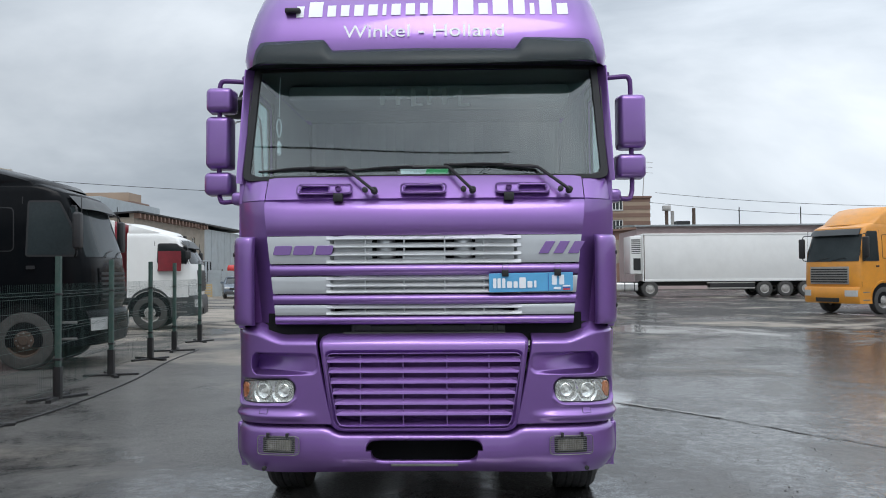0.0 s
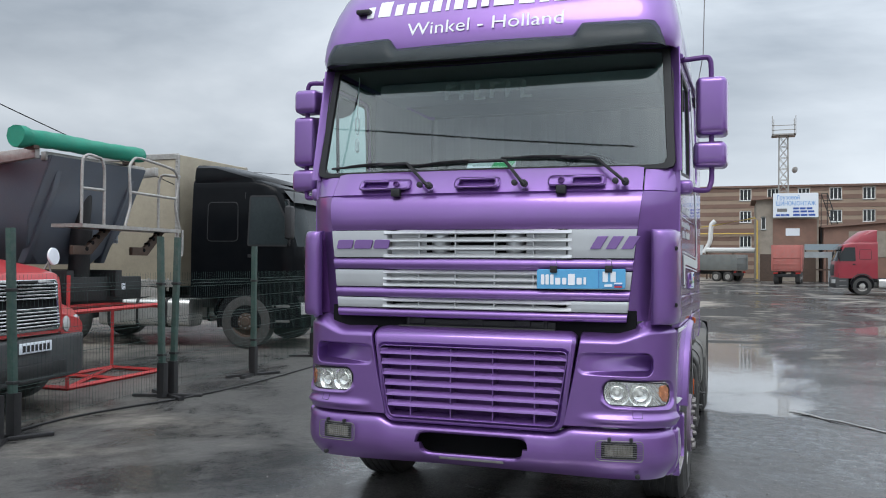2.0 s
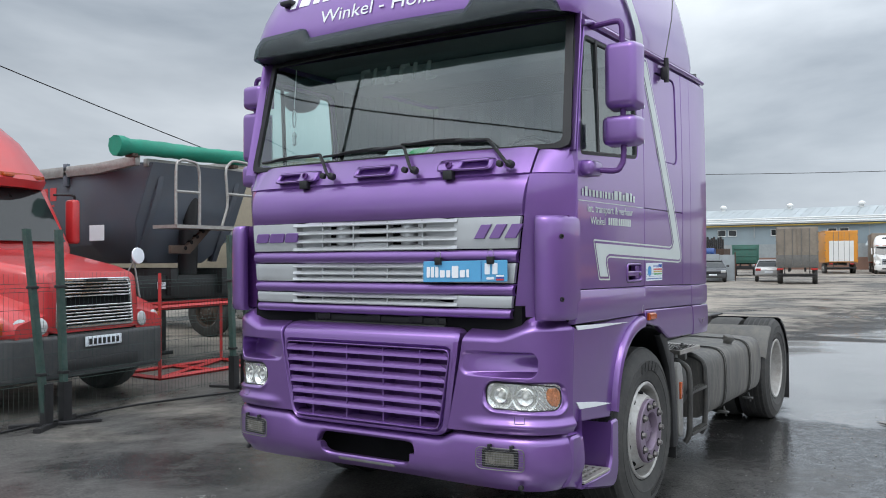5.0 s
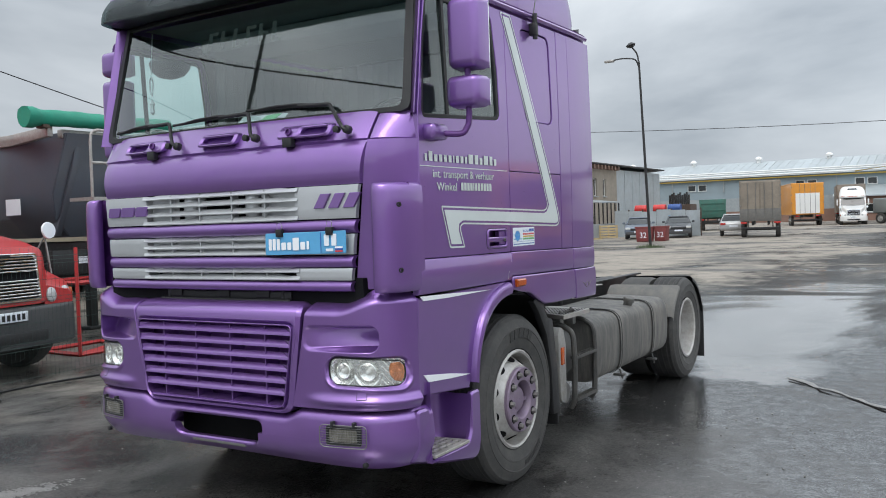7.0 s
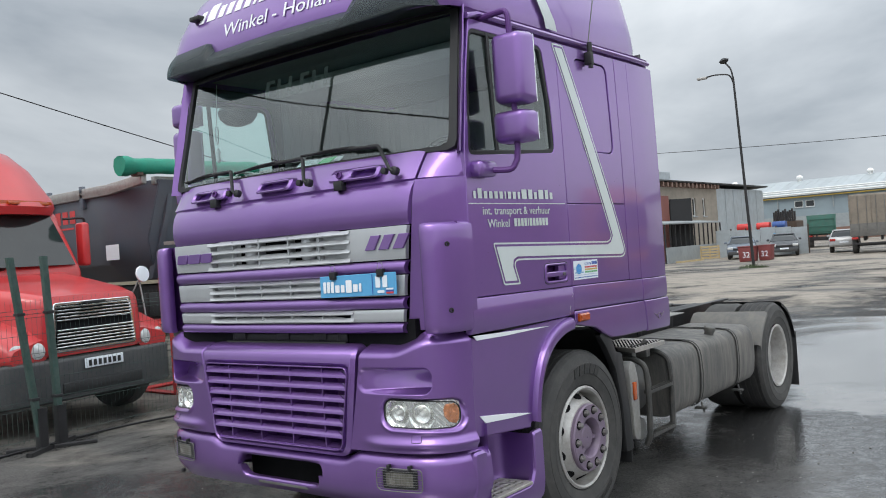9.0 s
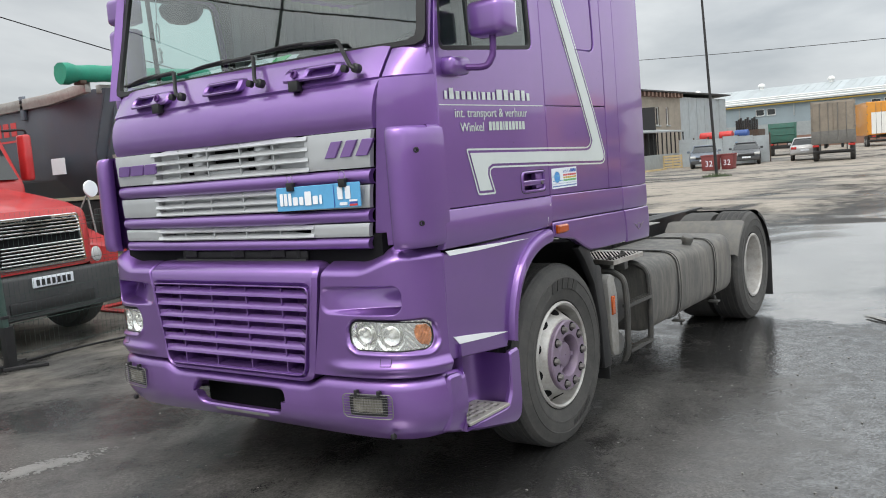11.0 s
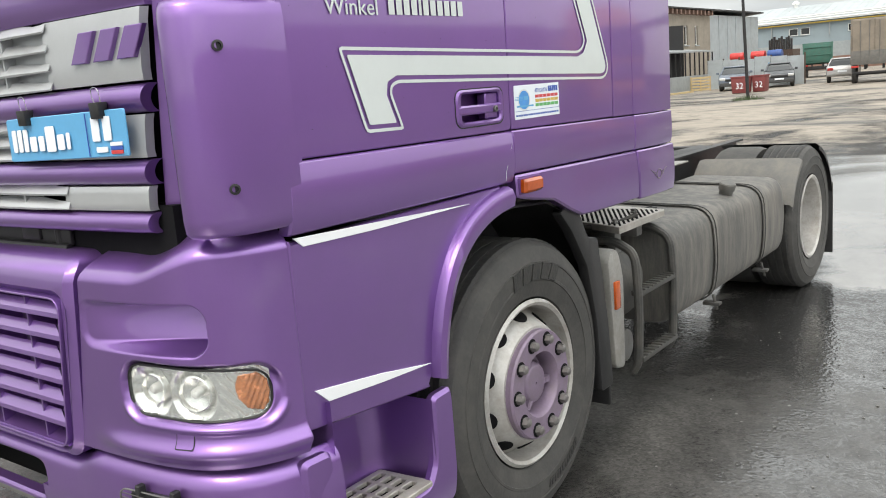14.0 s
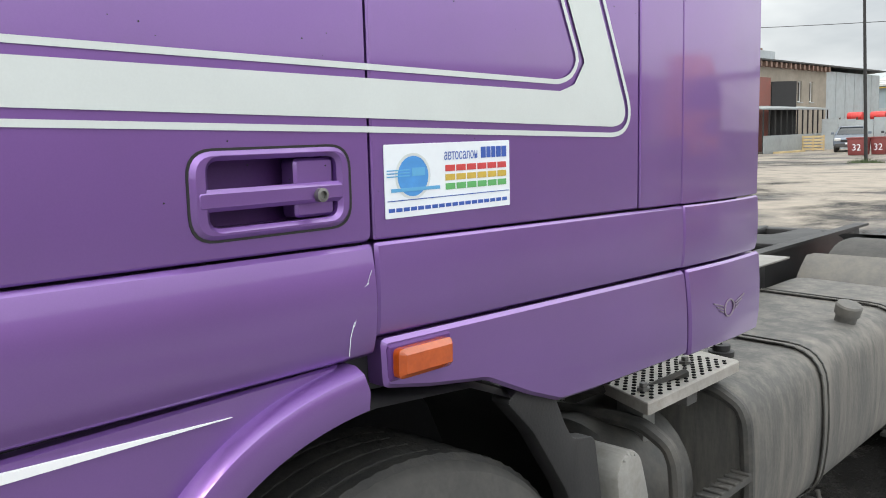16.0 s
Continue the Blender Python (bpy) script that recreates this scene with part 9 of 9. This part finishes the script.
prism(bm, [(3.4, 8.75), (10.4, 9.25), (10.4, 9.45), (3.4, 8.95)], "y", 94.5, 104.3)
part("roof", bm, STRIPE_B, ws_b)
slab(ws_b, "brick_patch", 5.6, 10.0, 94.96, 95.02, 3.9, 6.7, REDBRICK)
slab(ws_b, "notice", 6.9, 8.3, 94.9, 94.95, 4.9, 5.7, PAPER)
slab(ws_b, "gate", 8.4, 9.9, 94.95, 95.0, 0.0, 2.6, RUST)
slab(ws_b, "gate", 4.3, 6.4, 94.95, 95.0, 0.0, 2.9, RUST)
sign = thing("workshop_sign", "white sign board with blue lettering above the workshop", "sign")
slab(sign, "board", 5.6, 10.1, 94.2, 94.32, 6.85, 9.45, PAPER, 0.01)
SG = lambda x, zz: (lambda u, v, o: Vector((x + u, 94.195 - o, zz - 0.2 + v)))
part("lettering", letters("Грузовой", 0.62, SG(5.95, 8.98), 0.01, 2.3), MIDBLUE, sign)
part("lettering", letters("ШИНОМОНТАЖ", 0.62, SG(5.85, 8.33), 0.01, 4.0), MIDBLUE, sign)
for r_, (a, b, zz) in enumerate(((7.6, 9.6, 7.95), (7.6, 9.8, 7.62), (7.6, 9.9, 7.25), (5.9, 7.3, 7.25))):
    for k in range(3):
        slab(sign, "small_bar", a + (b - a) * k / 3, a + (b - a) * (k + 0.85) / 3, 94.17, 94.2, zz - 0.25, zz - 0.05, BLUE)
slab(sign, "drawing_bar", 6.0, 7.0, 94.17, 94.2, 7.45, 7.8, STEEL)
stair = thing("steel_stair", "dark outside steel stair on the workshop", "stair")
bm = B()
for dx in (0, 0.6):
    tube(bm, [(10.4 + dx, 94.7, 9.4), (11.9 + dx, 94.7, 4.6)], 0.05, 6)
part("stringer", bm, BLACK, stair)
for k in range(14):
    slab(stair, "tread", 10.4 + 1.5 * k / 13, 11.0 + 1.5 * k / 13, 94.6, 94.9, 9.35 - 4.7 * k / 13, 9.4 - 4.7 * k / 13, BLACK)
for x in (10.4, 11.0):
    slab(stair, "stair_post", x - 0.04, x + 0.04, 94.65, 94.75, 0, 9.4, BLACK)

# brick lean-to and the long pink building
bl = thing("brick_lean_to", "low red-brown brick building with a sloping roof", "building", kind="structure")
bm = B()
prism(bm, [(10.6, 0), (20.6, 0), (20.6, 6.5), (10.6, 5.7)], "y", 94.0, 103.0)
part("wall", bm, REDBRICK, bl)
bm = B()
prism(bm, [(10.4, 5.7), (20.8, 6.52), (20.8, 6.75), (10.4, 5.95)], "y", 93.6, 103.2)
part("roof", bm, STRIPE_B, bl)
slab(bl, "render_panel", 13.0, 20.0, 93.94, 94.0, 2.6, 5.3, PLASTER)
slab(bl, "gate", 11.0, 12.6, 93.94, 94.0, 0, 3.0, GREYSHEET)
gant = thing("pipe_gantry", "rusty steel gantry with grey panels in front of the workshop", "gantry")
for x in (8.6, 10.6, 12.6, 14.6):
    slab(gant, "gantry_post", x - 0.07, x + 0.07, 90.9, 91.04, 0, 3.9, RUST)
for z_, m_ in ((2.5, GREYSHEET), (3.3, BLUEWALL), (1.2, RUST)):
    slab(gant, "gantry_panel", 8.5, 14.7, 90.85, 90.95, z_, z_ + (0.6 if m_ is not RUST else 0.15), m_)
pk = thing("pink_building", "long low pale pink building with brown chimneys", "building", kind="structure")
facade(pk, 16.4, 62.0, 0, 5.8, 75.0, PINKWALL, [(18.5 + 5 * k, 20.5 + 5 * k, 3.2, 4.6) for k in range(8)], panes=2)
slab(pk, "side_wall", 16.4, 16.7, 75.3, 84, 0, 5.55, PINKWALL)
slab(pk, "rear_wall", 16.7, 62, 83.7, 84, 0, 5.55, PINKWALL)
slab(pk, "side_wall", 61.7, 62.0, 75.3, 83.7, 0, 5.55, PINKWALL)
bm = B()
prism(bm, [(74.6, 5.78), (84.2, 6.2), (84.2, 6.35), (74.6, 5.93)], "x", 16.1, 62.3)
part("roof", bm, GREYSHEET, pk)
for x, y_, tp, m_ in ((19.9, 78, 7.45, RUST), (20.7, 79, 7.5, GALV), (22.5, 78, 7.7, RUST)):
    bm = B()
    cyl(bm, (x, y_, 5.5), (x, y_, tp), 0.17, seg=12)
    ch = part("chimney", bm, m_, pk)
    if m_ is RUST and x < 21:
        bm = B()
        box(bm, x - 0.35, x + 0.35, y_ - 0.3, y_ + 0.3, tp, tp + 0.5, 0.03)
        part("cowl_box", bm, GALV, ch)
slab(pk, "roof_box", 20.2, 21.4, 75.2, 76.4, 5.6, 6.3, BLACK)
for x in (27.5, 33.5):
    slab(pk, "roof_pole", x - 0.04, x + 0.04, 80, 80.08, 6.0, 7.9, BLACK)

# lattice tower behind the workshop
tw = thing("lattice_tower", "grey steel lattice floodlight tower with a top platform", "tower")
TX, TY, TZ = 7.3, 107.0, 17.4
for sx in (-0.62, 0.62):
    for sy in (-0.62, 0.62):
        bm = B()
        cyl(bm, (TX + sx, TY + sy, 0), (TX + sx * 0.8, TY + sy * 0.8, TZ), 0.06, seg=6)
        part("tower_leg", bm, GALV, tw)
for k in range(13):
    z0_, z1_ = k * TZ / 13, (k + 1) * TZ / 13
    q = 0.62 * (1 - 0.2 * k / 13)
    for sy in (-q, q):
        for s in (1, -1):
            bm = B()
            cyl(bm, (TX - s * q, TY + sy, z0_), (TX + s * q, TY + sy, z1_), 0.035, seg=5)
            part("brace", bm, GALV, tw)
        bm = B()
        cyl(bm, (TX - q, TY + sy, z1_), (TX + q, TY + sy, z1_), 0.035, seg=5)
        part("brace", bm, GALV, tw)
slab(tw, "tower_platform", TX - 1.35, TX + 1.35, TY - 1.3, TY + 1.3, TZ, TZ + 0.15, GALV)
for x in (-1.32, -1.15, 1.15, 1.32):
    slab(tw, "platform_post", TX + x - 0.04, TX + x + 0.04, TY - 1.3, TY - 1.2, TZ, TZ + (2.3 if abs(x) > 1.2 else 1.9), GALV)
for z_ in (0.55, 1.1):
    slab(tw, "platform_rail", TX - 1.32, TX + 1.32, TY - 1.3, TY - 1.22, TZ + z_, TZ + z_ + 0.08, GALV)
bm = B()
lathe(bm, [(0.05, 0), (0.35, 0.05), (0.4, 0.2), (0.1, 0.3)], (TX + 1.1, TY - 1, 13.2), (0.6, -0.7, -0.3), 14)
part("floodlight", bm, GALV, tw)

# long blue-grey hall
hall = thing("long_hall", "long blue-grey clad hall with a pale ribbed metal roof", "building", kind="structure")
wx = [-42.5 + 7.1 * k for k in range(6)]
holes = [(x + d, x + d + 1.15, 4.55, 5.45) for x in wx for d in (-1.3, 0.15)]
facade(hall, -62.0, -3.0, 0, 6.2, 118.0, BLUEWALL, holes, 0.08, panes=1)
slab(hall, "side_wall", -62.0, -61.7, 118.3, 138, 0, 6.2, BLUEWALL)
slab(hall, "side_wall", -3.3, -3.0, 118.3, 138, 0, 6.2, BLUEWALL)
slab(hall, "rear_wall", -61.7, -3.3, 137.7, 138, 0, 6.2, BLUEWALL)
for k in range(59):
    x = -62.3 + k
    bm = B()
    prism(bm, [(117.4, 6.3), (128.0, 8.6), (128.0, 8.72), (117.4, 6.42)], "x", x, x + 0.96)
    part("roof_sheet", bm, ROOFMETAL, hall)
slab(hall, "roof_back", -62.3, -3.0, 128.0, 138.3, 8.2, 8.5, ROOFMETAL)
for y_, z_ in ((117.3, 6.35), (118.4, 6.72), (119.6, 7.0)):
    bm = B()
    cyl(bm, (-62.3, y_, z_), (-3.0, y_, z_), 0.1, seg=10)
    part("white_pipe", bm, WHITEPAINT, hall)
bm = B()
cyl(bm, (-62.3, 117.6, 5.95), (4.5, 117.6, 5.95), 0.09, seg=8)
part("gas_pipe", bm, YELLOWPIPE, hall, "yellow gas pipe under the eaves")
for x in (-50, -40.6, -31.2, -21.8, -12.4):
    bm = B()
    lathe(bm, [(0.3, 0), (0.3, 0.35), (0.5, 0.4), (0.5, 0.6), (0.25, 0.85), (0.02, 0.9)], (x, 127.5, 8.55), (0, 0, 1), 14)
    part("roof_vent", bm, WHITEPAINT, hall)
for k in range(6):
    slab(hall, "downpipe", -38.9 + 7.1 * k, -38.75 + 7.1 * k, 117.85, 117.98, 4.3, 6.2, GREYSHEET)
slab(hall, "plinth", -62.0, -3.0, 117.93, 117.98, 0, 1.6, REDBRICK)
slab(hall, "pale_band", -62.0, -10.0, 117.94, 117.98, 1.6, 3.4, GREYSHEET)
an = thing("brick_annex", "low brick annex with a metal lean-to roof", "building", kind="structure")
facade(an, -10.0, -2.6, 0, 3.0, 113.0, REDBRICK, [(-8.2, -5.6, 1.0, 2.1)], 0.1, panes=2)
slab(an, "side_wall", -10.0, -9.7, 113.3, 117.9, 0, 3.0, REDBRICK)
slab(an, "side_wall", -2.9, -2.6, 113.3, 117.9, 0, 3.0, REDBRICK)
bm = B()
prism(bm, [(112.5, 2.95), (117.9, 4.3), (117.9, 4.45), (112.5, 3.1)], "x", -10.3, -2.3)
part("roof", bm, ROOFMETAL, an)
duct = thing("pipe_rack", "wrapped white heating pipes on a rack beside the workshop", "pipes")
bm = B()
tube(bm, rounded([(-2.0, 108, 3.2), (-1.2, 108, 4.6), (-1.1, 108, 6.8), (-0.6, 108, 7.2)], 0.3), 0.28, 8)
part("wrapped_pipe", bm, WHITEPAINT, duct)
bm = B()
cyl(bm, (-1.5, 104, 3.5), (4.0, 100, 3.4), 0.3, seg=10)
part("wrapped_pipe", bm, WHITEPAINT, duct)
bm = B()
tube(bm, rounded([(-8, 116, 6.2), (-1, 108, 6.6), (4.0, 94.6, 6.9), (4.0, 94.6, 0.2)], 0.1, 1), 0.09, 8)
part("gas_pipe", bm, YELLOWPIPE, duct)
for x, y_ in ((-1.5, 104), (1.5, 102), (4.0, 100.2)):
    slab(duct, "pipe_post", x - 0.1, x + 0.1, y_ - 0.1, y_ + 0.1, 0, 3.4, RUST)
slab(duct, "pipe_post", -1.3, -1.1, 107.9, 108.1, 0, 4.4, RUST)

# old depot along the yard's left side, with canopy, pallet and planks; its front looks to +x
dp = thing("depot", "old depot with dirty plaster wall and a grey metal side", "building", (36.7, 84.6, 0), 90, kind="structure")
facade(dp, -34.0, -18.6, 0, 5.7, 58.0, PLASTER, [(-23.9, -23.2, 3.2, 4.6), (-21.8, -21.2, 3.2, 4.6)], 0.07, panes=1)
for k in range(12):
    slab(dp, "metal_sheet", -18.6 + k, -17.61 + k, 58.0 + 0.02 * (k % 2), 58.2 + 0.02 * (k % 2), 0, 5.45, PALESHEET)
slab(dp, "rear_wall", -33.7, -6.7, 66.0, 66.3, 0, 5.1, PLASTER)
slab(dp, "side_wall", -34.0, -33.7, 58.3, 66.3, 0, 5.4, PLASTER)
slab(dp, "side_wall", -6.9, -6.7, 58.3, 66.0, 0, 5.1, PALESHEET)
bm = B()
prism(bm, [(57.55, 5.72), (66.4, 5.2), (66.4, 5.3), (57.55, 5.82)], "x", -34.3, -6.5)
part("roof", bm, BLACK, dp)
for k in range(20):
    slab(dp, "eave_tooth", -34 + k * 0.78, -33.75 + k * 0.78, 57.6, 58.0, 5.35, 5.68, STRIPE_B)
slab(dp, "gate", -30.4, -28.6, 57.9, 57.97, 0, 4.7, REDGATE)
bm = B()
box(bm, 0, 1.7, -0.05, 0.05, 0, 4.4, m=pose(-28.5, 57.9, 0.05, 0, 0, -40))
part("open_gate_leaf", bm, BLACK, dp)
slab(dp, "upper_block", -31.0, -19.4, 61.5, 66.6, 5.0, 7.1, PALESHEET)
cn = thing("canopy", "flat canopy on thin posts over a sheet metal fence", "canopy")
bm = B()
prism(bm, [(-20.9, 2.75), (-18.8, 2.55), (-18.8, 2.66), (-20.9, 2.88)], "y", 49.5, 59.8, 0.01)
part("canopy_roof", bm, GREYSHEET, cn)
for k in range(13):
    y_ = 49.6 + k * 0.84
    slab(cn, "canopy_post", -18.95, -18.87, y_ - 0.03, y_ + 0.03, 0, 2.58, BLACK)
slab(cn, "sheet_panel", -18.86, -18.82, 49.5, 59.8, 0, 1.05, GREYSHEET)
pal = thing("pallet", "pale wooden pallet leaning against the canopy fence", "pallet", (-18.2, 55.4, 0), 20)
for k in range(5):
    slab(pal, "plank", -0.65, 0.65, 0.0, 0.04, 0.04 + k * 0.19, 0.17 + k * 0.19, WOOD)
for x in (-0.65, -0.05, 0.55):
    slab(pal, "block", x, x + 0.1, 0.04, 0.16, 0.0, 0.95, WOOD)
pl2 = thing("plank_stack", "stack of pale planks lying on the ground", "planks", (-18.3, 50.5, 0), 85)
for k in range(3):
    slab(pl2, "plank", 0.0, 3.2, 0.14 * k, 0.14 * k + 0.12, 0.0, 0.1, WOOD)
sf = thing("sheet_fence", "grey sheet metal fence along the yard", "fence", kind="structure")
for k in range(6):
    x = -18.65 + k * 1.05
    slab(sf, "sheet_panel", x, x + 1.03, 58.0 + 0.02 * (k % 2), 58.04 + 0.02 * (k % 2), 0, 1.95 - 0.06 * (k % 3), PALESHEET)
for k in range(7):
    slab(sf, "fence_post", -18.67 + k * 1.05, -18.59 + k * 1.05, 58.06, 58.14, 0, 2.0, RUST)
slab(sf, "blue_marking", -14.6, -14.45, 57.96, 57.99, 1.0, 1.5, SKYBLUE)
for k in range(4):
    slab(sf, "crate_stack", -17.2 + k * 1.1, -16.4 + k * 1.1, 58.6, 59.6, 0, 1.5 + 0.1 * k, RUST)
for nm, lb, x, m_ in (("red_barrel", "red barrel lying behind the sheet fence", -15.6, RBARREL), ("blue_barrel", "blue barrel lying behind the sheet fence", -14.5, YBARREL), ("red_barrel", "red barrel lying behind the sheet fence", -17.0, RBARREL)):
    b = thing(nm, lb, "barrel")
    bm = B()
    lathe(bm, [(0.02, 0), (0.29, 0.0), (0.3, 0.02), (0.3, 0.28), (0.315, 0.3), (0.3, 0.32), (0.3, 0.58), (0.315, 0.6), (0.3, 0.62), (0.3, 0.86), (0.29, 0.88), (0.02, 0.88)], (x - 0.4, 59.1, 2.02), (1, 0, 0), 20)
    part("drum", bm, m_, b)
mach = thing("rusty_machine", "rusty farm machine with black bars behind the fence", "machine")
slab(mach, "machine_frame", -15.6, -13.9, 61.2, 63.0, 0, 2.3, RUST, 0.03)
for k in range(10):
    slab(mach, "machine_bar", -15.5 + k * 0.16, -15.4 + k * 0.16, 61.2, 61.4, 2.3, 3.0 + 0.1 * (k % 3), BLACK)
slab(mach, "cloth", -15.5, -14.6, 61.0, 61.2, 2.0, 2.3, PAPER, 0.04)

# skips with numbers
for x, y_, w in ((-12.7, 46.3, 0.9), (-11.95, 47.2, 0.72)):
    sk = thing("waste_skip", "dark red steel waste skip with white painted numbers", "skip", (x, y_, 0), 4, group="red skips by the lamp post")
    bm = B()
    prism(bm, [(-w / 2 + 0.06, 0.02), (w / 2 - 0.06, 0.02), (w / 2, 0.88), (-w / 2, 0.88)], "y", 0, 1.0, 0.02)
    part("skip_body", bm, BINRED, sk)
    slab(sk, "skip_rim", -w / 2 - 0.03, w / 2 + 0.03, -0.03, 1.03, 0.84, 0.9, BINRED)
    part("painted_number", letters("32", 0.46, lambda u, v, o: Vector((-0.21 + u, -0.012 - o, 0.25 + v)), 0.002, 0.42), PAPER, sk)

# lamp post
lp = thing("lamp_post", "tall dark lamp post with two lamp heads", "lamp post", (-9.55, 37.8, 0))
bm = B()
cyl(bm, (0, 0, 0), (-0.35, 0, 9.1), 0.075, 0.05, seg=12)
part("pole", bm, BLACK, lp)
bm = B()
tube(bm, rounded([(-0.35, 0, 9.0), (-0.42, 0, 9.5), (-0.7, 0, 9.85)], 0.4), 0.04, 8)
tube(bm, rounded([(-0.35, 0, 8.8), (-0.5, 0, 9.25), (-1.2, 0, 9.35), (-1.7, 0, 9.3)], 0.4), 0.035, 8)
part("arm", bm, BLACK, lp)
bm = B()
lathe(bm, [(0.05, 0), (0.2, 0.06), (0.24, 0.16), (0.08, 0.26)], (-0.7, 0, 9.8), (-0.2, -0.2, 1), 14)
part("lamp_head", bm, BLACK, lp)
bm = B()
box(bm, -2.1, -1.6, -0.1, 0.1, 9.22, 9.34, 0.04, 2)
part("lamp_head", bm, GALV, lp)
fp_ = thing("lamp_post", "tall dark lamp post with a curved arm before the yard", "lamp post", (-9.75, -8.6, 0))
bm = B()
cyl(bm, (0, 0, 0), (0.05, 0, 10.0), 0.10, 0.07, seg=12)
part("pole", bm, BLACK, fp_)
bm = B()
tube(bm, rounded([(0.05, 0, 9.9), (0.12, 0, 10.6), (0.5, 0.1, 11.0), (1.2, 0.2, 11.1)], 0.4), 0.05, 8)
part("arm", bm, BLACK, fp_)
bm = B()
box(bm, 1.15, 1.75, 0.1, 0.32, 11.04, 11.17, 0.04, 2)
part("lamp_head", bm, GALV, fp_)
WEED = mat("weeds", (0.05, 0.075, 0.03), 0.8, 0.0, 0.3, 9.0, 60.0, 0.0)
wd = thing("weed_tuft", "tuft of weeds at the foot of the lamp post", "weeds", (-9.55, 37.7, 0))
bm = B()
rs = random.Random(2)
for k in range(160):
    a, r_ = rs.uniform(0, 6.3), rs.uniform(0.02, 0.5)
    p = Vector((r_ * math.cos(a) * 1.5, r_ * math.sin(a), 0))
    q = p + Vector((rs.uniform(-0.12, 0.12), rs.uniform(-0.1, 0.1), rs.uniform(0.08, 0.3) * (1 - r_)))
    e = Vector((0.015, 0.01, 0))
    v = [bm.verts.new(p - e), bm.verts.new(p + e), bm.verts.new(q)]
    bm.faces.new(v)
part("leaves", bm, WEED, wd)
tagged(wd, kind="stuff")

# yellow building with a red gate beyond the black tractor
yb = thing("yellow_building", "dull yellow building with a flat roof and red gates", "building", kind="structure")
facade(yb, -36.0, -25.3, 0, 7.1, 60.0, PLASTER, [], 0.1)
slab(yb, "side_wall", -25.6, -25.3, 60.3, 63.5, 0, 7.1, PLASTER)
slab(yb, "rear_wall", -36, -25.6, 63.2, 63.5, 0, 7.1, PLASTER)
slab(yb, "side_wall", -36.0, -35.7, 60.3, 63.2, 0, 7.1, PLASTER)
slab(yb, "roof", -36.2, -25.1, 59.8, 63.7, 7.1, 7.3, STRIPE_B)
for x in (-33.5, -29.5):
    slab(yb, "gate", x, x + 3.0, 59.9, 59.97, 0, 4.5, REDGATE)
slab(yb, "number_sign", -28.9, -28.3, 59.85, 59.9, 5.2, 5.8, BLUE)
slab(yb, "parapet", -30.0, -25.5, 60.4, 63, 7.3, 8.0, STRIPE_A)

# unseen walls added behind, right and left; the side ones darken low paint reflections
cw = thing("unseen_yard_wall", "plain unseen walls added round the yard to darken low reflections", "wall", kind="structure")
slab(cw, "wall_panel", -70, 70, -60.3, -60, 0, 3, GREYSHEET)
slab(cw, "wall_panel", 38, 38.3, -60, 60, 0, 5.5, STRIPE_B)
slab(cw, "wall_panel", -45.3, -45, -60, 55, 0, 5.5, GREYSHEET)

# overhead lines
ol = thing("overhead_line", "thin overhead wires across the yard", "wires")


def wirerun(a, b, sag, r=0.012):
    bm = B()
    a, b = Vector(a), Vector(b)
    tube(bm, [a.lerp(b, t) - Vector((0, 0, sag * 4 * t * (1 - t))) for t in span(0, 1, 16)], r, 5)
    part("wire", bm, SEAL, ol)


wirerun((-8.84, 9.2, 3.14), (-9.75, -8.6, 7.6), 0.2, 0.009)
wirerun((-12.5, -3.16, 8.22), (2.2, -9.04, 8.22), 1.24, 0.016)
wirerun((-45, 50, 9.6), (3, 50, 6.3), 0.6, 0.018)
wirerun((22, 92, 10.5), (60, 80, 8.0), 0.8, 0.025)
wirerun((26.9, 118, 11.5), (60, 100, 8.0), 0.6, 0.03)
ant = thing("roof_aerial", "thin roof aerial with cross rods", "aerial")
bm = B()
cyl(bm, (26.2, 119, 12.35), (26.6, 119, 18.0), 0.06, seg=6)
for z_ in (15.9, 16.7, 17.4):
    cyl(bm, (25.4, 119, z_ + 0.1), (27.7, 119, z_ - 0.1), 0.03, seg=5)
part("mast", bm, GALV, ant)
